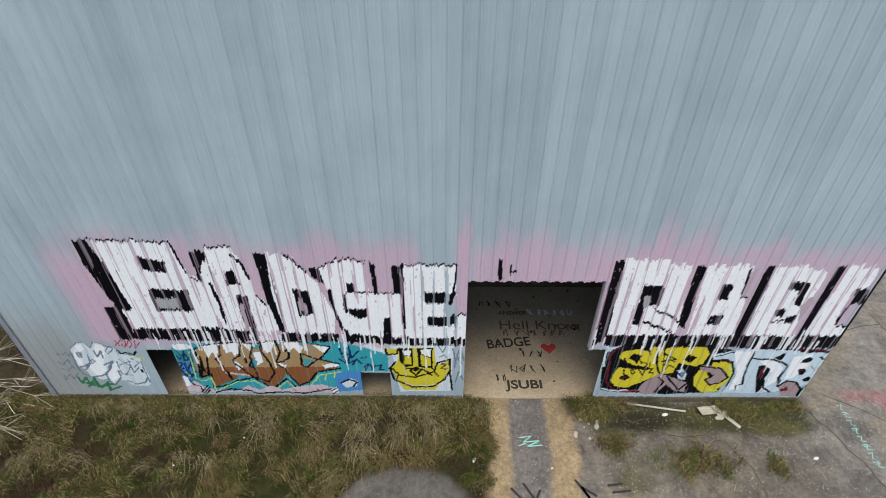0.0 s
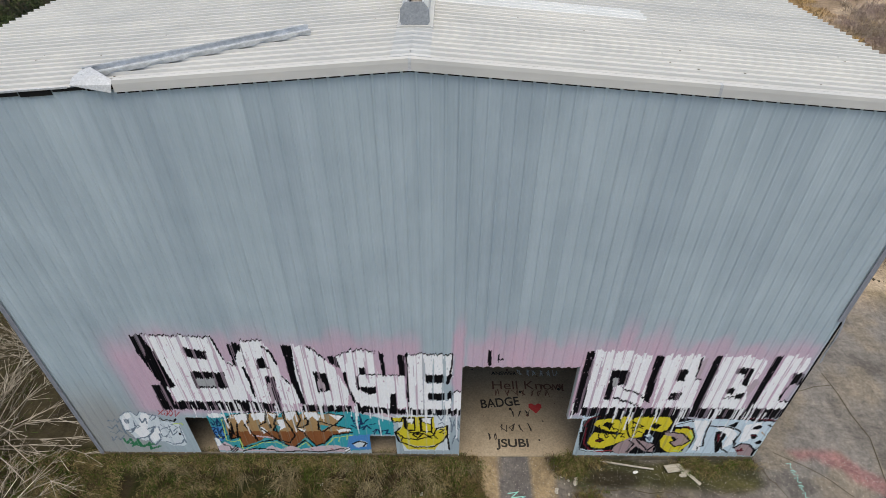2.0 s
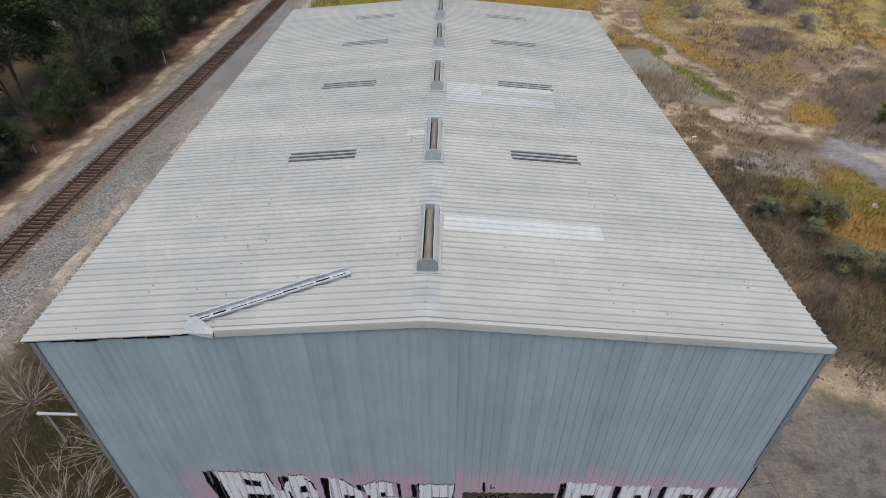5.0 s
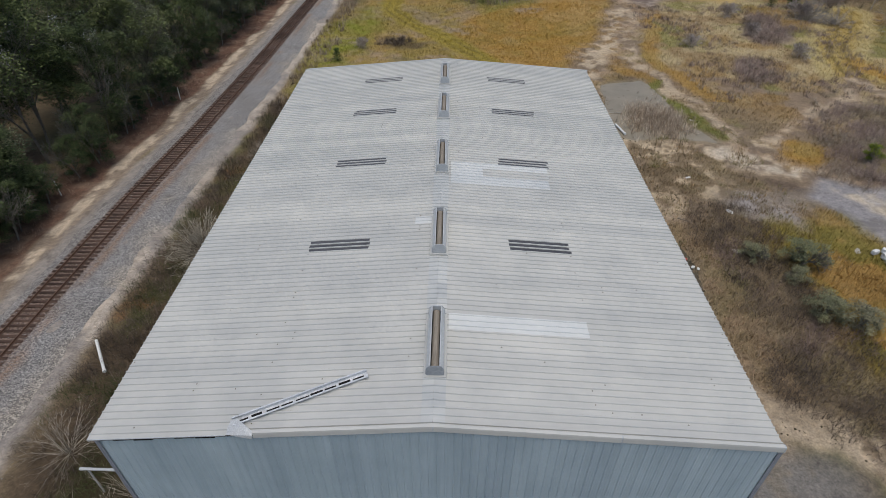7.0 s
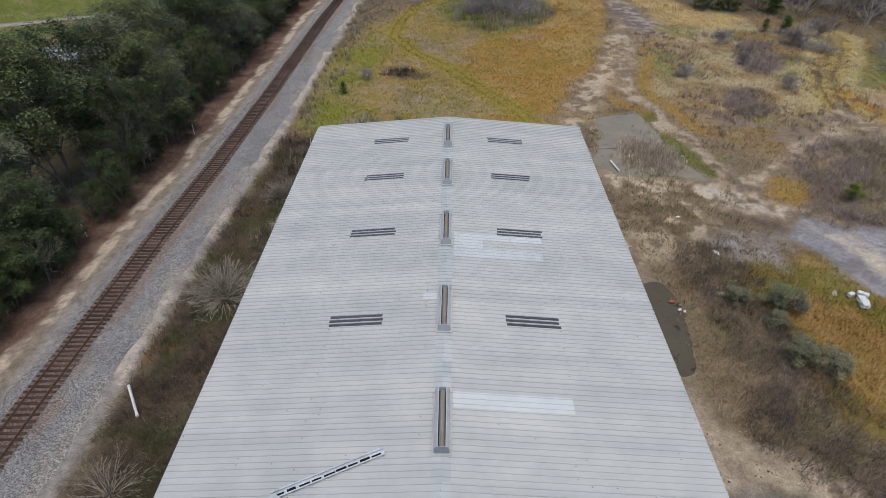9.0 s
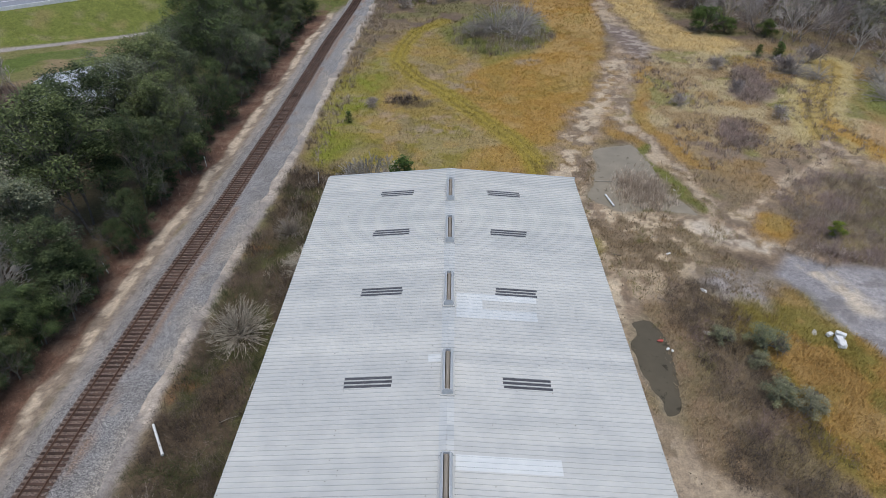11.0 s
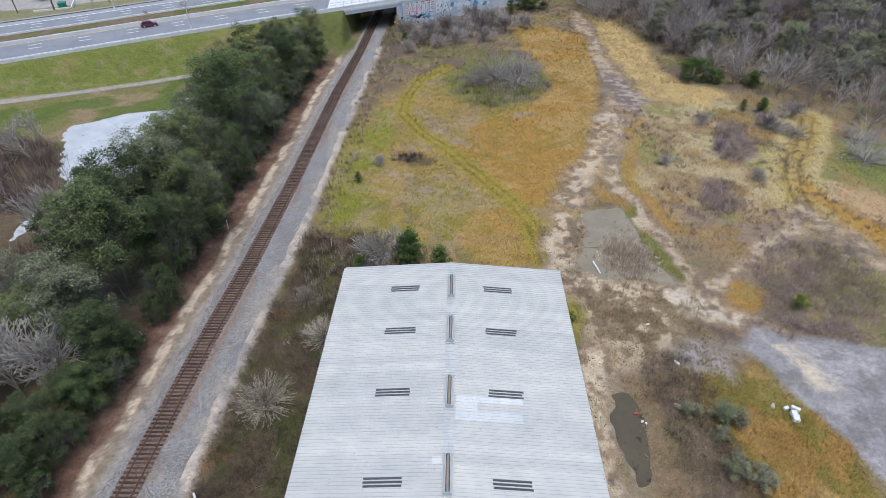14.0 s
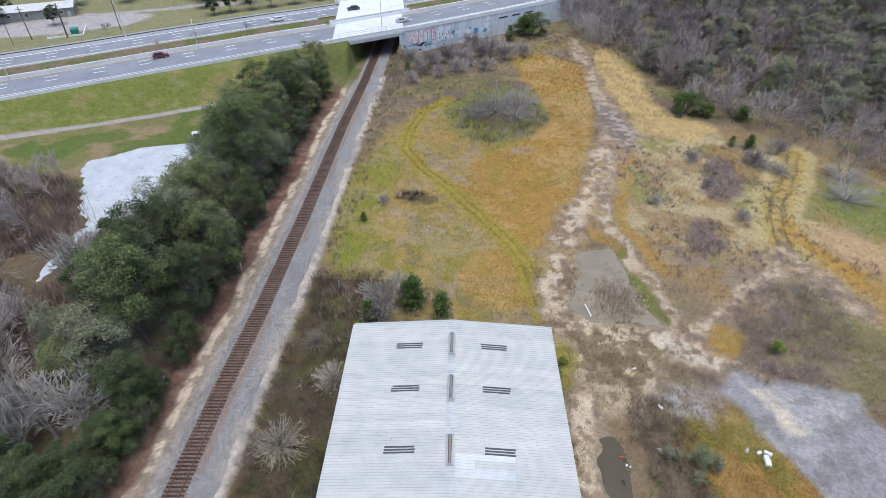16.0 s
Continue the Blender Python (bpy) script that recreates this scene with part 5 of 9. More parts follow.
    ("black", 0.051, [(7.14, 1.98), (7.52, 2.09), (7.11, 2.34)]),
    ("yellow", 0, [(8.31, 1.23), (8.35, 1.56), (8.66, 1.67), (8.68, 1.94), (9.04, 1.99), (9.33, 1.84), (9.49, 1.35), (9.40, 1.01), (9.14, 0.49), (8.74, 0.49), (8.42, 0.83)]),
    ("lime", 0.051, [(9.19, 1.83), (9.40, 1.51), (9.39, 1.12)]),
    ("lime", 0.054, [(8.96, 0.61), (9.26, 0.55)]),
    ("black", 0, [(8.63, 1.45), (8.76, 1.67), (8.90, 1.34), (8.76, 1.23)]),
    ("mauve", 0, [(8.32, 1.78), (8.54, 1.83), (9.00, 1.67), (9.18, 1.57), (9.36, 1.24), (9.22, 1.01), (8.92, 0.84), (8.69, 1.12), (8.88, 1.29), (8.76, 1.45), (8.42, 1.56)]),
    ("black", 0.051, [(8.32, 1.78), (9.00, 1.67), (9.36, 1.24), (9.22, 1.01), (8.92, 0.84), (8.69, 1.12), (8.87, 1.34)]),
    ("mauve", 0, [(6.70, 0.59), (6.82, 0.99), (7.18, 1.39), (7.44, 1.33), (8.18, 0.95), (8.20, 0.48), (7.81, 0.60), (7.52, 0.88), (7.44, 0.65), (7.29, 0.39), (6.90, 0.38)]),
    ("black", 0.052, [(7.23, 1.22), (7.42, 1.00), (7.34, 0.77), (7.27, 0.48)]),
    ("black", 0.052, [(7.46, 1.28), (7.99, 0.60), (8.18, 0.95)]),
    ("ice", 0, [(7.69, 1.55), (7.84, 1.66), (8.05, 1.39), (8.06, 1.11), (7.83, 1.17)]),
    ("navy", 0.052, [(7.71, 1.50), (7.91, 1.28), (7.97, 1.56)]),
    ("steel", 0, [(7.79, 1.45), (7.92, 1.50), (7.96, 1.23)]),
    ("darkred", 0.051, [(8.58, 2.15), (9.04, 2.10), (9.29, 1.94)]),
    ("ice", 0, [(8.57, 2.30), (9.13, 2.51), (9.47, 2.59), (12.05, 2.48), (12.15, 2.17), (12.07, 1.59), (11.93, 1.03), (11.74, 0.63), (10.39, 0.41), (9.40, 0.46), (9.57, 1.24), (9.34, 1.89), (9.10, 2.10), (8.63, 2.09)]),
    ("white", 0, [(9.15, 2.46), (9.65, 2.46), (9.73, 1.57), (9.89, 0.61), (9.60, 0.61), (9.56, 1.46)]),
    ("white", 0, [(9.93, 2.16), (10.63, 2.00), (10.89, 1.69), (10.91, 1.02), (10.63, 0.73), (10.63, 1.47)]),
    ("white", 0, [(10.99, 2.22), (11.53, 2.37), (11.59, 1.74), (11.38, 1.25), (11.14, 1.14)]),
    ("black", 0.051, [(9.24, 1.99), (9.46, 1.46), (9.45, 0.84)]),
    ("black", 0.050, [(9.75, 2.46), (9.75, 2.00), (9.81, 1.35), (9.93, 0.90)]),
    ("black", 0.036, [(9.78, 0.61), (9.74, 0.84), (9.93, 0.90)]),
    ("black", 0.034, [(8.60, 2.20), (8.87, 2.30), (9.15, 2.46)]),
    ("black", 0.051, [(9.79, 2.15), (10.12, 2.10), (10.35, 2.11), (10.79, 1.95), (10.99, 1.79), (10.93, 1.25), (11.03, 0.80)]),
    ("black", 0, [(10.13, 1.79), (10.28, 1.84), (10.54, 1.63), (10.51, 1.13), (10.60, 0.62), (10.49, 0.44), (10.19, 1.35)]),
    ("darkred", 0, [(10.23, 1.63), (10.34, 1.68), (10.41, 1.13), (10.32, 1.24)]),
    ("black", 0.053, [(10.51, 1.13), (10.63, 0.73), (10.93, 0.50)]),
    ("black", 0, [(10.72, 2.47), (10.72, 2.21), (10.64, 2.06), (10.43, 2.16), (10.58, 2.32)]),
    ("black", 0, [(10.84, 1.30), (11.04, 1.14), (11.08, 0.85)]),
    ("black", 0, [(11.32, 2.06), (11.46, 2.22), (11.61, 2.17), (11.53, 1.96), (11.26, 1.96)]),
    ("black", 0, [(11.36, 1.64), (11.54, 1.69), (11.68, 1.53), (11.51, 1.36)]),
    ("darkred", 0.034, [(11.42, 1.58), (11.59, 1.58)]),
    ("black", 0, [(11.67, 1.14), (11.81, 1.31), (11.96, 1.20), (11.82, 1.03)]),
    ("black", 0.050, [(11.12, 2.47), (11.40, 2.42), (11.60, 2.58)]),
    ("black", 0.050, [(11.79, 2.22), (12.03, 2.07), (11.98, 1.64), (12.21, 1.75)]),
    ("black", 0.054, [(11.85, 0.63), (12.01, 0.92), (12.10, 1.53)]),
    ("tan", 0.034, [(11.70, 1.80), (11.90, 1.58)]),
    ("mauve", 0, [(11.07, 0.80), (11.24, 1.08), (11.60, 0.97), (11.82, 0.69), (11.89, 0.27), (11.36, 0.33)]),
    ("black", 0.053, [(11.07, 0.80), (11.24, 1.08), (11.54, 1.03), (11.82, 0.69), (11.86, 0.33)]),
    ("darkred", 0, [(11.17, 0.62), (11.35, 0.80), (11.49, 0.62), (11.30, 0.56)]),
    ("darkred", 0.066, [(9.41, 2.66), (10.76, 2.60), (12.06, 2.48)]),
    ("black", 0.050, [(9.60, 2.61), (10.79, 2.55), (12.04, 2.43)]),
    ("ice", 0, [(5.27, 2.68), (5.73, 2.84), (7.18, 2.97), (7.20, 2.87), (5.84, 2.74), (5.45, 2.43)]),
]
# pink haze: middle, half width and top of each puff
HAZE = [(-8.94, 0.75, 6.9), (-7.84, 1.1, 7.25), (-5.14, 0.55, 7.3), (-4.14, 0.8, 6.9), (-2.64, 0.9, 6.75), (-1.14, 0.9, 6.5), (1.11, 0.16, 7.75),
        (2.11, 0.22, 7.4), (2.91, 0.45, 7.25), (3.66, 0.3, 6.8), (4.66, 0.6, 7.1), (6.06, 0.28, 7.7), (7.01, 0.25, 7.5), (7.76, 0.5, 6.8),
        (10.16, 0.3, 6.6), (11.16, 0.35, 7.0)]

cols_1 = np.array([-0.040, -0.014, 0.014, 0.040, 0.052, 0.078, 0.104, 0.130, 0.156, 0.182, 0.208, 0.234, 0.25])
rise_1 = np.array([0.0, 0.025, 0.025, 0.0, 0.0, 0.0, 0.005, 0.005, 0.0, 0.005, 0.005, 0.0, 0.0])
wall_x = np.concatenate([k * RIB + cols_1 for k in range(-40, 40)])
wall_rise = np.tile(rise_1, 80)
flank = np.tile(np.array([1, 0.6, 0.6, 1, 0.7, 0, 0, 0, 0, 0, 0, 0, 0.4]), 80)
keep = (wall_x > -WALL + 0.01) & (wall_x < WALL - 0.01)
wall_x, wall_rise, flank = wall_x[keep], wall_rise[keep], flank[keep]
wall_v = np.concatenate([np.arange(0.24, 7.0, 0.032), np.arange(7.0, 8.4, 0.1), np.linspace(8.4, 13.2, 9)])
WX, WZ = np.meshgrid(wall_x, wall_v)


def inside(px, pz, pts):
    hit = np.zeros(px.shape, bool)
    for (ax, az), (bx, bz) in zip(pts, pts[1:] + pts[:1]):
        if az != bz:
            hit ^= ((az > pz) != (bz > pz)) & (px < (bx - ax) * (pz - az) / (bz - az) + ax)
    return hit


tint = np.zeros(WX.shape + (4,))


def lay_paint(colour, mask, cover):
    k = (mask * cover)[..., None]
    a0 = tint[..., 3:]
    tint[..., :3] = np.where(k > 0, (tint[..., :3] * a0 * (1 - k) + np.array(PAINT.get(colour, colour)) * k) / np.maximum(a0 * (1 - k) + k, 1e-4), tint[..., :3])
    tint[..., 3:] = a0 * (1 - k) + k


haze = np.zeros(WX.shape)
for cx, half, top in HAZE:
    n = fbm(WX, WZ, 0.9, 4, 71)
    haze = np.maximum(haze, (1 - smooth(np.abs(WX - cx + 0.3 * (n - 0.5)), half * 0.45, half * 1.5)) * (1 - smooth(WZ, top - 1.5, top + 0.1)))
haze = np.maximum(haze, (1 - smooth(WZ + 1.3 * (fbm(WX, WZ * 0.4, 0.9, 3, 75) - 0.5), 6.1, 7.0)) * smooth(WX, -8.6, -8.0) * (1 - smooth(WX, -0.3, 0.1)) * 0.9)
haze = np.maximum(haze, (1 - smooth(WZ + 1.6 * (fbm(WX, WZ * 0.4, 0.7, 3, 76) - 0.5), 6.0, 6.8)) * smooth(WX, 1.2, 1.4) * (1 - smooth(WX, 11.6, 12.2)) * 0.85)
haze = np.maximum(haze, (1 - smooth(np.hypot((WX + 8.9) / 0.8, (WZ - 4.6) / 1.8), 0.5, 1.1)) * 0.8)
lay_paint((0.66, 0.42, 0.53), np.ones(WX.shape), haze * smooth(WZ, 2.4, 3.0) * 0.78)
streak = vnoise(WX * 37.0, WZ * 0.8, 5)
fleck = fbm(WX * 1.0, WZ * 0.35, 0.06, 3, 9)
column = np.floor(WX / (RIB / 3) + 0.4)
drop = (vnoise(column * 1.0, column * 0 + 0.0, 13) - 0.5)
for colour, width, pts in PIECES:
    jz, jx = WZ + 0.025 * (fleck - 0.5), WX + 0.025 * (fbm(WX, WZ, 0.12, 2, 19) - 0.5)
    m = inside(jx, jz, pts) if not width else line_dist(jx, jz, pts) < width * (0.66 if colour == "black" else 0.58)
    lay_paint(colour, m, 1.0 - 0.35 * flank * (streak > 0.62))
for colour, width, pts in LETTERS:
    jz = WZ + 0.17 * drop * (0.4 if colour == "black" else 1) + 0.11 * (vnoise(WX * 31.0, WZ * 0.3, 15) - 0.5)
    jx = WX + 0.05 * (fbm(WX, WZ * 0.3, 0.15, 2, 17) - 0.5)
    m = inside(jx, jz, pts) if not width else line_dist(jx, jz, pts) < width * (0.35 + 0.6 * fbm(WX, WZ, 0.2, 2, 23))
    miss = np.where(flank > 0, (streak + 0.12 * (fleck - 0.5) > 0.68 - 0.20 * flank), (fleck > 0.80))
    lay_paint(colour, m, np.where(miss, 0.12 if colour == "white" else 0.6, 1.0))
# white runs over the black feet of the letters, and pale drips over the pieces below
rs = np.random.RandomState(4)
for k in range(130):
    cx = rs.uniform(-8.0, 11.6)
    if 1.1 < cx < 4.9:
        continue
    z1 = rs.uniform(2.9, 3.5)
    z0 = z1 - rs.uniform(0.3, 0.9) * (2.2 if rs.rand() > 0.8 else 1)
    w = rs.uniform(0.012, 0.035)
    lay_paint("white", (np.abs(WX - cx - 0.01 * np.sin(WZ * 5)) < w) & (WZ > z0) & (WZ < z1), 0.8)
# brown rain-splashed grime on the end bay
lay_paint((0.33, 0.32, 0.30), np.ones(WX.shape), 0.75 * (1 - smooth(WX + 2.0 * (fbm(WX, WZ * 0.35, 1.0, 4, 85) - 0.5), -11.2, -9.0)) * (1 - smooth(WZ, 2.2, 5.0)) * (tint[..., 3] < 0.5))
# openings cut through the sheets: the doorway and two torn-out panels at the foot
cut = (WX > 1.17) & (WX < np.where(WZ > 2.52, 4.83, 5.33)) & (WZ < 5.22 + 0.02 * np.sin(WX * 20))
cut |= (WX > -8.26) & (WX < np.where(WZ > 1.2, -7.49, -7.59)) & (WZ < 2.42)
cut |= (WX > -2.01) & (WX < -1.11) & (WZ < 1.42)
panels_front = []
edges = np.arange(-WALL, WALL + 0.9144, 0.9144)
for a, b in zip(edges[:-1], edges[1:]):
    c = np.where((wall_x >= a - 0.001) & (wall_x < b + 0.05))[0]
    if len(c) < 3:
        continue
    X, Z = WX[:, c], WZ[:, c].copy()
    top = gable(X[0]) - 0.02
    X = np.vstack([X, X[:1]])
    Z = np.vstack([Z, top[None]])
    proud = 0.004 * (len(panels_front) % 2)
    dent = 0.05 * (fbm(X, Z, 2.5, 3, 91) - 0.5) * (1 - smooth(Z, 1.5, 4.0))
    Y = -np.repeat(wall_rise[c][None], len(X), 0) - proud + dent * 0.6
    T = np.concatenate([tint[:, c], np.zeros((1, len(c), 4))]).reshape(-1, 4)
    gone = cut[:, c]
    gone = np.vstack([gone, gone[-1:] & False])
    i = np.arange(X.size).reshape(X.shape)
    q = np.stack([i[:-1, :-1], i[:-1, 1:], i[1:, 1:], i[1:, :-1]], -1)
    q = q[~(gone[:-1, :-1] & gone[:-1, 1:] & gone[1:, 1:] | gone[:-1, :-1] & gone[1:, :-1])].reshape(-1, 4)
    panels_front.append(child("wall_panel", mesh_from("wall_panel", np.stack([X, Y, Z], -1).reshape(-1, 3), q, wall_mat, T), warehouse, label="ribbed grey wall sheet with sprayed paint"))

# plain ribbed side and back walls
prof = [(k * RIB + dx, dz) for k in range(int(LONG / RIB)) for dx, dz in ((0, 0.034), (0.032, 0.034), (0.052, 0.0), (0.285, 0.0))]
for name, side in (("side_wall", -1), ("side_wall", 1)):
    p = np.array(prof + [(LONG - 0.06, 0)])
    n = len(p)
    v = np.concatenate([np.stack([np.full(n, side * WALL) + side * (p[:, 1] - 0.034), p[:, 0] + 0.02, np.full(n, z)], -1) for z in (0.1, EAVE - 0.02)])
    i = np.arange(n - 1)
    child(name, mesh_from(name, v, np.stack([i, i + 1, i + 1 + n, i + n], -1), wall_mat, np.zeros((2 * n, 4))), warehouse)
p = np.array([q for q in prof if q[0] < 2 * WALL - 0.3] + [(2 * WALL - 0.1, 0)])
n = len(p)
v = np.concatenate([np.stack([p[:, 0] - WALL + 0.05, LONG + p[:, 1] - 0.04, z], -1) for z in (np.full(n, 0.1), gable(p[:, 0] - WALL) - 0.02)])
i = np.arange(n - 1)
child("back_wall", mesh_from("back_wall", v, np.stack([i, i + 1, i + 1 + n, i + n], -1), wall_mat, np.zeros((2 * n, 4))), warehouse)
# corner flashings: a folded front flange and a chamfer; one is torn off below head height of the paint
for sx, z0 in ((-1, 0.1), (1, 7.35)):
    fold = [(-0.17, -0.040), (-0.17, -0.052), (-0.02, -0.058), (0.075, 0.05), (0.075, 0.2), (0.06, 0.2), (0.06, 0.06), (-0.03, -0.045)]
    bm = bmesh.new()
    lo, hi = ([bm.verts.new((sx * (WALL + x), y, z)) for x, y in fold] for z in (z0, EAVE - 0.06))
    for k in range(len(fold)):
        j = (k + 1) % len(fold)
        bm.faces.new((lo[k], lo[j], hi[j], hi[k]))
    bm.faces.new(lo[::-1])
    bm.faces.new(hi)
    bmesh.ops.recalc_face_normals(bm, faces=bm.faces[:])
    part("corner_trim", bm, corner_mat, warehouse, "purple-grey corner flashing with shade put into its colour")
# the torn foot of the flashing, bent out from the bare sheet edge
bm = bmesh.new()
rows = []
for k in range(6):
    z, out = 7.36 - 0.36 * k, 0.05 * math.sin(k * 1.1) + 0.035 * k
    rows.append([bm.verts.new((WALL + x + out * 0.5, y - out * 0.35, z)) for x, y in ((-0.02, -0.035), (0.09, 0.03), (0.10, 0.13 - 0.012 * k))])
for lo, hi in zip(rows[:-1], rows[1:]):
    for k in range(2):
        bm.faces.new((lo[k], lo[k + 1], hi[k + 1], hi[k]))
torn = part("torn_flashing", bm, corner_mat, warehouse, "torn bent strip of corner flashing")
torn.modifiers.new("thickness", "SOLIDIFY").thickness = 0.006
# black box painting the shade in the open sheet edge
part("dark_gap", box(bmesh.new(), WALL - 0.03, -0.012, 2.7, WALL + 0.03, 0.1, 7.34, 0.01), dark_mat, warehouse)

# the slab, its kerb and the steel frame inside
bm = box(bmesh.new(), -HALF + 0.06, 0.06, -0.2, HALF - 0.06, LONG - 0.1, 0.05)
floor = tagged(part("floor", bm, concrete, None), "dusty stained concrete floor slab inside the warehouse", "floor", kind="structure")
for a, b in ((-WALL, 1.15), (5.33, WALL)):
    part("kerb", box(bmesh.new(), a, -0.03, -0.1, b, 0.055, 0.25, 0.02), kerb_mat, warehouse)
for sx, z0 in ((1.13, 0.05), (4.89, 2.45)):
    part("door_jamb", box(bmesh.new(), sx - 0.06, 0.01, z0, sx + 0.06, 0.2, 5.3, 0.01), trim_mat, warehouse)
part("door_header", box(bmesh.new(), 1.07, 0.01, 5.22, 4.97, 0.2, 5.42, 0.01), trim_mat, warehouse)
for y in (0.35, 9.3, 18.2, 27.0, LONG - 0.4):
    for sx in (-1, 1):
        part("column", box(bmesh.new(), sx * (HALF - 0.45) - 0.12, y - 0.15, 0.05, sx * (HALF - 0.45) + 0.12, y + 0.15, EAVE - 0.4), frame_steel, warehouse)
        bm = bmesh.new()
        tube(bm, (sx * (HALF - 0.4), y, EAVE - 0.45), (0, y, RIDGE - 0.45), 0.2, 0.2, 4)
        part("rafter", bm, frame_steel, warehouse)
for z in (2.55, 5.5, 8.2, 11.0):
    for a, b in ((-HALF + 0.2, 1.07), (4.97, HALF - 0.2)) if z < 5.4 else ((-HALF + 0.2, HALF - 0.2),):
        part("girt", box(bmesh.new(), a, 0.05, z, b, 0.22, z + 0.2), frame_steel, warehouse)

# assumed dark partition closing the bay behind the doorway, with a star sprayed on it
inner_wall = tagged(part("inner_wall", box(bmesh.new(), -0.6, 5.3, 0.05, 7.6, 5.45, 6.2, 0.02), surf("dark_board", (0.035, 0.028, 0.022), (0.075, 0.06, 0.045), 0.8, 9, 0.9), None), "dark partition board inside the warehouse", "wall", kind="structure")
star_mat = surf("sprayed_green", (0.05, 0.42, 0.10), (0.08, 0.55, 0.16), 5, 20, 0.7, 0, 0)
bm = bmesh.new()
for k in range(3):
    a = radians(20 + 60 * k)
    box(bm, -0.42, -0.004 - 0.002 * k, -0.025, 0.42, 0.0, 0.025, 0.0, Matrix.Rotation(a, 4, "Y"))
part("sprayed_star", bm, star_mat, inner_wall, "green sprayed star", pose(4.05, 5.295, 0.75))

# roof sheets: ribs run down the slope; one sheet is built, the rest share its mesh
LEN = HALF / math.cos(SLOPE) + 0.03
sheet = []
for k in range(3):
    sheet += [(k * RIB, 0.0), (k * RIB + 0.192, 0.0), (k * RIB + 0.208, 0.056), (k * RIB + 0.248, 0.056), (k * RIB + 0.282, 0.0)]
sheet.append((3 * RIB, 0.002))


def sheet_mesh(name, ribs, x0, x1, mat, lift=0.0):
    p = np.array(ribs)
    n = len(p)
    xs = np.linspace(x0, x1, 8)
    v = np.concatenate([np.stack([np.full(n, x), p[:, 0], p[:, 1] + lift], -1) for x in xs])
    q = []
    for s in range(len(xs) - 1):
        i = np.arange(n - 1) + s * n
        q.append(np.stack([i, i + n, i + n + 1, i + 1], -1))
    return mesh_from(name, v, np.concatenate(q), mat)


def on_slope(side, x, y):
    """A pose on the roof: its x runs down the slope from the ridge."""
    m = Matrix.Translation((RIDGE_X, 0, RIDGE)) @ Matrix.Rotation(0 if side > 0 else math.pi, 4, "Z") @ Matrix.Rotation(SLOPE, 4, "Y")
    return m @ Matrix.Translation((x, y if side > 0 else -y, 0))


roof = child("roof", None, warehouse)
right_sheet = sheet_mesh("roof_sheet", sheet, 0.0, LEN, roof_mat)
left_sheet = sheet_mesh("roof_sheet", [(-a, h) for a, h in sheet][::-1], 0.0, LEN, roof_mat)
y = -0.06
k = 0
while y < LONG - 0.3:
    for side, me in ((1, right_sheet), (-1, left_sheet)):
        m = on_slope(side, 0, y)
        m.translation.z += 0.003 * (k % 2)
        child("roof_sheet", me, roof, m)
    y += 3 * RIB
    k += 1
# one last single rib at the far gable
for side in (1, -1):
    rib = sheet[:5] + [(RIB, 0.002)]
    child("roof_sheet", sheet_mesh("roof_sheet", rib if side > 0 else [(-a, h) for a, h in rib][::-1], 0.0, LEN, roof_mat), roof, on_slope(side, 0, y))
# new sheets laid over old ones
for side, x0, x1, sy, ribs, lift in ((1, 0.5, 6.25, 4.5, 3, 0.008), (1, 0.55, 6.2, 15.75, 3, 0.006), (1, 0.55, 2.4, 16.67, 3, 0.009), (1, 0.55, 6.3, 17.58, 2, 0.006), (-1, 0.4, 1.25, 11.73, 2, 0.008)):
    s = sheet[:5 * ribs] + [(ribs * RIB, 0.002)]
    s = s if side > 0 else [(-a, h) for a, h in s][::-1]
    j = round((sy + 0.06) / RIB) * RIB - 0.06
    child("new_sheet", sheet_mesh("new_sheet", s, x0, x1, patch_mat, lift), roof, on_slope(side, 0, j), "brighter replacement roof sheet")
# smoked skylight strips between the ribs
for sy in (10.13, 18.2, 25.42, 31.5):
    for side in (1, -1):
        j = round((sy + 0.06) / RIB) * RIB - 0.06
        sky_light = child("skylight", None, roof, on_slope(side, 3.42, j), "row of smoked translucent strips between roof ribs")
        for r in range(3):
            y0 = r * RIB + (0.0 if side > 0 else -RIB)
            ya, yb = (y0 + 0.01, y0 + 0.21) if side > 0 else (-r * RIB - 0.21, -r * RIB - 0.01)
            bm = box(bmesh.new(), random.uniform(-0.06, 0.04), ya, 0.004, 3.0 + random.uniform(-0.1, 0.06), yb, 0.014)
            part("pane", bm, pane_mat, sky_light)
# ridge cap: short ribbed lengths lapped over the sheets on both slopes
cap_mat = cladding("ridge_cap_sheet", (0.455, 0.468, 0.468), (0.53, 0.54, 0.535), "x", 0.4)
cap_right = sheet_mesh("ridge_cap", sheet, 0.0, 0.42, cap_mat, 0.010)
cap_left = sheet_mesh("ridge_cap", [(-a, h) for a, h in sheet][::-1], 0.0, 0.42, cap_mat, 0.010)
y, k = -0.06, 0
while y < LONG - 0.3:
    for side, me in ((1, cap_right), (-1, cap_left)):
        m = on_slope(side, 0, y)
        m.translation.z += 0.003 * (k % 2)
        child("ridge_cap", me, roof, m)
    y += 3 * RIB
    k += 1
# ridge vents: a throat with flared cheeks and a rust-stained damper showing in the slot
vent_body = [(-0.23, 0.0), (-0.32, 0.14), (-0.31, 0.40), (-0.20, 0.54), (-0.165, 0.54), (-0.165, 0.36), (-0.23, 0.18), (-0.17, 0.0)]
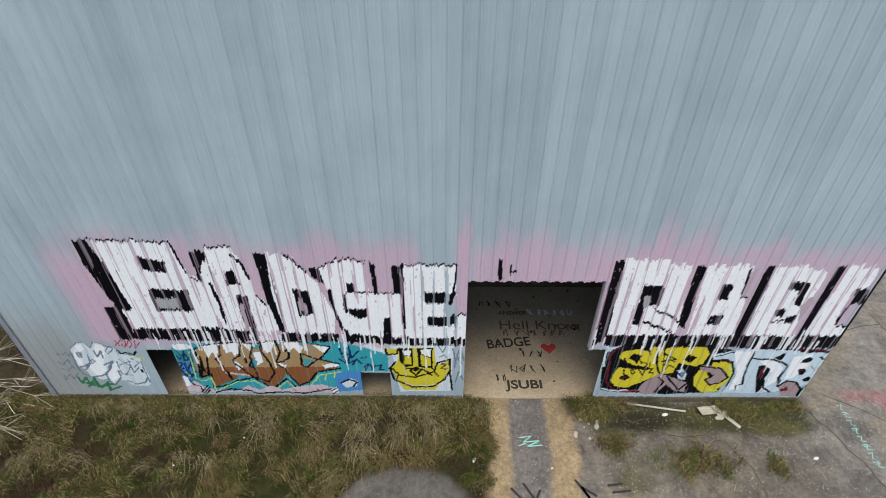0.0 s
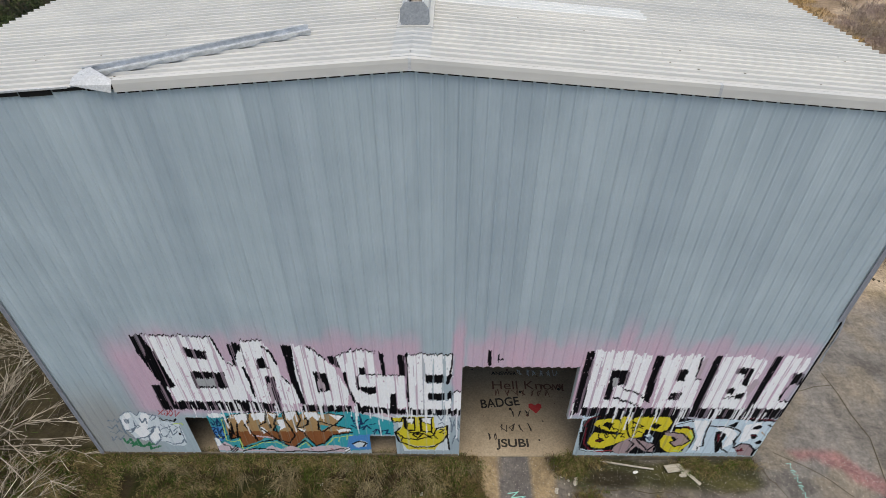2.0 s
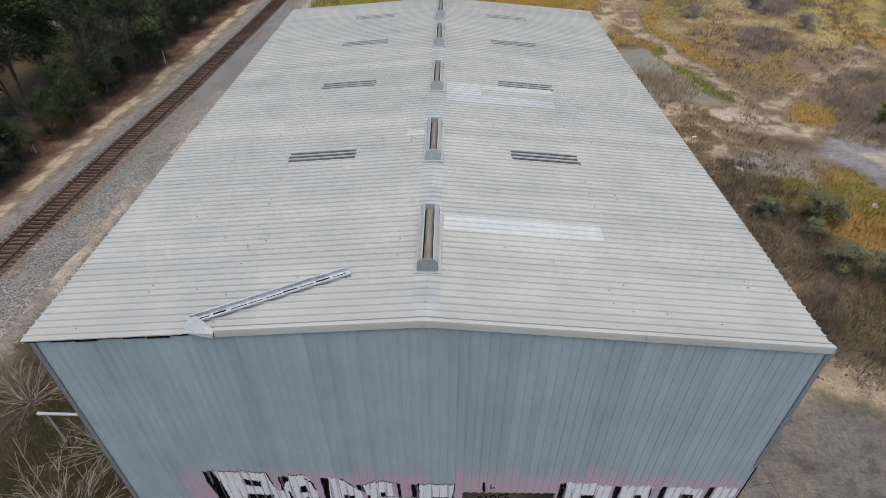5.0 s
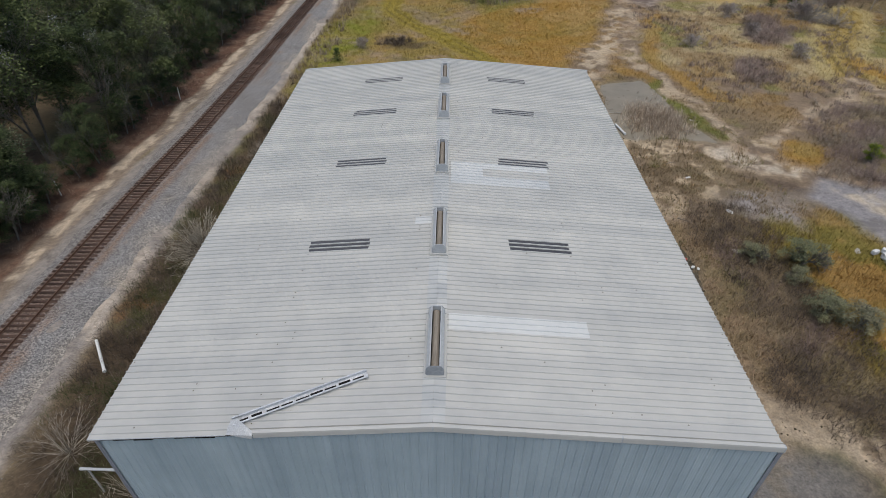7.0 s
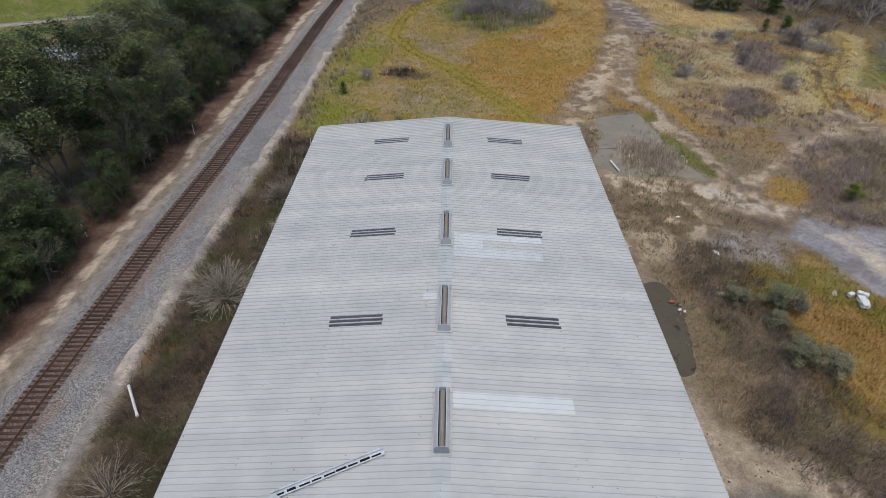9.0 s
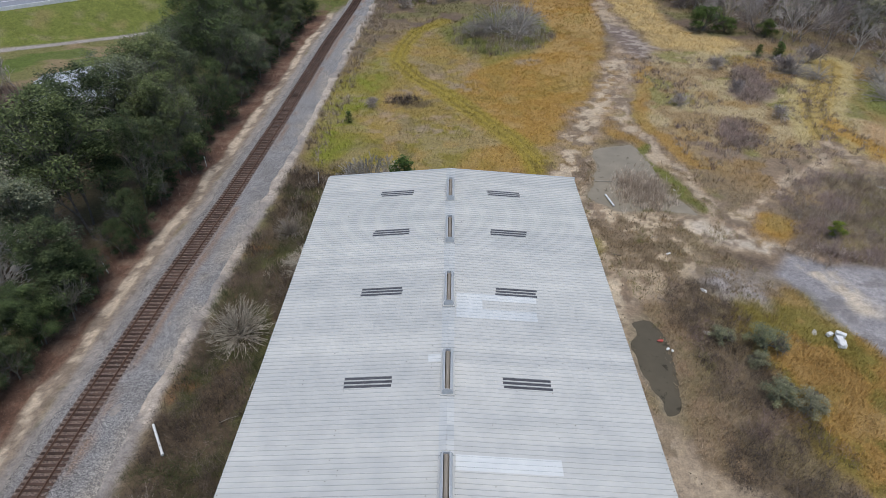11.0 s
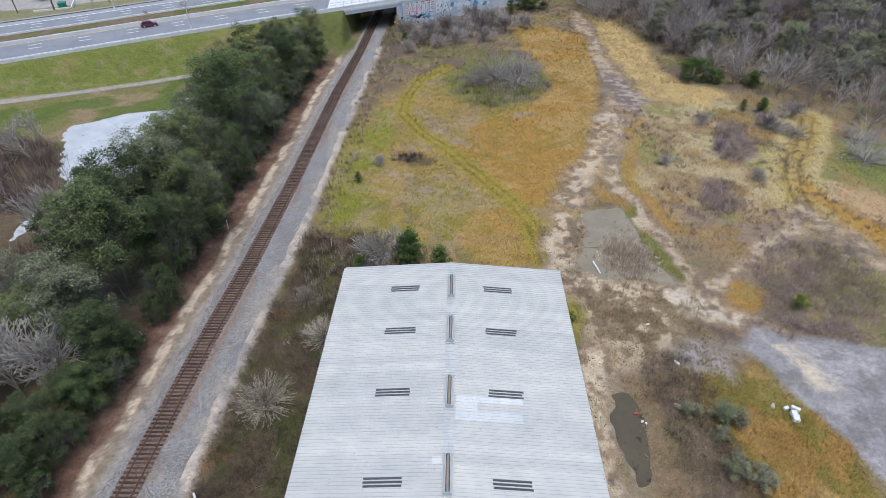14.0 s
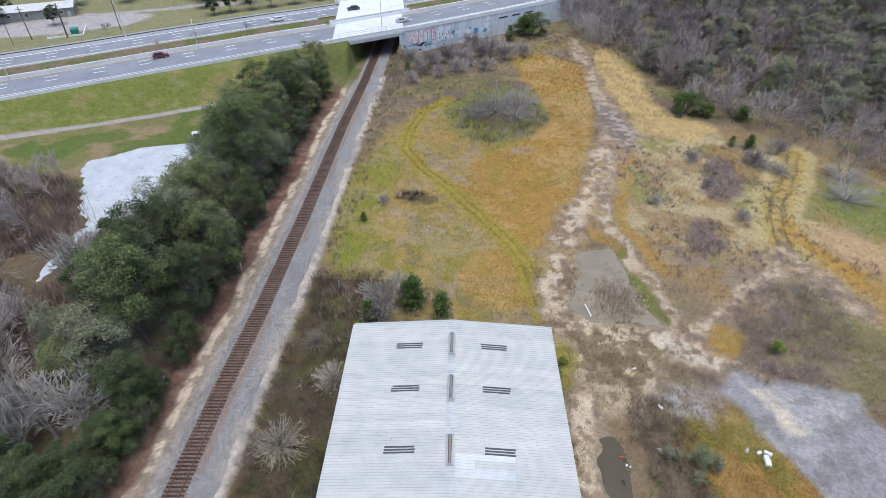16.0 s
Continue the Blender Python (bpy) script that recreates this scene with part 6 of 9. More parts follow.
for vy, length in ((2.1, 3.1), (9.25, 3.1), (16.8, 3.1), (24.1, 3.1), (30.3, 3.1)):
    vent = child("ridge_vent", None, roof, pose(-0.115, vy, RIDGE + 0.03), "galvanised ridge ventilator with open slot and brown damper")
    bm = extrude_profile([(-0.43, -0.06), (0.43, -0.06), (0.42, 0.035), (0.3, 0.062), (-0.3, 0.062), (-0.42, 0.035)], -0.08, length + 0.06)
    part("flashing", bm, roof_mat, vent)
    part("cheek", extrude_profile(vent_body, 0.0, length), trim_mat, vent)
    part("cheek", extrude_profile([(-x, z) for x, z in vent_body][::-1], 0.0, length), trim_mat, vent)
    arch = [(0.145 * math.cos(a), 0.24 + 0.13 * math.sin(a)) for a in np.linspace(0, math.pi, 9)]
    part("damper", extrude_profile(arch, 0.03, length - 0.03), damper_mat, vent)
    # black block puts the shade of the vent's hollow into colour
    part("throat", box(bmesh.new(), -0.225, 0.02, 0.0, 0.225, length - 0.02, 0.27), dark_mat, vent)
    plate = [(-0.24, 0.0), (-0.345, 0.13), (-0.33, 0.41), (-0.205, 0.56), (0.205, 0.56), (0.33, 0.41), (0.345, 0.13), (0.24, 0.0)]
    for a in (-0.02, length - 0.01):
        part("end_plate", extrude_profile(plate, a, a + 0.03), surf("vent_end", (0.26, 0.28, 0.30), (0.34, 0.36, 0.38), 2, 20, 0.5) if a < 0 and vy < 3 else trim_mat, vent)
# gable trim along the front, torn away on one end
trim_prof = [(-0.085, -0.17), (-0.06, -0.17), (-0.05, 0.0), (-0.04, 0.055), (0.03, 0.07), (0.08, 0.062), (0.08, 0.075), (0.03, 0.085), (-0.055, 0.075), (-0.07, 0.0)]


def rake(x0, x1, y=0.0):
    bm = bmesh.new()
    rows = []
    for x in (x0, x1):
        z = float(gable(x))
        rows.append([bm.verts.new((x, y + a, z + b)) for a, b in trim_prof])
    n = len(trim_prof)
    for i in range(n):
        bm.faces.new((rows[0][i], rows[0][(i + 1) % n], rows[1][(i + 1) % n], rows[1][i]))
    bm.faces.new(rows[0][::-1])
    bm.faces.new(rows[1])
    bmesh.ops.recalc_face_normals(bm, faces=bm.faces[:])
    return bm


for a, b in ((-6.3, RIDGE_X), (RIDGE_X, 6.3), (6.3, HALF - 0.1)):
    part("gable_trim", rake(a, b), roof_mat, warehouse)
    part("trim_joint", rake(b - 0.03, b + 0.03, -0.008), trim_mat, warehouse)
# black strips painting the shade between ribs and trim
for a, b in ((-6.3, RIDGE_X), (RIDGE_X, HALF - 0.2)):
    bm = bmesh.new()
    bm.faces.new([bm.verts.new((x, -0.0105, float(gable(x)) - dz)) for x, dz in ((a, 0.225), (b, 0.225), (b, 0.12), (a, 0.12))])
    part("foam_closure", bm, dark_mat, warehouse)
part("gable_trim", rake(-HALF, RIDGE_X, 0), trim_mat, warehouse).matrix_basis = pose(0, LONG + 0.05, 0)
part("gable_trim", rake(RIDGE_X, HALF, 0), trim_mat, warehouse).matrix_basis = pose(0, LONG + 0.05, 0)
# black strips painting the shaded gap under the bare sheets
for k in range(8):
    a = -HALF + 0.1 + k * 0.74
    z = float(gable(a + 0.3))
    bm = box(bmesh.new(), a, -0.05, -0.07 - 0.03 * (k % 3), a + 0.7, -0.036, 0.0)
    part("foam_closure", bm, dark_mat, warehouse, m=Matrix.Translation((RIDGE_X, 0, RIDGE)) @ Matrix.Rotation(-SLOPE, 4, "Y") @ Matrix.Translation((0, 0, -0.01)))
part("edge_lip", box(bmesh.new(), -HALF + 0.05, -0.085, -0.015, -7.15, -0.052, 0.03, 0.004), trim_mat, warehouse, m=Matrix.Translation((RIDGE_X, 0, RIDGE)) @ Matrix.Rotation(-SLOPE, 4, "Y"))
for side in (-1, 1):
    bm = box(bmesh.new(), RIDGE_X + side * HALF - 0.09, 0, EAVE - 0.2, RIDGE_X + side * HALF - 0.02, LONG, EAVE - 0.06, 0.01)
    part("eave_trim", bm, trim_mat, warehouse)
# rows of fasteners, too small to pick apart
v, q = [], []
for side in (1, -1):
    for xd in (1.0, 2.6, 4.2, 5.8, 6.35, 7.4, 9.0, 10.6, 12.0):
        for j in range(118):
            if random.random() < (0.22 if xd == 6.35 else 0.06):
                yy = -0.06 + j * RIB + 0.12
                m = on_slope(side, xd + random.uniform(-0.02, 0.02), yy)
                b = len(v)
                v += [m @ Vector((dx, dy, 0.012)) for dx, dy in ((-0.02, -0.025), (0.025, -0.018), (0.02, 0.025), (-0.025, 0.018))]
                q.append((b, b + 1, b + 2, b + 3) if side > 0 else (b, b + 1, b + 2, b + 3))
tagged(child("fastener", mesh_from("fastener", [tuple(p) for p in v], q, kerb_mat), roof), kind="stuff")
# a length of gable trim torn loose and swung over the roof, and its crumpled end
loose = empty("loose_trim", on_slope(-1, 7.05, 0.42) @ pose(0, 0, 0.05), "torn-off length of bent galvanised trim lying on the roof", "roof trim")
loose.matrix_basis = Matrix.Translation((-7.1, 0.36, float(gable(7.05)) + 0.05)) @ Matrix.Rotation(radians(23), 4, "Z") @ Matrix.Rotation(-SLOPE * 0.9, 4, "Y")
gutter = [(-0.17, 0.02), (-0.17, 0.17), (-0.10, 0.19), (-0.10, 0.16), (-0.14, 0.15), (-0.13, 0.03), (0.08, 0.02), (0.11, 0.13), (0.17, 0.14), (0.17, 0.11), (0.135, 0.10), (0.10, 0.0), (-0.14, 0.0)]
for k, (a, b) in enumerate(((0, 1.7), (1.68, 3.3), (3.28, 4.9))):
    bm = extrude_profile([(y, z + 0.006 * k) for y, z in gutter], a, b)
    bmesh.ops.transform(bm, verts=bm.verts[:], matrix=Matrix.Rotation(-math.pi / 2, 4, "Z"))
    for vv in bm.verts:
        vv.co.y += 0.008 * math.sin(vv.co.x * 2 + k)
    part("trim_length", bm, bent_mat, loose)
# black strips stand in for shade inside the bent channel
rs_t = np.random.RandomState(17)
for k in range(9):
    a = 0.12 + 0.525 * k
    w = rs_t.uniform(0.36, 0.51)
    part("sealant_strip", box(bmesh.new(), a, -0.085 + rs_t.uniform(-0.02, 0.02), 0.03, a + w, 0.045 + rs_t.uniform(-0.03, 0.03), 0.06, 0.008), dark_mat, loose, "black strip painting shade in the trim channel")
bm = bmesh.new()
flap = [bm.verts.new(p) for p in ((-7.16, 0.42, 0.16), (-6.95, 0.46, 0.22), (-6.34, 0.05, 0.10), (-6.30, -0.10, 0.05), (-6.34, -0.14, -0.10), (-7.20, -0.06, 0.02), (-7.22, 0.15, 0.10), (-6.75, 0.12, 0.17))]
for ring in ((0, 1, 7), (1, 2, 7), (2, 3, 7), (3, 4, 5, 7), (5, 6, 7), (6, 0, 7)):
    bm.faces.new([flap[k] for k in ring])
crumple = part("crumpled_end", bm, trim_mat, loose, "crumpled folded flap of trim")
crumple.matrix_basis = loose.matrix_basis.inverted() @ Matrix.Translation((0, 0, float(gable(6.8))))
crumple.modifiers.new("thickness", "SOLIDIFY").thickness = 0.012

# ---- water ----
def water(name, label, cx, cy, rx, ry, turn, dark, z=-0.16):
    m, nt, b = node_mat(name)
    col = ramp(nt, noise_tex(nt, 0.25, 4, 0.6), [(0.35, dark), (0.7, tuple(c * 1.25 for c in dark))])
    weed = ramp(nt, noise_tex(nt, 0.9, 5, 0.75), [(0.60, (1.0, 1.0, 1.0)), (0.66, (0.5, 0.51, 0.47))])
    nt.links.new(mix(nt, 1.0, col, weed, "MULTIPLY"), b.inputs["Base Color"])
    b.inputs["Roughness"].default_value, b.inputs["IOR"].default_value = 0.06, 1.33
    bump(nt, b, noise_tex(nt, 3.0, 3, 0.6), 0.04, 0.02)
    bm = bmesh.new()
    ring = [bm.verts.new((cx + rx * 1.4 * math.cos(a) * math.cos(radians(turn)) - ry * 1.4 * math.sin(a) * math.sin(radians(turn)),
                          cy + rx * 1.4 * math.cos(a) * math.sin(radians(turn)) + ry * 1.4 * math.sin(a) * math.cos(radians(turn)), z)) for a in np.linspace(0, 2 * math.pi, 40, endpoint=False)]
    bm.faces.new(ring)
    return tagged(part(name, bm, m, None), label, "water", kind="structure")


water("pond_water", "murky shallow pond water beside the dirt track", 26.0, 60.0, 7.0, 10.5, 10, (0.235, 0.20, 0.145), -0.14)
water("puddle_water", "long brown puddle beside the warehouse wall", 20.0, 22.5, 3.0, 8.0, 0, (0.095, 0.08, 0.055), -0.15)
# pale base colour paints the reflected sky onto this water
water("lagoon_water", "pond behind trees with pale sky reflection put into its colour", -73.0, 83.0, 13.5, 27.0, 0, (0.44, 0.46, 0.475), -0.12)

# ---- railway ----
rust_mat = surf("rusted_rail_steel", (0.10, 0.055, 0.038), (0.19, 0.115, 0.08), 3, 40, 0.55, 0.2, 0.1)
tie_mat = surf("weathered_timber", (0.045, 0.028, 0.022), (0.105, 0.066, 0.05), 1.5, 18, 0.9, 0, 0.4, 0.02, (1, 8, 1), 0.4)
stone_mat = surf("ballast_stone", (0.20, 0.19, 0.185), (0.42, 0.405, 0.40), 9, 22, 0.9, 0, 0.9, 0.08)
track = empty("railway_track", pose(0, 0, 0), "single railway track with rusty rails on dark wooden sleepers", "railway")
ys = np.arange(-58, 230, 2.0)


def sweep_track(name, profile, mat, parent, cap=True):
    """A profile of (across, up) drawn along the track."""
    p = np.array(profile)
    n = len(p)
    v = np.concatenate([np.stack([rail_x(y) + p[:, 0], np.full(n, y), p[:, 1]], -1) for y in ys])
    i = np.arange(n)
    q = np.concatenate([np.stack([i + s * n, (i + 1) % n + s * n, (i + 1) % n + (s + 1) * n, i + (s + 1) * n], -1) for s in range(len(ys) - 1)])
    return child(name, mesh_from(name, v, q, mat), parent)


for side in (-0.76, 0.76):
    head = [(-0.07, 0.0), (0.07, 0.0), (0.07, 0.015), (0.012, 0.04), (0.012, 0.12), (0.037, 0.13), (0.037, 0.165), (-0.037, 0.165), (-0.037, 0.13), (-0.012, 0.12), (-0.012, 0.04), (-0.07, 0.015)]
    sweep_track("rail", [(side + a, 0.50 + b) for a, b in head], rust_mat, track)
ballast_mat = tinted("ballast_bed", fine=1.2, rough=0.95, relief=0.0, low=0.85, high=1.15)
nt = ballast_mat.node_tree
vor = nt.nodes.new("ShaderNodeTexVoronoi")
vor.inputs["Scale"].default_value = 13.0
nt.links.new(nt.nodes.new("ShaderNodeTexCoord").outputs["Object"], vor.inputs["Vector"])
b = nt.nodes["Principled BSDF"]
old = b.inputs["Base Color"].links[0].from_socket
sep = nt.nodes.new("ShaderNodeSeparateColor")
nt.links.new(vor.outputs["Color"], sep.inputs["Color"])
nt.links.new(mix(nt, 1.0, old, ramp(nt, sep.outputs["Red"], [(0.0, (0.40, 0.40, 0.42)), (0.5, (0.90, 0.90, 0.91)), (1.0, (1.62, 1.60, 1.57))]), "MULTIPLY"), b.inputs["Base Color"])
bump(nt, b, vor.outputs["Distance"], 0.7, 0.08)
prof = np.array([(-3.4, 0.0), (-2.6, 0.30), (-2.0, 0.40), (-1.5, 0.44), (-1.25, 0.445), (-0.6, 0.43), (0.0, 0.43), (0.6, 0.43), (1.25, 0.445), (1.5, 0.44), (1.9, 0.42), (2.6, 0.36), (3.4, 0.30), (4.2, 0.20), (5.0, -0.05)])
bys = np.arange(-58, 230, 0.5)
PX, PY = np.meshgrid(prof[:, 0], bys)
PZ = np.repeat(prof[None, :, 1], len(bys), 0) + 0.05 * (fbm(PX, PY, 0.8, 3, 3) - 0.5)
BX = rail_x(PY) + PX + 0.9 * (fbm(PX, PY, 2.5, 3, 4) - 0.5) * (np.abs(PX) > 2.4)
n1, n2 = fbm(PX, PY, 2.0, 3, 6), fbm(PX, PY, 7.0, 3, 7)
bt = np.empty(PX.shape + (3,))
bt[:] = (0.37, 0.36, 0.35)
for c, k in (((0.30, 0.285, 0.27), smooth(n1, 0.5, 0.65) * 0.6), ((0.47, 0.42, 0.36), smooth(PX + 3 * (n1 - 0.5), 2.8, 4.6) * smooth(n2, 0.46, 0.56) * 0.85), ((0.34, 0.31, 0.28), 1 - smooth(PX, -2.6, -1.6)),
             ((0.36, 0.26, 0.20), (1 - smooth(np.abs(PX - 1.9), 0.2, 0.6)) * smooth(n2, 0.45, 0.6)), ((0.235, 0.165, 0.13), (1 - smooth(np.abs(PX), 1.2, 1.55)) * 0.9)):
    bt = bt * (1 - k[..., None]) + np.array(c) * k[..., None]
i = np.arange(PX.size).reshape(PX.shape)
q = np.stack([i[:-1, :-1], i[:-1, 1:], i[1:, 1:], i[1:, :-1]], -1).reshape(-1, 4)
child("ballast_bed", mesh_from("ballast_bed", np.stack([BX, PY, PZ], -1).reshape(-1, 3), q, ballast_mat, bt.reshape(-1, 3) * 0.74, True), track)
# loose stones over the bed, far too many to count
rs = np.random.RandomState(8)
n = 14000
sy = rs.uniform(-5, 110, n)
sx = rail_x(sy) + np.where(rs.rand(n) < 0.7, rs.normal(2.6, 1.1, n), rs.normal(-2.0, 0.7, n))
sz = np.interp(sx - rail_x(sy), [-3.4, -2.2, -1.5, 1.5, 2.4, 4.4, 5.0], [0.18, 0.37, 0.45, 0.45, 0.38, 0.24, 0.14])
base = np.array([(1, 0, 0), (-0.5, 0.87, 0), (-0.5, -0.87, 0), (0, 0, 0.9)])
v = (base[None] * (rs.uniform(0.03, 0.065, n))[:, None, None] + np.stack([sx, sy, sz], -1)[:, None]).reshape(-1, 3)
q = (np.array([(0, 1, 3), (1, 2, 3), (2, 0, 3)])[None] + 4 * np.arange(n)[:, None, None]).reshape(-1, 3)
tagged(child("loose_stone", mesh_from("loose_stone", v, q, stone_mat), track), kind="stuff")
bm = box(bmesh.new(), -1.3, -0.115, 0.0, 1.3, 0.115, 0.17, 0.015)
tie_mesh = bpy.data.meshes.new("sleeper")
bm.to_mesh(tie_mesh)
bm.free()
tie_mesh.materials.append(tie_mat)
y, count, rest = -4.0, 0, []
while y < 215:
    x = float(rail_x(y))
    m = pose(x + random.uniform(-0.04, 0.04), y, 0.335 + random.uniform(-0.012, 0.012), 0, 0, 1.0 + random.uniform(-1.2, 1.2))
    if count < 300:
        child("sleeper", tie_mesh, track, m)
    else:
        rest.append(m)
    y += 0.535
    count += 1
tv = np.array([w.co for w in tie_mesh.vertices])
bm = bmesh.new()
for m in rest:
    box(bm, -1.3, -0.115, 0.0, 1.3, 0.115, 0.17, 0.0, m)
tagged(part("far_sleeper", bm, tie_mat, track), kind="stuff")
marker_mat = surf("white_post", (0.6, 0.6, 0.58), (0.75, 0.75, 0.72), 4, 30, 0.6)
for k, (px, py) in enumerate(((-40.2, 37.0), (-37.6, 62.0), (-19.5, 57.5))):
    post = empty("marker_post", pose(px, py, 0), "thin white marker post beside the railway", "post", "railway markers")
    bm = bmesh.new()
    tube(bm, (0, 0, -0.1), (0.12 * (k - 1), 0.1, 1.6), 0.06, 0.05, 8)
    part("shaft", bm, marker_mat, post)
    part("cap", tube(bmesh.new(), (0.12 * (k - 1), 0.1, 1.58), (0.13 * (k - 1), 0.1, 1.68), 0.07, 0.05, 8), marker_mat, post)

# ---- vegetation ----
leaf_mats = {}
for nm, c0, c1 in (("dark", (0.022, 0.034, 0.015), (0.088, 0.114, 0.054)), ("grey", (0.072, 0.086, 0.052), (0.205, 0.222, 0.150)), ("olive", (0.060, 0.078, 0.030), (0.185, 0.212, 0.102)), ("pine", (0.035, 0.062, 0.016), (0.125, 0.170, 0.052)), ("sage", (0.110, 0.112, 0.068), (0.255, 0.255, 0.170)), ("lime", (0.07, 0.11, 0.015), (0.19, 0.22, 0.04))):
    m, nt, b = node_mat("leaves_" + nm)
    gm = nt.nodes.new("ShaderNodeNewGeometry")
    oi = nt.nodes.new("ShaderNodeObjectInfo")
    col = ramp(nt, gm.outputs["Random Per Island"], [(0, c0), (1, c1)])
    col = mix(nt, 1.0, col, ramp(nt, oi.outputs["Random"], [(0, (0.72, 0.82, 0.70)), (0.35, (0.95, 0.97, 0.88)), (0.7, (1.08, 1.06, 1.0)), (1, (1.22, 1.16, 1.15))]), "MULTIPLY")
    col = mix(nt, 1.0, col, ramp(nt, noise_tex(nt, 0.9, 4, 0.7), [(0.34, (0.62, 0.65, 0.70)), (0.5, (1.0, 1.0, 1.0)), (0.66, (1.42, 1.38, 1.22))]), "MULTIPLY")
    nt.links.new(col, b.inputs["Base Color"])
    b.inputs["Roughness"].default_value = 0.75
    b.inputs["Specular IOR Level"].default_value = 0.12
    leaf_mats[nm] = m
bark_mat = surf("bark", (0.07, 0.055, 0.042), (0.16, 0.13, 0.105), 3, 20, 0.95, 0, 0.5, 0.03)
pale_bark = surf("pale_bark", (0.27, 0.245, 0.215), (0.43, 0.395, 0.355), 3, 20, 0.95, 0, 0.3, 0.02, None, 0.2)
def twig_bark(name, dark, light):
    m, nt, b = node_mat(name)
    gm = nt.nodes.new("ShaderNodeNewGeometry")
    col = ramp(nt, gm.outputs["Random Per Island"], [(0, dark), (0.7, tuple((a + c) / 2 for a, c in zip(dark, light))), (1, light)])
    oi = nt.nodes.new("ShaderNodeObjectInfo")
    col = mix(nt, 1.0, col, ramp(nt, oi.outputs["Random"], [(0, (0.75, 0.72, 0.72)), (1, (1.25, 1.25, 1.22))]), "MULTIPLY")
    col = mix(nt, 1.0, col, ramp(nt, noise_tex(nt, 6, 4), [(0.3, (0.8,) * 3), (0.7, (1.2,) * 3)]), "MULTIPLY")
    nt.links.new(col, b.inputs["Base Color"])
    b.inputs["Roughness"].default_value, b.inputs["Specular IOR Level"].default_value = 0.95, 0.1
    return m


limb_mat = surf("grey_limb_bark", (0.11, 0.10, 0.085), (0.25, 0.23, 0.20), 3, 20, 0.95, 0, 0.4, 0.02)
tan_bark = twig_bark("tan_twig_bark", (0.18, 0.155, 0.12), (0.60, 0.54, 0.45))
brown_bark = twig_bark("brown_bark", (0.17, 0.145, 0.135), (0.62, 0.56, 0.52))


def branch_arrays(rs, height, spread, levels=4, kids=(5, 5, 4, 3), thick=0.16, up=0.5, multi=1, curl=0.3, twig=0.018):
    """Tapered three-sided limbs, forking level by level."""
    segs = []

    def grow(p, d, length, r, level):
        steps = 2 if level < 2 else 1
        for s in range(steps):
            d2 = d + rs.normal(0, curl * 0.5, 3)
            d2 /= np.linalg.norm(d2)
            q = p + d2 * length / steps
            r2 = r * (0.78 if s < steps - 1 else 0.6)
            segs.append((p, q, r, r2))
            p, d, r = q, d2, r2
            if level < levels:
                n = kids[min(level, len(kids) - 1)]
                for k in range(n if s == steps - 1 else max(1, n // 2)):
                    a = rs.uniform(0, 6.283)
                    tilt = rs.uniform(0.35, 1.0) * spread
                    e1 = np.cross(d, (0.3, 0.5, 0.81))
                    e1 /= np.linalg.norm(e1)
                    e2 = np.cross(d, e1)
                    nd = d * math.cos(tilt) + (e1 * math.cos(a) + e2 * math.sin(a)) * math.sin(tilt) + np.array((0, 0, up * 0.25))
                    nd /= np.linalg.norm(nd)
                    grow(p, nd, length * rs.uniform(0.55, 0.8), r * 0.8, level + 1)

    for k in range(multi):
        d = np.array((rs.normal(0, 0.12 if multi == 1 else 0.55), rs.normal(0, 0.12 if multi == 1 else 0.55), 1.0))
        d /= np.linalg.norm(d)
        grow(np.array((rs.normal(0, 0.05 * multi), rs.normal(0, 0.05 * multi), -0.15)), d, height * (0.38 if multi == 1 else 0.42), thick, 0)
    P = np.array([s[0] for s in segs])
    Q = np.array([s[1] for s in segs])
    R0, R1 = np.array([s[2] for s in segs]), np.array([s[3] for s in segs])
    D = Q - P
    D /= np.linalg.norm(D, axis=1)[:, None]
    E1 = np.cross(D, np.array((0.31, 0.52, 0.79)))
    E1 /= np.linalg.norm(E1, axis=1)[:, None]
    E2 = np.cross(D, E1)
    v = []
    for base, r in ((P, R0), (Q, R1)):
        for a in (0, 2.094, 4.189):
            v.append(base + (E1 * math.cos(a) + E2 * math.sin(a)) * np.maximum(r, twig)[:, None])
    v = np.stack(v, 1).reshape(-1, 3)
    f = np.array([(0, 1, 4, 3), (1, 2, 5, 4), (2, 0, 3, 5)])
    q = (f[None] + 6 * np.arange(len(P))[:, None, None]).reshape(-1, 4)
    thin = np.repeat(R0 < thick * 0.42, 3)
    return v, q, thin, Q


def leaf_arrays(rs, centres, per, size, blur, flat=0.6):
    """Small folded leaf sprays about each clump's middle."""
    n = len(centres) * per
    c = np.repeat(centres, per, 0) + rs.normal(0, 1, (n, 3)) * np.array((blur, blur, blur * 0.6))
    a, t = rs.uniform(0, 6.283, n), rs.normal(0, flat, n)
    s = rs.uniform(0.5, 1.2, n) * size
    ux = np.stack([np.cos(a), np.sin(a), np.sin(t) * 0.6], -1) * s[:, None]
    uy = np.stack([-np.sin(a), np.cos(a), np.cos(t * 2) * 0.5], -1) * (s * rs.uniform(0.35, 0.6, n))[:, None]
    v = np.stack([c - ux, c + uy * 0.8, c + ux, c - uy], 1).reshape(-1, 3)
    q = np.arange(n * 4).reshape(-1, 4)
    return v, q


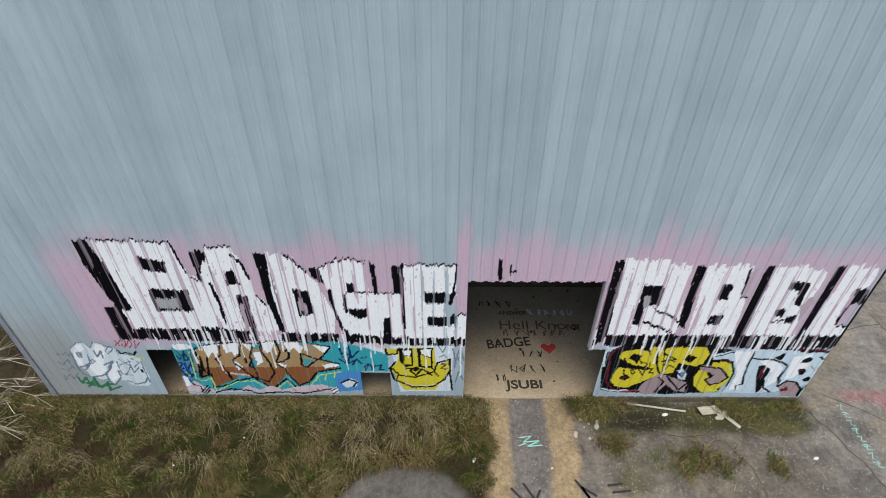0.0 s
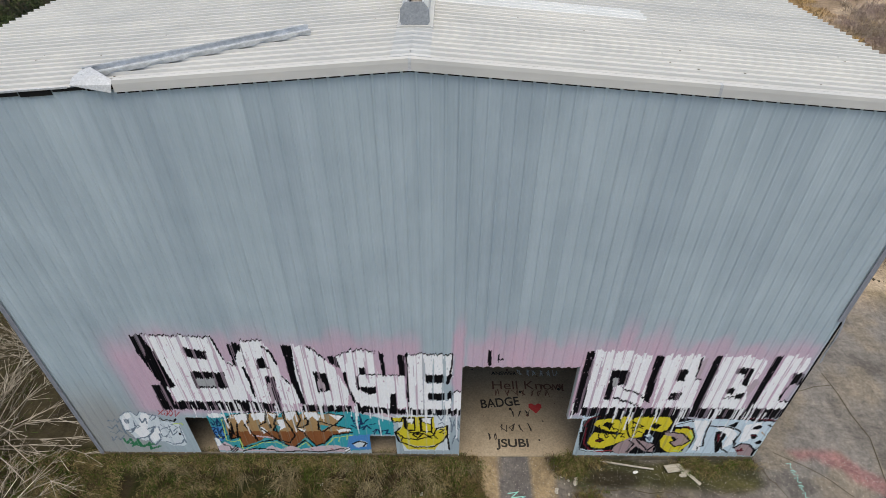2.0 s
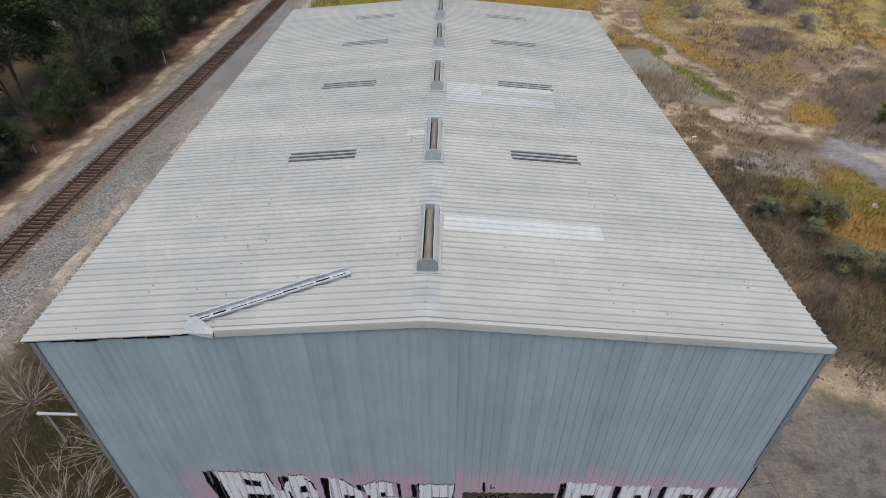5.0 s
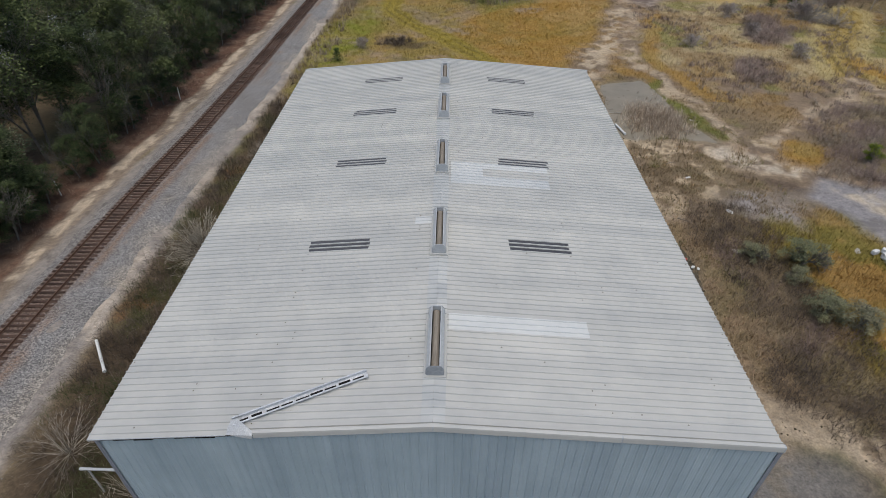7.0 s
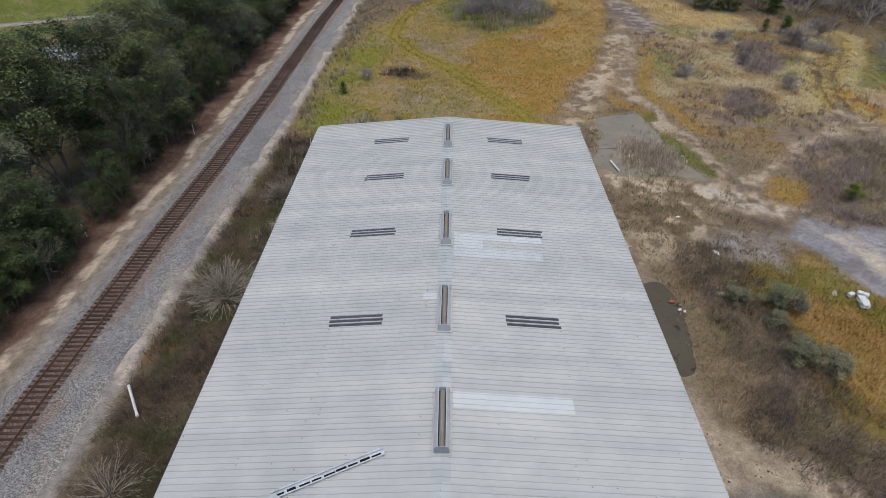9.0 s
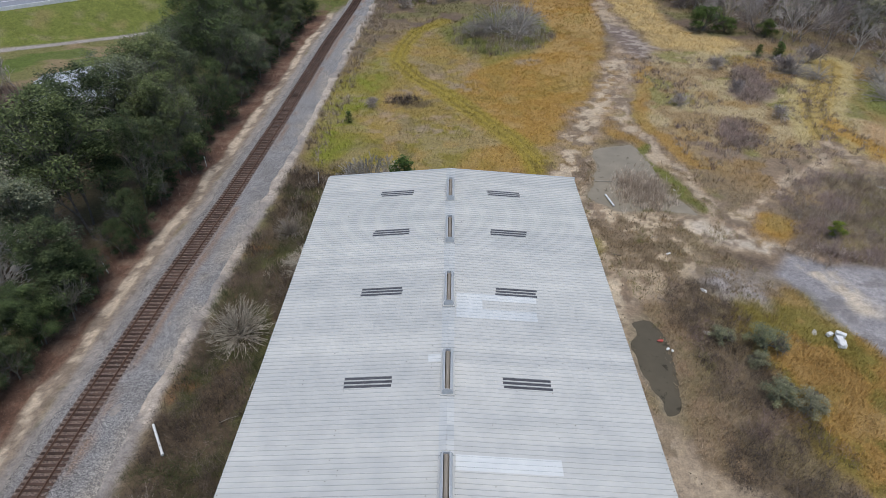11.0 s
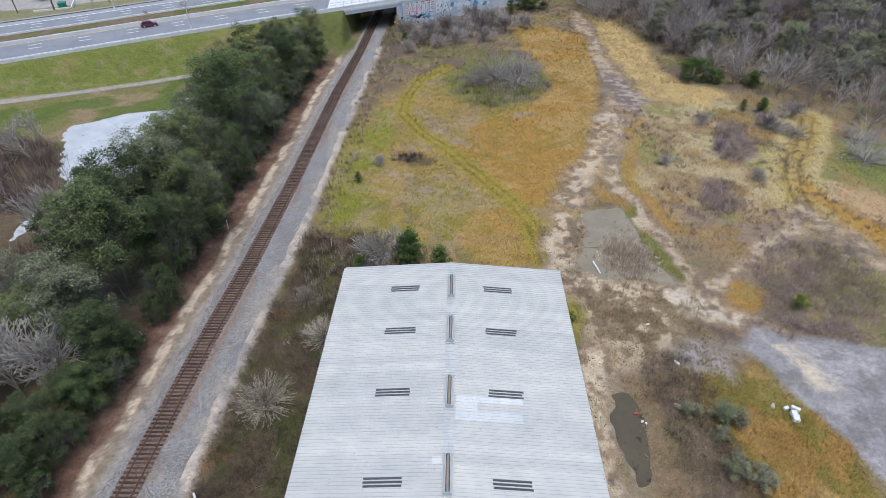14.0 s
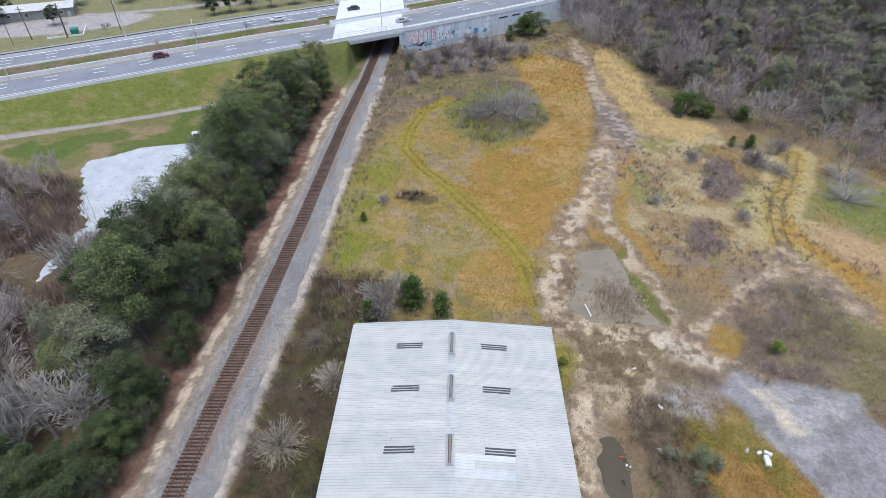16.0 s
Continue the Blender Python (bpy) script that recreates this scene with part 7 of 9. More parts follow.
def leafy_tree(seed, height, radius, mat, label, lobes=24, tufts=40, per=13, leaf=0.14, limbs=None, low=0.30, name="tree"):
    """A crown of uneven rounded lobes, each a shell of leaf tufts, with grey limbs showing through."""
    rs = np.random.RandomState(seed)
    v, q, thin, tips = branch_arrays(rs, height * 0.93, 0.72, 4, (5, 4, 3, 2), 0.20, 0.5, 1, 0.35, 0.016)
    v[:, :2] *= radius / max(1e-3, np.percentile(np.hypot(v[:, 0], v[:, 1]), 98)) * 0.98
    v[:, 2] *= height * 0.97 / v[:, 2].max()
    t = empty(name, pose(0, 0, 0), label, "tree", "trees along the railway")
    child("trunk", mesh_from("trunk", v, q, limbs or limb_mat), t)
    mid = []
    for i in range(lobes):
        zf = low + (0.90 - low) * ((i + rs.uniform(0.1, 0.9)) / lobes) ** 0.9
        reach = math.sqrt(max(0.05, 1 - ((zf - 0.48) / 0.52) ** 2))
        a = 2.4 * i + rs.normal(0, 0.4)
        r = radius * 0.80 * reach * rs.uniform(0.55, 1.08)
        mid.append((r * math.cos(a), r * math.sin(a), zf * height, radius * rs.uniform(0.15, 0.36)))
    mid += [(0.1, 0.1, height * 0.84, radius * 0.34), (0.0, 0.0, height * 0.62, radius * 0.5), (0.0, 0.0, height * 0.45, radius * 0.55)]
    c = []
    for x, y, z, r in mid:
        d = rs.normal(0, 1, (tufts, 3))
        d /= np.linalg.norm(d, axis=1)[:, None]
        d[:, 2] = np.where(d[:, 2] < -0.35, -d[:, 2], d[:, 2])
        c.append(np.array((x, y, z)) + d * np.array((r, r, r * 0.8)) * (rs.uniform(0.3, 1.3, tufts) ** 0.5)[:, None])
    v, q = leaf_arrays(rs, np.concatenate(c), per, leaf, radius * 0.045 + 0.07)
    child("crown", mesh_from("crown", v, q, mat), t)
    return t


def bare_tree(seed, height, mat, label, name="bare_tree", spread=0.65, levels=4, kids=(4, 4, 3, 3), thick=0.13, multi=1, group="", up=0.5, twig=0.018):
    rs = np.random.RandomState(seed)
    v, q, thin, tips = branch_arrays(rs, height, spread, levels, kids, thick, up, multi, 0.3, twig)
    t = empty(name, pose(0, 0, 0), label, "tree" if name == "bare_tree" else "bush", group)
    if (~thin).any():
        child("trunk", mesh_from("trunk", v, q[~thin], mat), t)
    tagged(child("crown", mesh_from("crown", v, q[thin], mat), t), kind="stuff")
    return t


def pine(seed, height, label, name="pine", mat="pine"):
    rs = np.random.RandomState(seed)
    t = empty(name, pose(0, 0, 0), label, "tree")
    bm = tube(bmesh.new(), (0, 0, -0.1), (0.05, 0.02, height * 0.95), 0.06 * height / 3, 0.015, 6)
    c = []
    for k in range(11):
        z = height * (0.10 + 0.082 * k)
        for j in range(5):
            a = 6.283 * (j + rs.uniform(-0.25, 0.25)) / 5 + 0.7 * k
            r = height * 0.38 * (1.06 - z / height) ** 0.6 * rs.uniform(0.55, 1.15)
            end = np.array((r * math.cos(a), r * math.sin(a), z + r * rs.uniform(0.25, 0.6)))
            tube(bm, (0.03, 0.02, z), tuple(end), 0.02, 0.008, 4)
            for f in (0.45, 0.75, 1.0):
                c.append(np.array((0, 0, z)) * (1 - f) + end * f + rs.normal(0, 0.03 * height, 3))
    part("trunk", bm, bark_mat, t)
    c.append(np.array((0.05, 0.02, height)))
    v, q = leaf_arrays(rs, np.array(c), 16, 0.032 * height, 0.035 * height)
    child("crown", mesh_from("crown", v, q, leaf_mats[mat]), t)
    return t


def radial_bush(seed, radius, stems, mat, label, group, droop=0.25, twig=0.012, forks=4):
    """A round leafless bush: bowed stems fanning out of one crown, each with forked twigs."""
    rs = np.random.RandomState(seed)
    segs = []
    for k in range(stems):
        a, e = rs.uniform(0, 6.283), math.asin(rs.uniform(0.05, 1.0) ** 0.8)
        d = np.array((math.cos(a) * math.cos(e), math.sin(a) * math.cos(e), math.sin(e)))
        length = radius * rs.uniform(0.72, 1.08)
        p, r = np.array((rs.normal(0, 0.16), rs.normal(0, 0.16), -0.05)), twig * 2.6
        for j in range(4):
            d = d + rs.normal(0, 0.11, 3) - np.array((0, 0, droop * 0.12 * j))
            d /= np.linalg.norm(d)
            q = p + d * length / 4
            q[2] = max(q[2], 0.06)
            segs.append((p, q, r, r * 0.78))
            if j > 0:
                for f in range(forks - 1 if j < 3 else forks):
                    e2 = d + rs.normal(0, 0.42, 3)
                    e2 /= np.linalg.norm(e2)
                    w = q + e2 * length * rs.uniform(0.12, 0.28)
                    w[2] = max(w[2], 0.05)
                    segs.append((q, w, r * 0.55, twig * 0.6))
            p, r = q, r * 0.78
    P, Q = np.array([g[0] for g in segs]), np.array([g[1] for g in segs])
    R = np.array([(g[2], g[3]) for g in segs])
    D = Q - P
    D /= np.maximum(np.linalg.norm(D, axis=1), 1e-5)[:, None]
    E1 = np.cross(D, np.array((0.31, 0.52, 0.79)))
    E1 /= np.linalg.norm(E1, axis=1)[:, None]
    E2 = np.cross(D, E1)
    v = np.stack([base + (E1 * math.cos(a) + E2 * math.sin(a)) * R[:, i:i + 1] for i, base in ((0, P), (1, Q)) for a in (0, 2.094, 4.189)], 1).reshape(-1, 3)
    f = np.array([(0, 1, 4, 3), (1, 2, 5, 4), (2, 0, 3, 5)])
    q = (f[None] + 6 * np.arange(len(P))[:, None, None]).reshape(-1, 4)
    main = np.repeat(R[:, 0] > twig * 1.9, 3)
    t = empty("bare_bush", pose(0, 0, 0), label, "bush", group)
    child("stem", mesh_from("stem", v, q[main], mat), t)
    tagged(child("crown", mesh_from("crown", v, q[~main], mat), t), kind="stuff")
    return t


def place(proto, spots, first=True):
    """Puts the thing at the first spot and copies of it at the others: x, y, scale and, where given, how much taller."""
    for k, (x, y, s, *tall) in enumerate(spots):
        z = float(ground_z(np.array([x]), np.array([y]))[0])
        m = pose(x, y, z - 0.05, 0, 0, random.uniform(0, 360)) @ Matrix.Diagonal((s, s, s * (tall[0] if tall else 1.0), 1))
        if k == 0:
            proto.matrix_basis = m
        else:
            o = copy_thing(proto, Matrix())
            o.matrix_basis = m


def blades(name, label, x, y, z, tints, rs, per=6, tall=0.5, wide=0.05, lean=0.5, spread=0.15, gain=1.2, comb=None, vary=0.5, forked=False):
    """Tufts of narrow blades or forked twigs, one tuft a spot, each with its own tint."""
    n = len(x)
    h = tall * rs.uniform(0.5, 1.3, (n, per)) * (0.45 + 1.1 * fbm(x, y, 2.0, 3, 14))[:, None]
    a = rs.uniform(0, 6.283, (n, per)) if comb is None else comb[:, None] + rs.normal(0, 0.5, (n, per))
    l = rs.uniform(0.1, 1.0, (n, per)) * lean
    bx = x[:, None] + rs.normal(0, spread, (n, per))
    by = y[:, None] + rs.normal(0, spread, (n, per))
    bz = np.repeat(z[:, None], per, 1) - 0.03
    w = wide * rs.uniform(0.6, 1.4, (n, per))
    p0 = np.stack([bx - np.sin(a) * w, by + np.cos(a) * w, bz], -1)
    p1 = np.stack([bx + np.sin(a) * w, by - np.cos(a) * w, bz], -1)
    tone = (tints[:, None] * gain * rs.uniform(1 - vary, 1 + vary, (n, per))[..., None]).reshape(-1, 3)
    if comb is None:
        p2 = np.stack([bx + np.cos(a) * h * l, by + np.sin(a) * h * l, bz + h * np.sqrt(np.maximum(1 - l * l * 0.7, 0.1))], -1)
        v = np.stack([p0, p1, p2], 2).reshape(-1, 3)
        q = np.arange(len(v)).reshape(-1, 3)
        t = np.repeat(tone, 3, 0)
        if forked:
            # twigs leave each stem at two heights, each its own way
            foot, stem = (p0 + p1) / 2, p2 - (p0 + p1) / 2
            for at in (0.35, 0.68):
                b0 = foot + stem * at
                way = stem / np.maximum(h, 0.01)[..., None] + rs.normal(0, 0.75, stem.shape)
                way[..., 2] = np.abs(way[..., 2]) * 0.7 - 0.1
                end = b0 + way * (h * rs.uniform(0.3, 0.6, h.shape))[..., None]
                side = np.stack([np.sin(a) * w * 0.6, -np.cos(a) * w * 0.6, w * 0.4], -1)
                v = np.concatenate([v, np.stack([b0 - side, b0 + side, end], 2).reshape(-1, 3)])
                t = np.concatenate([t, np.repeat(tone, 3, 0)])
            q = np.arange(len(v)).reshape(-1, 3)
    else:
        # bowed blades: up, then over
        m0 = np.stack([bx + np.cos(a) * h * l * 0.4, by + np.sin(a) * h * l * 0.4, bz + h * 0.62], -1)
        side = np.stack([np.sin(a) * w * 0.8, -np.cos(a) * w * 0.8, 0 * w], -1)
        p2 = np.stack([bx + np.cos(a) * h * l * 1.1, by + np.sin(a) * h * l * 1.1, bz + h * (0.75 - 0.45 * l)], -1)
        v = np.stack([p0, p1, m0 + side, m0 - side, p2], 2).reshape(-1, 3)
        k = 5 * np.arange(len(v) // 5)[:, None]
        q = np.concatenate([k + np.array([(0, 1, 2)]), k + np.array([(0, 2, 3)]), k + np.array([(3, 2, 4)])])
        t = np.repeat(tone, 5, 0)
    return tagged(new(name, mesh_from(name, v, q, blade_mat, t)), label, "grass" if "grass" in name else "brush", kind="stuff")


blade_mat = tinted("dry_blades", fine=2.0, rough=0.9, relief=0.0, low=0.85, high=1.15)


def blocked(x, y):
    """Where nothing grows: under the building, on the track, on the road, in the water."""
    b = (np.abs(x) < HALF + 0.25) & (y > -0.2) & (y < LONG + 0.3)
    b |= np.abs(x - rail_x(y) - 0.6) < 4.4
    u, v = road_uv(x, y)
    b |= (v > -0.5) & (v < 46)
    return b | (ponds(x, y) < 1.02)


def scatter(rs, n, x0, x1, y0, y1, keep=None):
    x, y = rs.uniform(x0, x1, n), rs.uniform(y0, y1, n)
    k = ~blocked(x, y)
    if keep is not None:
        k &= keep(x, y)
    return x[k], y[k]


rs = np.random.RandomState(21)
# field grass takes its colour from the soil's own cover
for nm, lb, n, area, tall, wide, per in (("field_grass", "dry orange and olive grass over the open field", 60000, (-26, 108, 37, 130), 0.34, 0.05, 5),
                                         ("far_grass", "tall dry grass at the far end of the field", 14000, (-24, 80, 128, 200), 0.42, 0.09, 5),
                                         ("yard_grass", "rough grass beside the warehouse yard", 20000, (13, 64, -4, 37), 0.4, 0.04, 6),
                                         ("verge_grass", "mown and rough grass below the road bank", 6000, (-125, -44, 92, 150), 0.25, 0.05, 5)):
    x, y = scatter(rs, n, *area)
    t = ground_tint(x, y)
    k = t[:, 2] / t[:, 0] < 0.5
    x, y, t = x[k], y[k], t[k]
    blades(nm, lb, x, y, ground_z(x, y), t * 1.05, rs, per, tall, wide, 1.05, 0.25, 1.3, None, 0.22)


def brush(name, label, n, area, colours, tall, keep=None, per=14, wide=0.018, lean=0.75, spread=0.25, forked=False):
    x, y = scatter(rs, n, *area, keep)
    k = fbm(x, y, 1.7, 3, 16) + 0.12 * rs.normal(0, 1, len(x)) > 0.40
    x, y = x[k], y[k]
    c = np.array(colours)[np.clip(fbm(x, y, 3.0, 3, 18) * 2.4 * len(colours) - 0.7 * len(colours) + rs.normal(0, 0.9, len(x)), 0, len(colours) - 1).astype(int)]
    return blades(name, label, x, y, ground_z(x, y), c, rs, per, tall, wide, lean, spread, forked=forked)


twig = [(0.26, 0.215, 0.17), (0.18, 0.14, 0.105), (0.34, 0.29, 0.23), (0.22, 0.17, 0.125)]
dark_twig = [(0.055, 0.042, 0.032), (0.09, 0.07, 0.055), (0.14, 0.112, 0.088), (0.06, 0.066, 0.028)]
mauve_twig = [(0.25, 0.19, 0.165), (0.34, 0.275, 0.235), (0.19, 0.14, 0.125)]
brush("track_brush", "dark tangled brush between the railway and warehouse", 5600, (-27.2, -12.6, -6, 62), dark_twig, 0.75, lambda x, y: (x - rail_x(y) > 5.6 + 1.2 * fbm(x, y, 4, 2, 2)) & ((y > 10) | (fbm(x, y, 3, 2, 44) > 0.55)), per=11, wide=0.013, lean=1.1, spread=0.35, forked=True)
brush("track_brush_far", "grey brush along the railway edge", 2200, (-24, -8, 60, 175), twig, 1.1, lambda x, y: (x - rail_x(y) > 5.2) & (x - rail_x(y) < 8 + 5 * fbm(x, y, 12, 2, 3)), wide=0.03)
brush("thicket_brush", "brown thicket beside the long puddle", 6000, (21, 38, 4, 40), dark_twig[1:3] + twig[1:2] + dark_twig[:1] + mauve_twig[2:], 0.7, lambda x, y: poly_dist(x, y, THICKET) < 7 * (fbm(x, y, 3, 3, 7) - 0.46), per=11, wide=0.012, lean=1.1, spread=0.35, forked=True)
brush("mauve_brush", "reddish-brown brush around the grey spoil", 5600, (38, 70, 36, 68), mauve_twig + twig, 0.9, lambda x, y: poly_dist(x, y, MAUVE) < 9 * (fbm(x, y, 4, 3, 8) - 0.42), per=11, wide=0.015, lean=1.0, spread=0.35, forked=True)
brush("mid_brush", "pale weeds between the forks of the track", 2200, (36, 75, 58, 112), twig + mauve_twig, 0.8, lambda x, y: fbm(x, y, 9, 3, 9) > 0.52, wide=0.03)
brush("fork_brush", "dark mauve brush in the fork of the track", 3000, (40, 68, 64, 108), mauve_twig + dark_twig[2:3], 0.9, lambda x, y: np.minimum(blob(x + 4 * (fbm(x, y, 4, 3, 48) - 0.5), y, 58.7, 95.5, 4.2, 10.5, -21), blob(x + 4 * (fbm(x, y, 4, 3, 48) - 0.5), y, 48, 74, 3.6, 7, -26)) < 1, per=11, wide=0.018, forked=True)
brush("scrub_patch", "low dark scrub on a bare spot in the field", 420, (-14, -4, 83, 91), dark_twig[:3], 0.8, lambda x, y: blob(x, y, -9.5, 87.0, 3.4, 1.7, 8) < 1, wide=0.025, lean=0.9, forked=True)
brush("mound_brush", "grey leafless thicket on a green mound", 1500, (-6, 25, 108, 148), twig + [(0.12, 0.13, 0.05)], 1.5, lambda x, y: blob(x, y, 11.5, 126, 11, 13, -25) < 0.8 + 0.5 * fbm(x, y, 5, 2, 10), per=20, wide=0.03, lean=0.6, spread=0.5)
brush("wall_brush", "grey thicket below the retaining wall", 3000, (-22, 40, 140, 210), twig + mauve_twig + [(0.15, 0.15, 0.06)], 1.2, lambda x, y: (road_uv(x, y)[1] < -1) & (road_uv(x, y)[1] > -22 + 12 * smooth(x, 5, 35)), per=16, wide=0.04, lean=0.8, spread=0.6)
brush("back_brush", "tangled brush against the warehouse back wall", 1500, (-22, -1, 36.6, 58), twig, 1.0, lambda x, y: fbm(x, y, 6, 3, 4) > 0.42, wide=0.025)
x, y = rs.normal(27.0, 1.7, 900), rs.normal(56.0, 2.3, 900)
blades("reed_bed", "grey dead reeds standing in the pond", x, y, np.full(900, -0.15), np.array(twig)[rs.randint(0, 4, 900)] * 1.5, rs, 9, 1.0, 0.025, 0.9, 0.15)
brush("yard_scrub", "low brown scrub over the sandy yard", 4600, (13, 36, 26, 64), [(0.21, 0.16, 0.10), (0.15, 0.11, 0.07), (0.27, 0.18, 0.09), (0.16, 0.15, 0.06)], 0.4, lambda x, y: (fbm(x, y, 3.5, 4, 26) > 0.47) & (ponds(x, y) > 1.1), per=10, wide=0.02, lean=1.0)
brush("wall_scrub", "brown scrub along the warehouse side wall", 1000, (12.5, 15.6, 6, 42), [(0.21, 0.155, 0.10), (0.15, 0.11, 0.075), (0.26, 0.18, 0.10)], 0.6, lambda x, y: fbm(x, y, 3, 3, 28) > 0.36, per=10, wide=0.018, lean=0.9)
brush("lagoon_brush", "brown leafless brush round the pale pond", 4200, (-104, -58, 40, 104), [(0.17, 0.125, 0.105), (0.12, 0.09, 0.075), (0.22, 0.18, 0.15)], 2.4, lambda x, y: (ponds(x, y) > 1.05) & (fbm(x, y, 12, 3, 12) > 0.42) & (y < 92 - 0.25 * (x + 90)), per=16, wide=0.045, lean=0.7, spread=0.6)
brush("litter_brush", "low brown litter under the railway trees", 5200, (-47, -34, -10, 160), [(0.20, 0.125, 0.09), (0.15, 0.095, 0.07), (0.26, 0.18, 0.135)], 0.35, lambda x, y: (x - rail_x(y) < -6.3), per=8, wide=0.025, lean=1.0)
# rank grass before the front wall
x, y = rs.uniform(-16, 2.0, 19000), -0.12 - rs.rand(19000) ** 1.15 * 6.0
k = (fbm(x, y, 0.8, 3, 55) > 0.43) & (np.hypot((x + 0.5) / 1.9, (y + 3.6) / 1.35) > 1)
x, y = x[k], y[k]
gt = np.array([(0.20, 0.15, 0.065), (0.075, 0.115, 0.018), (0.11, 0.085, 0.04), (0.30, 0.235, 0.11), (0.06, 0.10, 0.015), (0.085, 0.055, 0.03)])
pick = np.clip((fbm(x, y, 1.0, 3, 57) * 13 - 3.7 + rs.normal(0, 0.8, len(x))), 0, 5).astype(int)
blades("front_grass", "rank green and straw grass along the front wall", x, y, ground_z(x, y), gt[pick], rs, 8, 0.34, 0.008, 1.1, 0.08, 0.62, 12 * fbm(x, y, 0.9, 3, 58) - 8)
# tussocks of long straw bowed out from the wall
x, y = rs.uniform(-11.5, 1.5, 34), -0.25 - rs.rand(34) ** 1.6 * 2.6
heading = np.repeat(rs.normal(-1.57, 0.6, 34), 20)
x, y = np.repeat(x, 20) + rs.normal(0, 0.16, 680), np.repeat(y, 20) + rs.normal(0, 0.09, 680)
blades("straw_grass", "bowed tussocks of pale straw grass along the wall", x, y, ground_z(x, y), np.array([(0.30, 0.25, 0.14), (0.22, 0.18, 0.09), (0.36, 0.30, 0.18)])[rs.randint(0, 3, 680)], rs, 4, 0.72, 0.006, 1.2, 0.05, 0.62, heading)
x, y = np.concatenate([rs.uniform(-14, 1.15, 1500), rs.uniform(5.0, 12.0, 260), rs.normal(1.35, 0.28, 160), rs.normal(5.2, 0.3, 260), rs.normal(9.9, 0.45, 300), rs.normal(8.0, 0.5, 160), rs.normal(5.7, 0.25, 70), rs.normal(10.3, 0.12, 40)]), \
    np.concatenate([-rs.rand(1500) * 0.5, -0.08 - rs.rand(260) * 0.3, -rs.rand(160) * 0.6, -rs.rand(260) * 0.7, -0.1 - rs.rand(300) * 0.5, rs.normal(-2.1, 0.22, 160), rs.normal(-1.6, 0.18, 70), rs.normal(-2.3, 0.12, 40)])
k = (np.hypot((x - 6.7) / 1.0, (y + 0.75) / 0.33) > 1) & ((x < 5) | (y < -1.2) | (fbm(x, y, 0.7, 3, 95) > 0.5))
x, y = x[k], y[k]
blades("foot_grass", "tall tufts of grass at the wall foot and in cracks", x, y, ground_z(x, y), gt[rs.randint(0, 6, len(x))], rs, 10, 0.34, 0.007, 1.1, 0.08, 0.85, rs.uniform(0, 6.283, len(x)))

# low green ground cover beside the wall
x, y = scatter(rs, 2600, -21, -12.7, -6, 30, lambda x, y: fbm(x, y, 2.2, 3, 46) > 0.56)
blades("ivy_grass", "low green weeds in the shade beside the warehouse", x, y, ground_z(x, y), np.array([(0.05, 0.075, 0.018), (0.07, 0.085, 0.025), (0.09, 0.075, 0.035)])[rs.randint(0, 3, len(x))], rs, 8, 0.22, 0.02, 1.1, 0.18, 1.0)

# evergreens along the far side of the railway
protos = [leafy_tree(31, 12.5, 4.4, leaf_mats["dark"], "dense dark evergreen oak beside the railway"), leafy_tree(32, 14.0, 4.8, leaf_mats["olive"], "tall olive-green evergreen oak beside the railway", 27),
          leafy_tree(33, 11.5, 4.2, leaf_mats["grey"], "grey-green oak hung with moss beside the railway", 21, 34, 12, 0.13), leafy_tree(34, 7.5, 3.3, leaf_mats["dark"], "low dark evergreen at the railway edge", 17, 34, 12, 0.125, None, 0.14),
          leafy_tree(39, 13.0, 4.3, leaf_mats["dark"], "dense dark evergreen oak beside the railway", 23, 40, 13, 0.14, None, 0.2)]
spots = [[], [], [], [], []]
# openings among the evergreens where bare trees stand
BARE_SPOTS = [(-45.6, 27.6, 4.5), (-51.0, 27.0, 5.6), (-57.5, 28.5, 5.0), (-66.0, 46.0, 9.0), (-64.0, 36.0, 6.0), (-62.0, 54.0, 5.0)]
rs2 = np.random.RandomState(5)
yy = -14.0
while yy < 143:
    depth = 30 if yy < 34 else (12.5 if yy < 46 else (9.0 if yy < 112 else 10))
    xx = float(rail_x(yy)) - (9.2 if yy < 64 else 10.5) - (0 if yy < 140 else 3)
    row = 0
    while xx > float(rail_x(yy)) - 12 - depth:
        px, py = xx + rs2.normal(0, 0.7), yy + rs2.normal(0, 1.2)
        clear = any(math.hypot(px - cx, py - cy) < cr for cx, cy, cr in BARE_SPOTS)
        if not clear and ponds(np.array([px]), np.array([py]))[0] > (1.4 if yy < 60 else 2.9) and rs2.rand() > (0.04 if xx > -58 else 0.35):
            k = 3 if row == 0 and rs2.rand() < 0.5 else int(rs2.choice(([0, 4, 0, 4, 1] if row == 0 else [1, 2, 1, 0, 2, 4]) if yy < 62 else [1, 2, 2, 1, 0, 2, 4]))
            spots[k].append((px, py, rs2.uniform(0.8, 1.2) * (0.85 if yy > 128 else (0.66 if yy < 25.5 else 1.04)) * (0.90 if row == 0 else (1.10 if row == 1 else 0.98)), 1.22 if 36 < yy < 92 else 1.0))
        if row == 0:
            spots[3].append((float(rail_x(yy)) - rs2.uniform(8.2, 9.2) - (0 if yy < 64 else 0.8), yy + rs2.uniform(1.4, 3.4), rs2.uniform(0.45, 0.72)))
        xx -= rs2.uniform(4.4, 6.0)
        row += 1
    yy += 4.8
spots[0] += [(-43.4, 22.2, 0.62), (-46.8, 20.0, 0.72), (-42.8, 17.2, 0.62), (-50.5, 20.5, 0.75)]
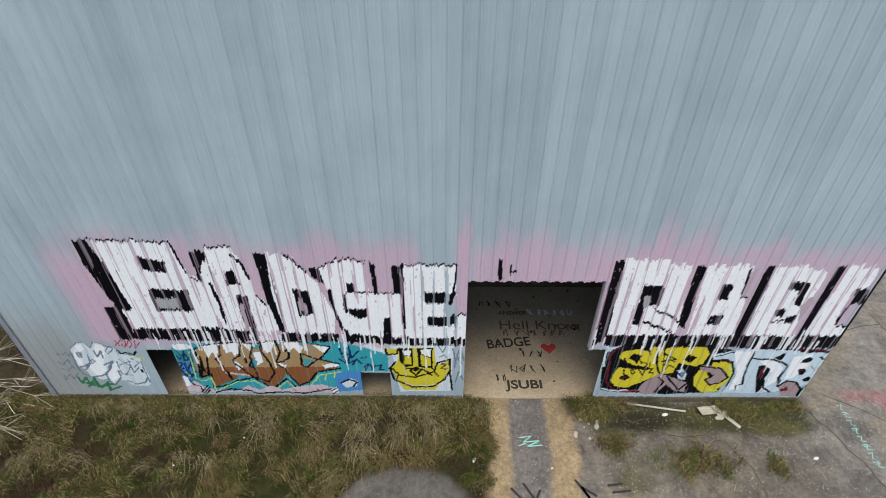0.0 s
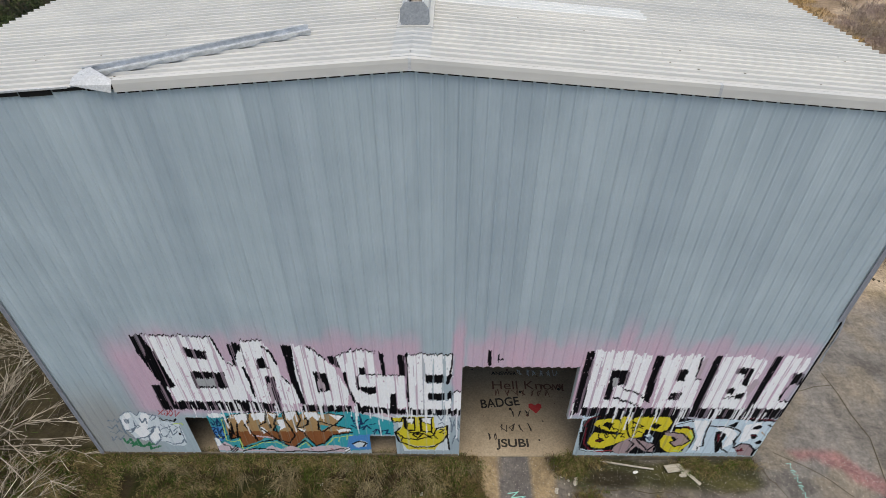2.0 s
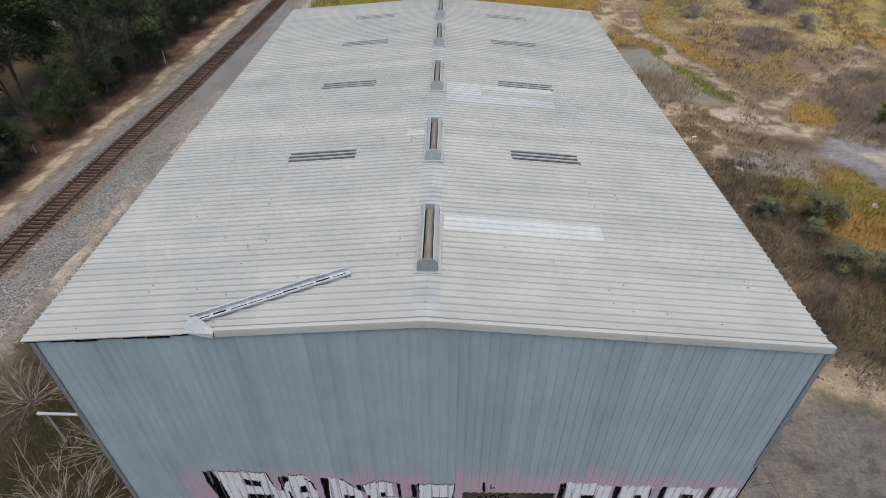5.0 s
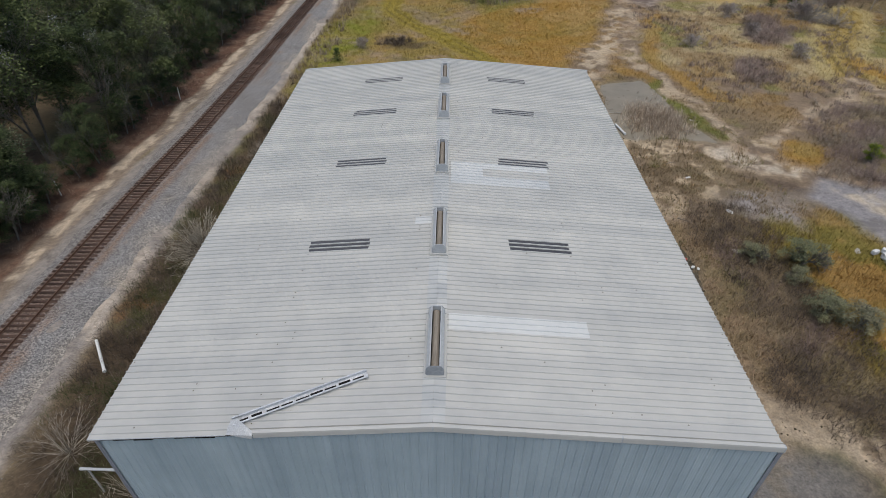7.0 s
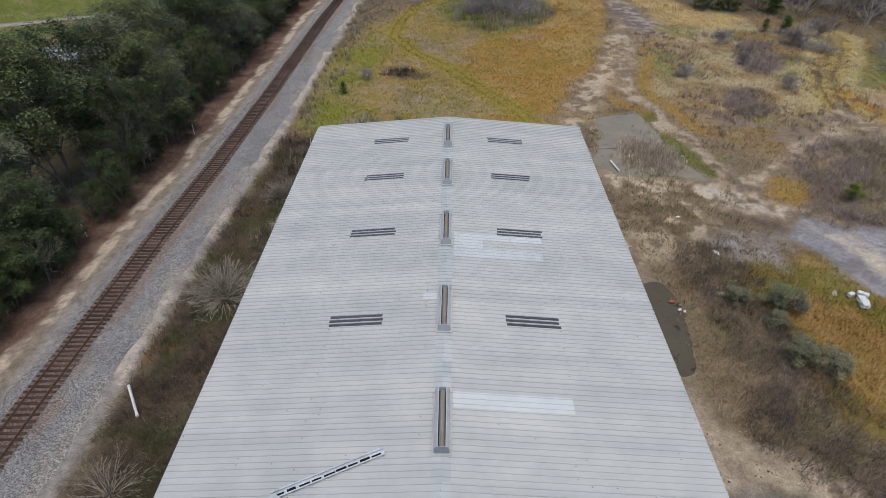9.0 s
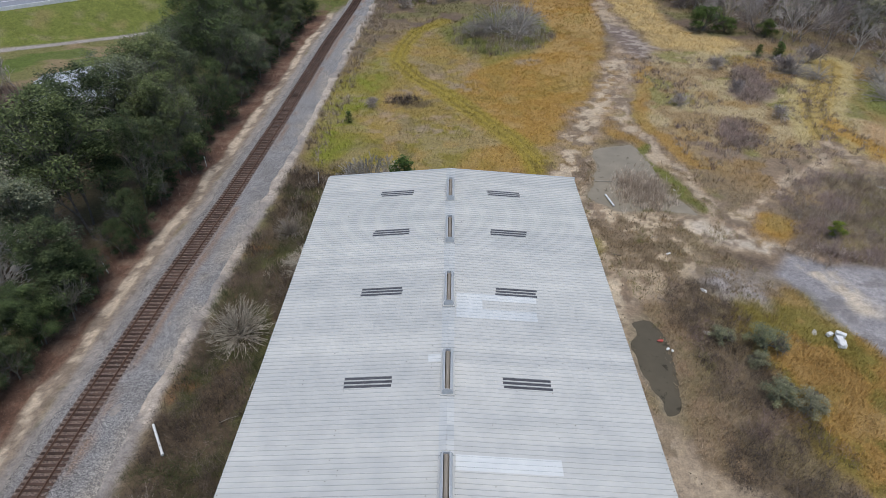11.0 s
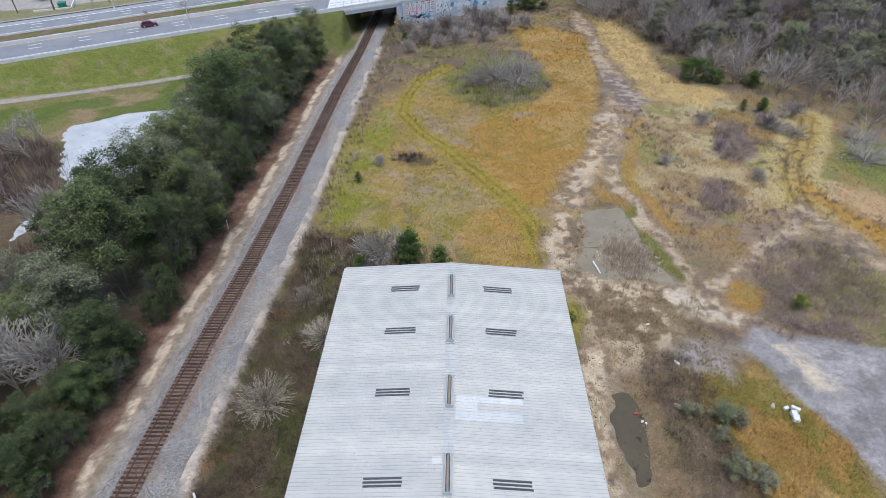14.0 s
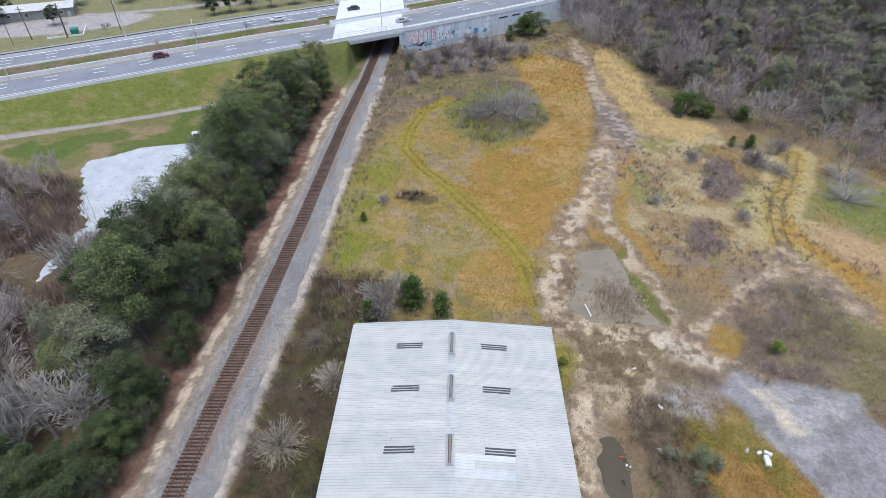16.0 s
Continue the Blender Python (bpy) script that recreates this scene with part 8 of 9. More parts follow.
spots[4] += [(-41.6, 32.0, 0.85), (-41.4, 25.8, 0.62), (-48.0, 16.0, 0.8), (-53.5, 21.5, 0.8)]
spots[1] += [(-42.5, 149.5, 0.95), (-47.5, 146.5, 0.8)]
spots[2] += [(-51.5, 142, 0.8), (-44.5, 144.5, 0.85)]
for p, s in zip(protos, spots):
    place(p, s)
# pale bare trees among them, and the leafless trees past the pond
pale = [bare_tree(41, 9.0, pale_bark, "pale leafless tree among the evergreens", group="bare trees by the railway", thick=0.2, twig=0.03), bare_tree(42, 8.0, pale_bark, "pale leafless tree among the evergreens", group="bare trees by the railway", multi=3, thick=0.16, twig=0.03)]
place(pale[0], [(-50.0, 27.5, 1.25), (-45.0, 28.2, 1.1), (-55.5, 26, 1.25), (-67, 46, 1.0), (-57, 66, 1.15), (-62, 30, 1.3)])
place(pale[1], [(-62, 55, 1.2), (-57, 29.5, 1.3), (-64, 36, 1.4), (-48.8, 31, 1.15), (-52.5, 25.0, 1.1)])
brown = [bare_tree(43, 7.5, brown_bark, "leafless brown tree beside the pale pond", group="bare trees by the pond", multi=2, thick=0.1)]
place(brown[0], [(-64, 48, 1.0), (-69, 43, 1.1), (-66, 41, 0.9), (-71, 49, 1.1), (-84, 84, 1.1), (-90, 78, 1.0), (-80, 72, 1.2), (-88, 66, 1.1), (-96, 88, 0.9), (-78, 58, 1.1), (-94, 70, 1.1), (-86, 92, 0.9), (-100, 80, 1.0)])
# bushes by the warehouse
pale_bush = radial_bush(55, 3.3, 210, tan_bark, "round pale leafless bush between railway and warehouse", "bushes by the warehouse", 0.2, 0.016)
place(pale_bush, [(-21.6, 27.5, 1.0), (-16.8, 38.0, 0.85), (-20.8, 45.0, 0.6)])
arch_bush = radial_bush(51, 4.2, 58, tan_bark, "sprawling pale leafless bush with arching boughs", "bushes by the warehouse", 0.9, 0.011, 5)
place(arch_bush, [(-16.6, 0.4, 1.0), (-14.6, -2.2, 0.7), (-23.0, 7.8, 0.7), (-17.0, 4.8, 0.65)])
field_bush = bare_tree(52, 4.0, brown_bark, "grey leafless bush in the dry field", "bare_bush", 0.7, 3, (4, 4, 4, 3), 0.04, 9, "bushes in the field", 0.2, 0.022)
place(field_bush, [(55.0, 104, 0.7), (41.2, 85, 0.6), (54.6, 91.9, 0.6), (57.2, 80, 0.6), (68.5, 103, 0.9), (-8, 165, 1.4), (-3, 170, 1.5), (2, 168, 1.4), (7, 174, 1.5), (-12, 160, 1.2), (12, 178, 1.6), (0, 160, 1.2), (16, 172, 1.3), (-15, 168, 1.3), (5, 184, 1.4), (76, 108, 1.0), (-15, 84, 0.5), (-12, 50.5, 1.0), (-8, 55, 0.9), (22, 176, 1.2), (64, 152, 1.3), (-6, 156, 1.0), (-14, 152, 0.9), (9, 162, 1.1)])
mound_bush = radial_bush(54, 5.2, 80, pale_bark, "big pale grey leafless bush with spreading boughs", "bushes on the mound", 0.3, 0.028, 4)
place(mound_bush, [(10.5, 130, 1.35), (15.5, 127, 1.15), (5.0, 127, 0.75), (17.5, 135, 1.15), (81.5, 87.5, 1.1), (85, 96, 1.0), (69.8, 101.8, 0.75), (73.5, 99, 0.6), (90, 80, 0.7)])
sapling = bare_tree(53, 6.0, pale_bark, "slender pale leafless tree behind the warehouse", "bare_tree", 0.45, 4, (4, 4, 3, 3), 0.08)
place(sapling, [(-10.2, 52.8, 1.65), (-12.8, 54.5, 1.25), (-7.5, 56.0, 0.9)])
young_pine = pine(61, 3.6, "young green pine behind the warehouse")
place(young_pine, [(-13.5, 50.5, 1.1), (-6.6, 53.5, 1.75), (-2.0, 51.5, 1.35), (-18.1, 77.6, 0.6), (67.0, 111.8, 0.75), (70.6, 110.6, 1.0), (71.8, 111.8, 0.8), (18.6, 193, 1.5), (-16, 160, 0.9)])
green_bush = leafy_tree(35, 2.6, 1.3, leaf_mats["lime"], "small bright green bush in brown weeds", 7, 26, 14, 0.09, None, 0.15)
tagged(green_bush, group="green bushes")
place(green_bush, [(48.0, 45.0, 0.9), (13.4, 41.5, 0.7), (-14.2, 47.0, 1.0), (-13.6, 41.5, 1.0), (-13.8, 36.2, 1.1), (-13.6, 32.5, 0.9), (-14.3, 38.8, 1.2), (14.6, 39.5, 0.7), (16.0, 42.0, 0.6)])
big_bush = leafy_tree(36, 4.2, 3.0, leaf_mats["pine"], "broad green pine bush at the wood's edge", 10, 40, 16, 0.13, None, 0.12)
tagged(big_bush, group="green bushes")
place(big_bush, [(61.8, 130.5, 1.35), (66.4, 129.2, 0.85), (27.5, 199, 1.9), (24.0, 200, 1.5), (75.5, 127.0, 0.9)])
sage_bush = leafy_tree(40, 2.2, 1.7, leaf_mats["sage"], "grey-green bush among brown thicket weeds", 10, 24, 12, 0.08, None, 0.12, "bush")
tagged(sage_bush, category="bush", group="sage bushes")
place(sage_bush, [(31.0, 26.5, 1.15), (29.6, 20.3, 0.95), (31.8, 19.2, 0.9), (27.2, 27.5, 0.7), (29.5, 24.3, 0.6)])
# the leafless wood
wood = [bare_tree(71, 10.0, brown_bark, "grey leafless tree at the edge of the wood", group="trees of the wood", spread=0.7, kids=(4, 4, 3, 3)), bare_tree(72, 9.0, brown_bark, "grey leafless tree at the edge of the wood", group="trees of the wood", multi=3, thick=0.11),
        bare_tree(73, 11.0, pale_bark, "pale leafless tree at the edge of the wood", group="trees of the wood", spread=0.6)]
edge_y = lambda x: np.interp(x, [38, 53, 62, 66, 74, 85, 93, 110, 130], [202, 172, 153, 132, 123, 108, 97, 82, 74])
near_spots, far_spots, green_spots = [[], [], []], [], []
rs3 = np.random.RandomState(6)
for k in range(1500):
    x, y = rs3.uniform(44, 215), rs3.uniform(80, 262)
    d = y - float(edge_y(x))
    u, v = road_uv(np.array([x]), np.array([y]))
    if d < 1.5 or v[0] > -3:
        continue
    r = rs3.rand()
    if r < (0.12 if x < 82 or d < 7 else 0.5):
        green_spots.append((x, y, rs3.uniform(0.8, 1.15)))
    elif d < 22 and sum(len(s) for s in near_spots) < 170:
        near_spots[rs3.randint(0, 3)].append((x, y, rs3.uniform(0.7, 1.1)))
    else:
        far_spots.append((x, y, rs3.uniform(0.75, 1.15)))
for p, s in zip(wood, near_spots):
    place(p, s)
wood_oak = leafy_tree(37, 11.5, 3.8, leaf_mats["sage"], "dull evergreen standing in the leafless wood", 16, 26, 10, 0.19, pale_bark, 0.3, "evergreen")
tagged(wood_oak, group="evergreens of the wood")
place(wood_oak, green_spots[:260])
tv, tq, thin, tips = branch_arrays(np.random.RandomState(74), 10.0, 0.75, 3, (4, 4, 4), 0.16, 0.5, 2, 0.3, 0.035)
V, Q = [], []
for k, (x, y, s) in enumerate(far_spots[:620]):
    a = rs3.uniform(0, 6.283)
    c, sn = math.cos(a), math.sin(a)
    w = tv * s * np.array((1, 1, rs3.uniform(0.85, 1.15)))
    V.append(np.stack([w[:, 0] * c - w[:, 1] * sn + x, w[:, 0] * sn + w[:, 1] * c + y, w[:, 2]], -1))
    Q.append(tq + k * len(tv))
tagged(new("far_wood", mesh_from("far_wood", np.concatenate(V), np.concatenate(Q), brown_bark)), "dense grey leafless wood filling the far distance", "woods", kind="stuff")
brush("wood_floor", "brown undergrowth beneath the leafless wood", 4500, (44, 200, 80, 258), [(0.12, 0.10, 0.085), (0.16, 0.135, 0.115), (0.09, 0.085, 0.055)], 1.6, lambda x, y: y > edge_y(x), per=12, wide=0.04, spread=0.7)

# ---- the road on its bank, the bridge and what lies beyond ----
asphalt = surf("road_asphalt", (0.205, 0.215, 0.24), (0.265, 0.275, 0.30), 0.15, 6, 0.85, 0, 0.1, 0.01)
pale_concrete = surf("pale_concrete", (0.62, 0.63, 0.64), (0.74, 0.75, 0.76), 0.3, 5, 0.85, 0, 0.1, 0.01, None, 0.06)
wall_concrete = surf("wall_concrete", (0.48, 0.52, 0.57), (0.64, 0.68, 0.73), 0.35, 5, 0.9, 0, 0.1, 0.01, (1, 1, 0.3), 0.10)
grey_shoulder = surf("worn_shoulder", (0.27, 0.275, 0.285), (0.36, 0.362, 0.37), 0.2, 6, 0.88, 0, 0.1, 0.01)
line_white = surf("road_paint_white", (0.72, 0.73, 0.74), (0.85, 0.85, 0.85), 2, 12, 0.7)
line_yellow = surf("road_paint_yellow", (0.55, 0.42, 0.10), (0.68, 0.52, 0.14), 2, 12, 0.7)


def strip_mesh(name, u0, u1, v0, v1, lift, mat, step=4.0):
    us = np.linspace(u0, u1, max(2, int((u1 - u0) / step) + 1))
    v = []
    for u in us:
        z = float(road_z(u)) + lift
        v += [road_pt(u, v0, z), road_pt(u, v1, z)]
    i = 2 * np.arange(len(us) - 1)
    return mesh_from(name, v, np.stack([i, i + 2, i + 3, i + 1], -1), mat)


road = tagged(new("road", strip_mesh("road", -260, 180, 2.4, 16.0, 0.0, asphalt)), "grey divided road running along a grassed bank", "road", kind="structure")
for name, u0, u1, v0, v1, lift, mat, label in (("shoulder", -260, 180, 0.0, 1.5, 0.006, pale_concrete, "pale concrete shoulder"), ("shoulder", -260, 180, 1.5, 2.4, 0.004, grey_shoulder, "grey worn shoulder"), ("shoulder", -260, 180, 16.0, 19.0, 0.004, grey_shoulder, "grey worn shoulder"),
                                               ("carriageway", -260, 180, 28.0, 38.3, 0.0, asphalt, ""), ("shoulder", -260, 180, 38.3, 41.5, 0.004, grey_shoulder, "grey worn shoulder"), ("footpath", -260, 180, 42.4, 44.0, 0.02, grey_shoulder, "worn concrete footpath"),
                                               ("edge_line", -260, 180, 3.2, 3.5, 0.01, line_white, ""), ("edge_line", -260, 180, 37.3, 37.8, 0.01, line_white, ""), ("edge_line", -260, 180, 28.4, 28.8, 0.01, line_yellow, "yellow edge line"),
                                               ("edge_line", -260, 180, 15.4, 15.8, 0.01, line_yellow, "yellow edge line")):
    child(name, strip_mesh(name, u0, u1, v0, v1, lift, mat), road, label=label)
for v0 in (9.2, 12.4, 31.3, 34.6):
    for k in range(18):
        u0 = -128 + k * 12.2
        if not (-3 < u0 < 24 if v0 < 20 else 9 < u0 < 38):
            child("lane_dash", strip_mesh("lane_dash", u0, u0 + 3.2, v0, v0 + 0.35, 0.012, line_white, 2), road)
# low kerbs edging the median and the shoulder
for v0 in (-0.35, 19.0, 27.6):
    for a, b in ((-200, -70), (-70, 0), (26, 100)) if v0 < 1 else ((-200, -70), (-70, 5), (34, 100)):
        us = np.linspace(a, b, max(2, int((b - a) / 4)))
        h = 0.75 if v0 < 1 else 0.22
        v = []
        for u in us:
            z = float(road_z(u))
            v += [road_pt(u, v0, z - 0.5), road_pt(u, v0, z + h), road_pt(u, v0 + 0.35, z + h), road_pt(u, v0 + 0.35, z - 0.5)]
        i = 4 * np.arange(len(us) - 1)
        q = np.concatenate([np.stack([i + k, i + 4 + k, i + 4 + (k + 1) % 4, i + (k + 1) % 4], -1) for k in range(4)])
        child("kerb", mesh_from("kerb", v, q, pale_concrete), road)

# the bridge: two decks over the track
bridge = empty("road_bridge", pose(0, 0, 0), "pale concrete road bridge of two decks over the railway", "bridge")


def slab(u0, u1, v0, v1, z0, z1, skew=0.0):
    bm = bmesh.new()
    c = [(u0 + skew * v0, v0), (u1 + skew * v0, v0), (u1 + skew * v1, v1), (u0 + skew * v1, v1)]
    lo = [bm.verts.new(road_pt(u, v, z0)) for u, v in c]
    hi = [bm.verts.new(road_pt(u, v, z1)) for u, v in c]
    bm.faces.new(lo[::-1])
    bm.faces.new(hi)
    for k in range(4):
        bm.faces.new((lo[k], lo[(k + 1) % 4], hi[(k + 1) % 4], hi[k]))
    bmesh.ops.recalc_face_normals(bm, faces=bm.faces[:])
    return bm


for a, b, v0, v1 in ((0.0, 25.5, -0.6, 17.5), (-0.5, 27.0, 19.5, 45.5)):
    part("deck", slab(a, b, v0, v1, 7.55, 8.27, 0.45), pale_concrete, bridge)
    for v in (v0, v1 - 0.35):
        part("parapet", slab(a - 2, b + 2, v - 0.02, v + 0.37, 8.0, 9.15, 0.45), pale_concrete, bridge)
    for k in range(6):
        v = v0 + 0.8 + k * (v1 - v0 - 1.6) / 5
        part("girder", slab(a - 0.5, b + 0.5, v - 0.35, v + 0.35, 6.5, 7.54, 0.45), pale_concrete, bridge)
    for u in (a - 1.6, b + 0.4):
        part("abutment", slab(u, u + 1.2, v0, v1, -0.3, 7.5, 0.45), wall_concrete, bridge)
for k in range(10):
    u = 0.5 + k * 2.7
    p = road_pt(u - 0.4, -0.45, 9.1)
    part("fence_post", tube(bmesh.new(), p, (p[0], p[1], 10.5), 0.05, 0.05, 6), trim_mat, bridge)
for z in (9.8, 10.45):
    part("fence_rail", tube(bmesh.new(), road_pt(-0.2, -0.45, z), road_pt(25.0, -0.45, z), 0.035, 0.035, 6), trim_mat, bridge)

# retaining wall of concrete panels with its paint
retaining = empty("retaining_wall", pose(0, 0, 0), "tall pale concrete retaining wall with faded graffiti beside the bridge", "wall")


def wall_pose(u, lift=0.0):
    a, b = Vector(road_pt(u - 0.5, 0, 0)), Vector(road_pt(u + 0.5, 0, 0))
    ang = math.degrees(math.atan2(b.y - a.y, b.x - a.x))
    p = road_pt(u, -lift, 0)
    return pose(p[0], p[1], p[2], 0, 0, ang)


bm = box(bmesh.new(), -1.48, -0.15, -0.5, 1.48, 0.25, 8.05, 0.03)
panel_mesh = bpy.data.meshes.new("panel")
bm.to_mesh(panel_mesh)
bm.free()
panel_mesh.materials.append(wall_concrete)
for k in range(30):
    child("panel", panel_mesh, retaining, wall_pose(25.2 + 3.0 * k))
bm = box(bmesh.new(), -1.5, -0.35, 8.05, 1.5, 0.4, 9.0, 0.03)
cope_mesh = bpy.data.meshes.new("coping")
bm.to_mesh(cope_mesh)
bm.free()
cope_mesh.materials.append(pale_concrete)
for k in range(30):
    child("coping", cope_mesh, retaining, wall_pose(25.2 + 3.0 * k))


def lettering(text, size, m, mat, parent, depth=0.0, label="", thick=0.0):
    """Flat letters cut from the built-in font."""
    cu = bpy.data.curves.new("lettering", "FONT")
    cu.body, cu.size, cu.extrude, cu.offset = text, size, depth, thick
    cu.align_x = "LEFT"
    tmp = bpy.data.objects.new("lettering", cu)
    scene.collection.objects.link(tmp)
    bpy.context.view_layer.update()
    me = bpy.data.meshes.new_from_object(tmp.evaluated_get(bpy.context.evaluated_depsgraph_get()))
    bpy.data.objects.remove(tmp)
    me.materials.clear()
    me.materials.append(mat)
    ob = new("lettering", me)
    ob.parent = parent
    ob.matrix_basis = m
    return tagged(ob, label) if label else ob


def flat_paint(name, c, rough=0.8):
    return surf(name, tuple(k * 0.85 for k in c), c, 3, 18, rough, 0, 0)


tag_red = flat_paint("paint_red", (0.50, 0.06, 0.09))
tag_white = flat_paint("paint_white", (0.78, 0.80, 0.83))
tag_blue = flat_paint("paint_blue", (0.10, 0.32, 0.55))
tag_pale = flat_paint("paint_pale_blue", (0.66, 0.74, 0.80))
tag_black = flat_paint("paint_black", (0.03, 0.03, 0.035))
tag_teal = flat_paint("paint_teal", (0.10, 0.38, 0.40))
tag_mint = flat_paint("paint_mint", (0.30, 0.68, 0.60))
tag_mauve = flat_paint("paint_mauve", (0.34, 0.18, 0.30))


def on_wall(u, z, lift):
    return wall_pose(u, lift) @ pose(0, 0, z, 90, 0, 0)


bm = bmesh.new()
bm.faces.new([bm.verts.new(p) for p in ((0, 0, 0), (8.6, 0, 0), (8.6, 0, 3.6), (0, 0, 3.6))])
part("paint_field", bm, tag_white, retaining, m=wall_pose(26.0, 0.17) @ pose(0, 0, 3.2))
lettering("SANTE", 4.9, on_wall(26.6, 3.4, 0.19) @ Matrix.Diagonal((0.78, 1, 1, 1)), tag_red, retaining, 0.005, "red outlined block letters", 0.2)
lettering("SANTE", 4.9, on_wall(26.6, 3.4, 0.22) @ Matrix.Diagonal((0.78, 1, 1, 1)), tag_white, retaining, 0.005, "white block letters", 0.02)
rs4 = np.random.RandomState(3)


def paint_blot(u, z, w, h, mt, lift):
    bm = bmesh.new()
    pts = [(w * 0.5 * (1 + math.cos(a) * rs4.uniform(0.65, 1.15)), h * 0.5 * (1 + math.sin(a) * rs4.uniform(0.65, 1.15))) for a in np.linspace(0, 6.283, 11, endpoint=False)]
    bm.faces.new([bm.verts.new((x, 0, z2)) for x, z2 in pts])
    part("paint_field", bm, mt, retaining, m=wall_pose(u, lift) @ pose(0, 0, z))


# a band of small faded pieces along the foot, and pale painted-out patches further along
mats = [tag_pale, tag_teal, tag_mauve, tag_blue, tag_white, tag_black, tag_pale, tag_blue]
for k in range(46):
    paint_blot(rs4.uniform(24.0, 36.5), rs4.uniform(0.0, 2.4), rs4.uniform(0.5, 2.6), rs4.uniform(0.3, 1.1), mats[k % 8], 0.172 + 0.0015 * k)
for k in range(26):
    paint_blot(rs4.uniform(37.5, 61), rs4.uniform(1.5, 5.6), rs4.uniform(0.8, 2.8), rs4.uniform(1.0, 2.8), (tag_pale, tag_white, tag_pale, tag_blue, tag_white, tag_white)[k % 6] if k % 6 != 3 or k % 4 else tag_pale, 0.172 + 0.0015 * k)
lettering("BA", 4.6, on_wall(38.9, 2.2, 0.215), tag_black, retaining, 0.004, "dark letter shadows", 0.0)
lettering("BA", 4.6, on_wall(38.5, 2.4, 0.25), tag_white, retaining, 0.004, "white block letters", 0.14)
for u in (66.0, 72.0, 78.5):
    bm = box(bmesh.new(), 0, -0.02, 0, 4.0, 0.0, 0.5)
    part("writing_bar", bm, tag_black, retaining, m=wall_pose(u, 0.17) @ pose(0, 0, 5.6))

# street lamps along the near shoulder and beyond
lamp_steel = surf("lamp_steel", (0.55, 0.56, 0.58), (0.70, 0.71, 0.72), 2, 10, 0.4, 0.4, 0)
lamp = empty("street_lamp", pose(0, 0, 0), "tall grey steel street lamp on the road shoulder", "street lamp", "lamps along the road")
part("pole", tube(bmesh.new(), (0, 0, -0.2), (0, 0, 10.5), 0.13, 0.08, 8), lamp_steel, lamp)
part("arm", tube(bmesh.new(), (0, 0, 10.4), (0.3, 1.9, 11.3), 0.07, 0.05, 8), lamp_steel, lamp)
part("lamp_head", box(bmesh.new(), 0.1, 1.6, 11.2, 0.5, 2.5, 11.38, 0.05), lamp_steel, lamp)
part("base", tube(bmesh.new(), (0, 0, -0.1), (0, 0, 0.6), 0.25, 0.2, 8), pale_concrete, lamp)
for k, (u, v, turn) in enumerate(((-86.0, 5.0, 30), (-38.6, 2.0, 30), (-56.0, 40.5, 210), (18.0, 1.0, 30))):
    m = pose(*road_pt(u, v, float(road_z(u))), 0, 0, turn)
    if k == 0:
        lamp.matrix_basis = m
    else:
        copy_thing(lamp, m)


# cars
def car(paint, label, u, v, turn, tall=1.5):
    glass = surf("car_glass", (0.02, 0.022, 0.025), (0.035, 0.037, 0.04), 2, 5, 0.12, 0, 0)
    tyre = surf("tyre_rubber", (0.015, 0.015, 0.015), (0.03, 0.03, 0.03), 5, 30, 0.9, 0, 0)
    c = empty("car", pose(*road_pt(u, v, float(road_z(u)) + 0.01), 0, 0, turn), label, "car", "cars on the road")
    side = [(-2.25, 0.35), (2.25, 0.35), (2.3, 0.75), (2.15, 0.95), (1.1, 1.05), (-1.95, 1.1), (-2.28, 0.9)]
    bm = extrude_profile(side, -0.9, 0.9)
    bmesh.ops.bevel(bm, geom=bm.edges[:], offset=0.06, segments=2, affect="EDGES")
    part("body", bm, paint, c)
    top = [(1.1, 1.04), (0.35, tall), (-1.5, tall), (-1.95, 1.08)]
    bm = extrude_profile(top, -0.74, 0.74)
    bmesh.ops.bevel(bm, geom=bm.edges[:], offset=0.08, segments=2, affect="EDGES")
    part("cabin", bm, paint, c)
    for ya, yb in ((-0.76, -0.745), (0.745, 0.76)):
        part("side_window", extrude_profile([(0.85, 1.1), (0.3, tall - 0.1), (-1.4, tall - 0.1), (-1.7, 1.12)], ya, yb), glass, c)
    part("windscreen", extrude_profile([(1.13, 1.07), (0.41, tall - 0.06), (0.39, tall - 0.06), (1.11, 1.05)], -0.66, 0.66), glass, c)
    for x in (-1.4, 1.4):
        for y in (-0.92, 0.72):
            w = child("wheel", None, c, pose(x, y, 0.33))
            part("tyre", tube(bmesh.new(), (0, 0, 0), (0, 0.2, 0), 0.33, 0.33, 14), tyre, w)
            part("rim", tube(bmesh.new(), (0, -0.01, 0), (0, 0.21, 0), 0.2, 0.2, 10), lamp_steel, w)
    for y in (-0.6, 0.6):
        part("headlight", box(bmesh.new(), 2.2, y - 0.18, 0.68, 2.32, y + 0.18, 0.8, 0.02), tag_white, c)
        part("tail_light", box(bmesh.new(), -2.32, y - 0.15, 0.75, -2.2, y + 0.15, 0.92, 0.02), tag_red, c)
    return c


def car_paint(name, c):
    m = surf(name, tuple(k * 0.9 for k in c), c, 1, 6, 0.25, 0, 0)
    m.node_tree.nodes["Principled BSDF"].inputs["Coat Weight"].default_value = 0.6
    return m


car(car_paint("dark_red_paint", (0.16, 0.02, 0.04)), "dark red car driving on the near lanes", -48.5, 12.6, 31, 1.65)
car(car_paint("white_paint", (0.75, 0.76, 0.78)), "white car driving on the far lanes", -8.5, 31.5, 208)
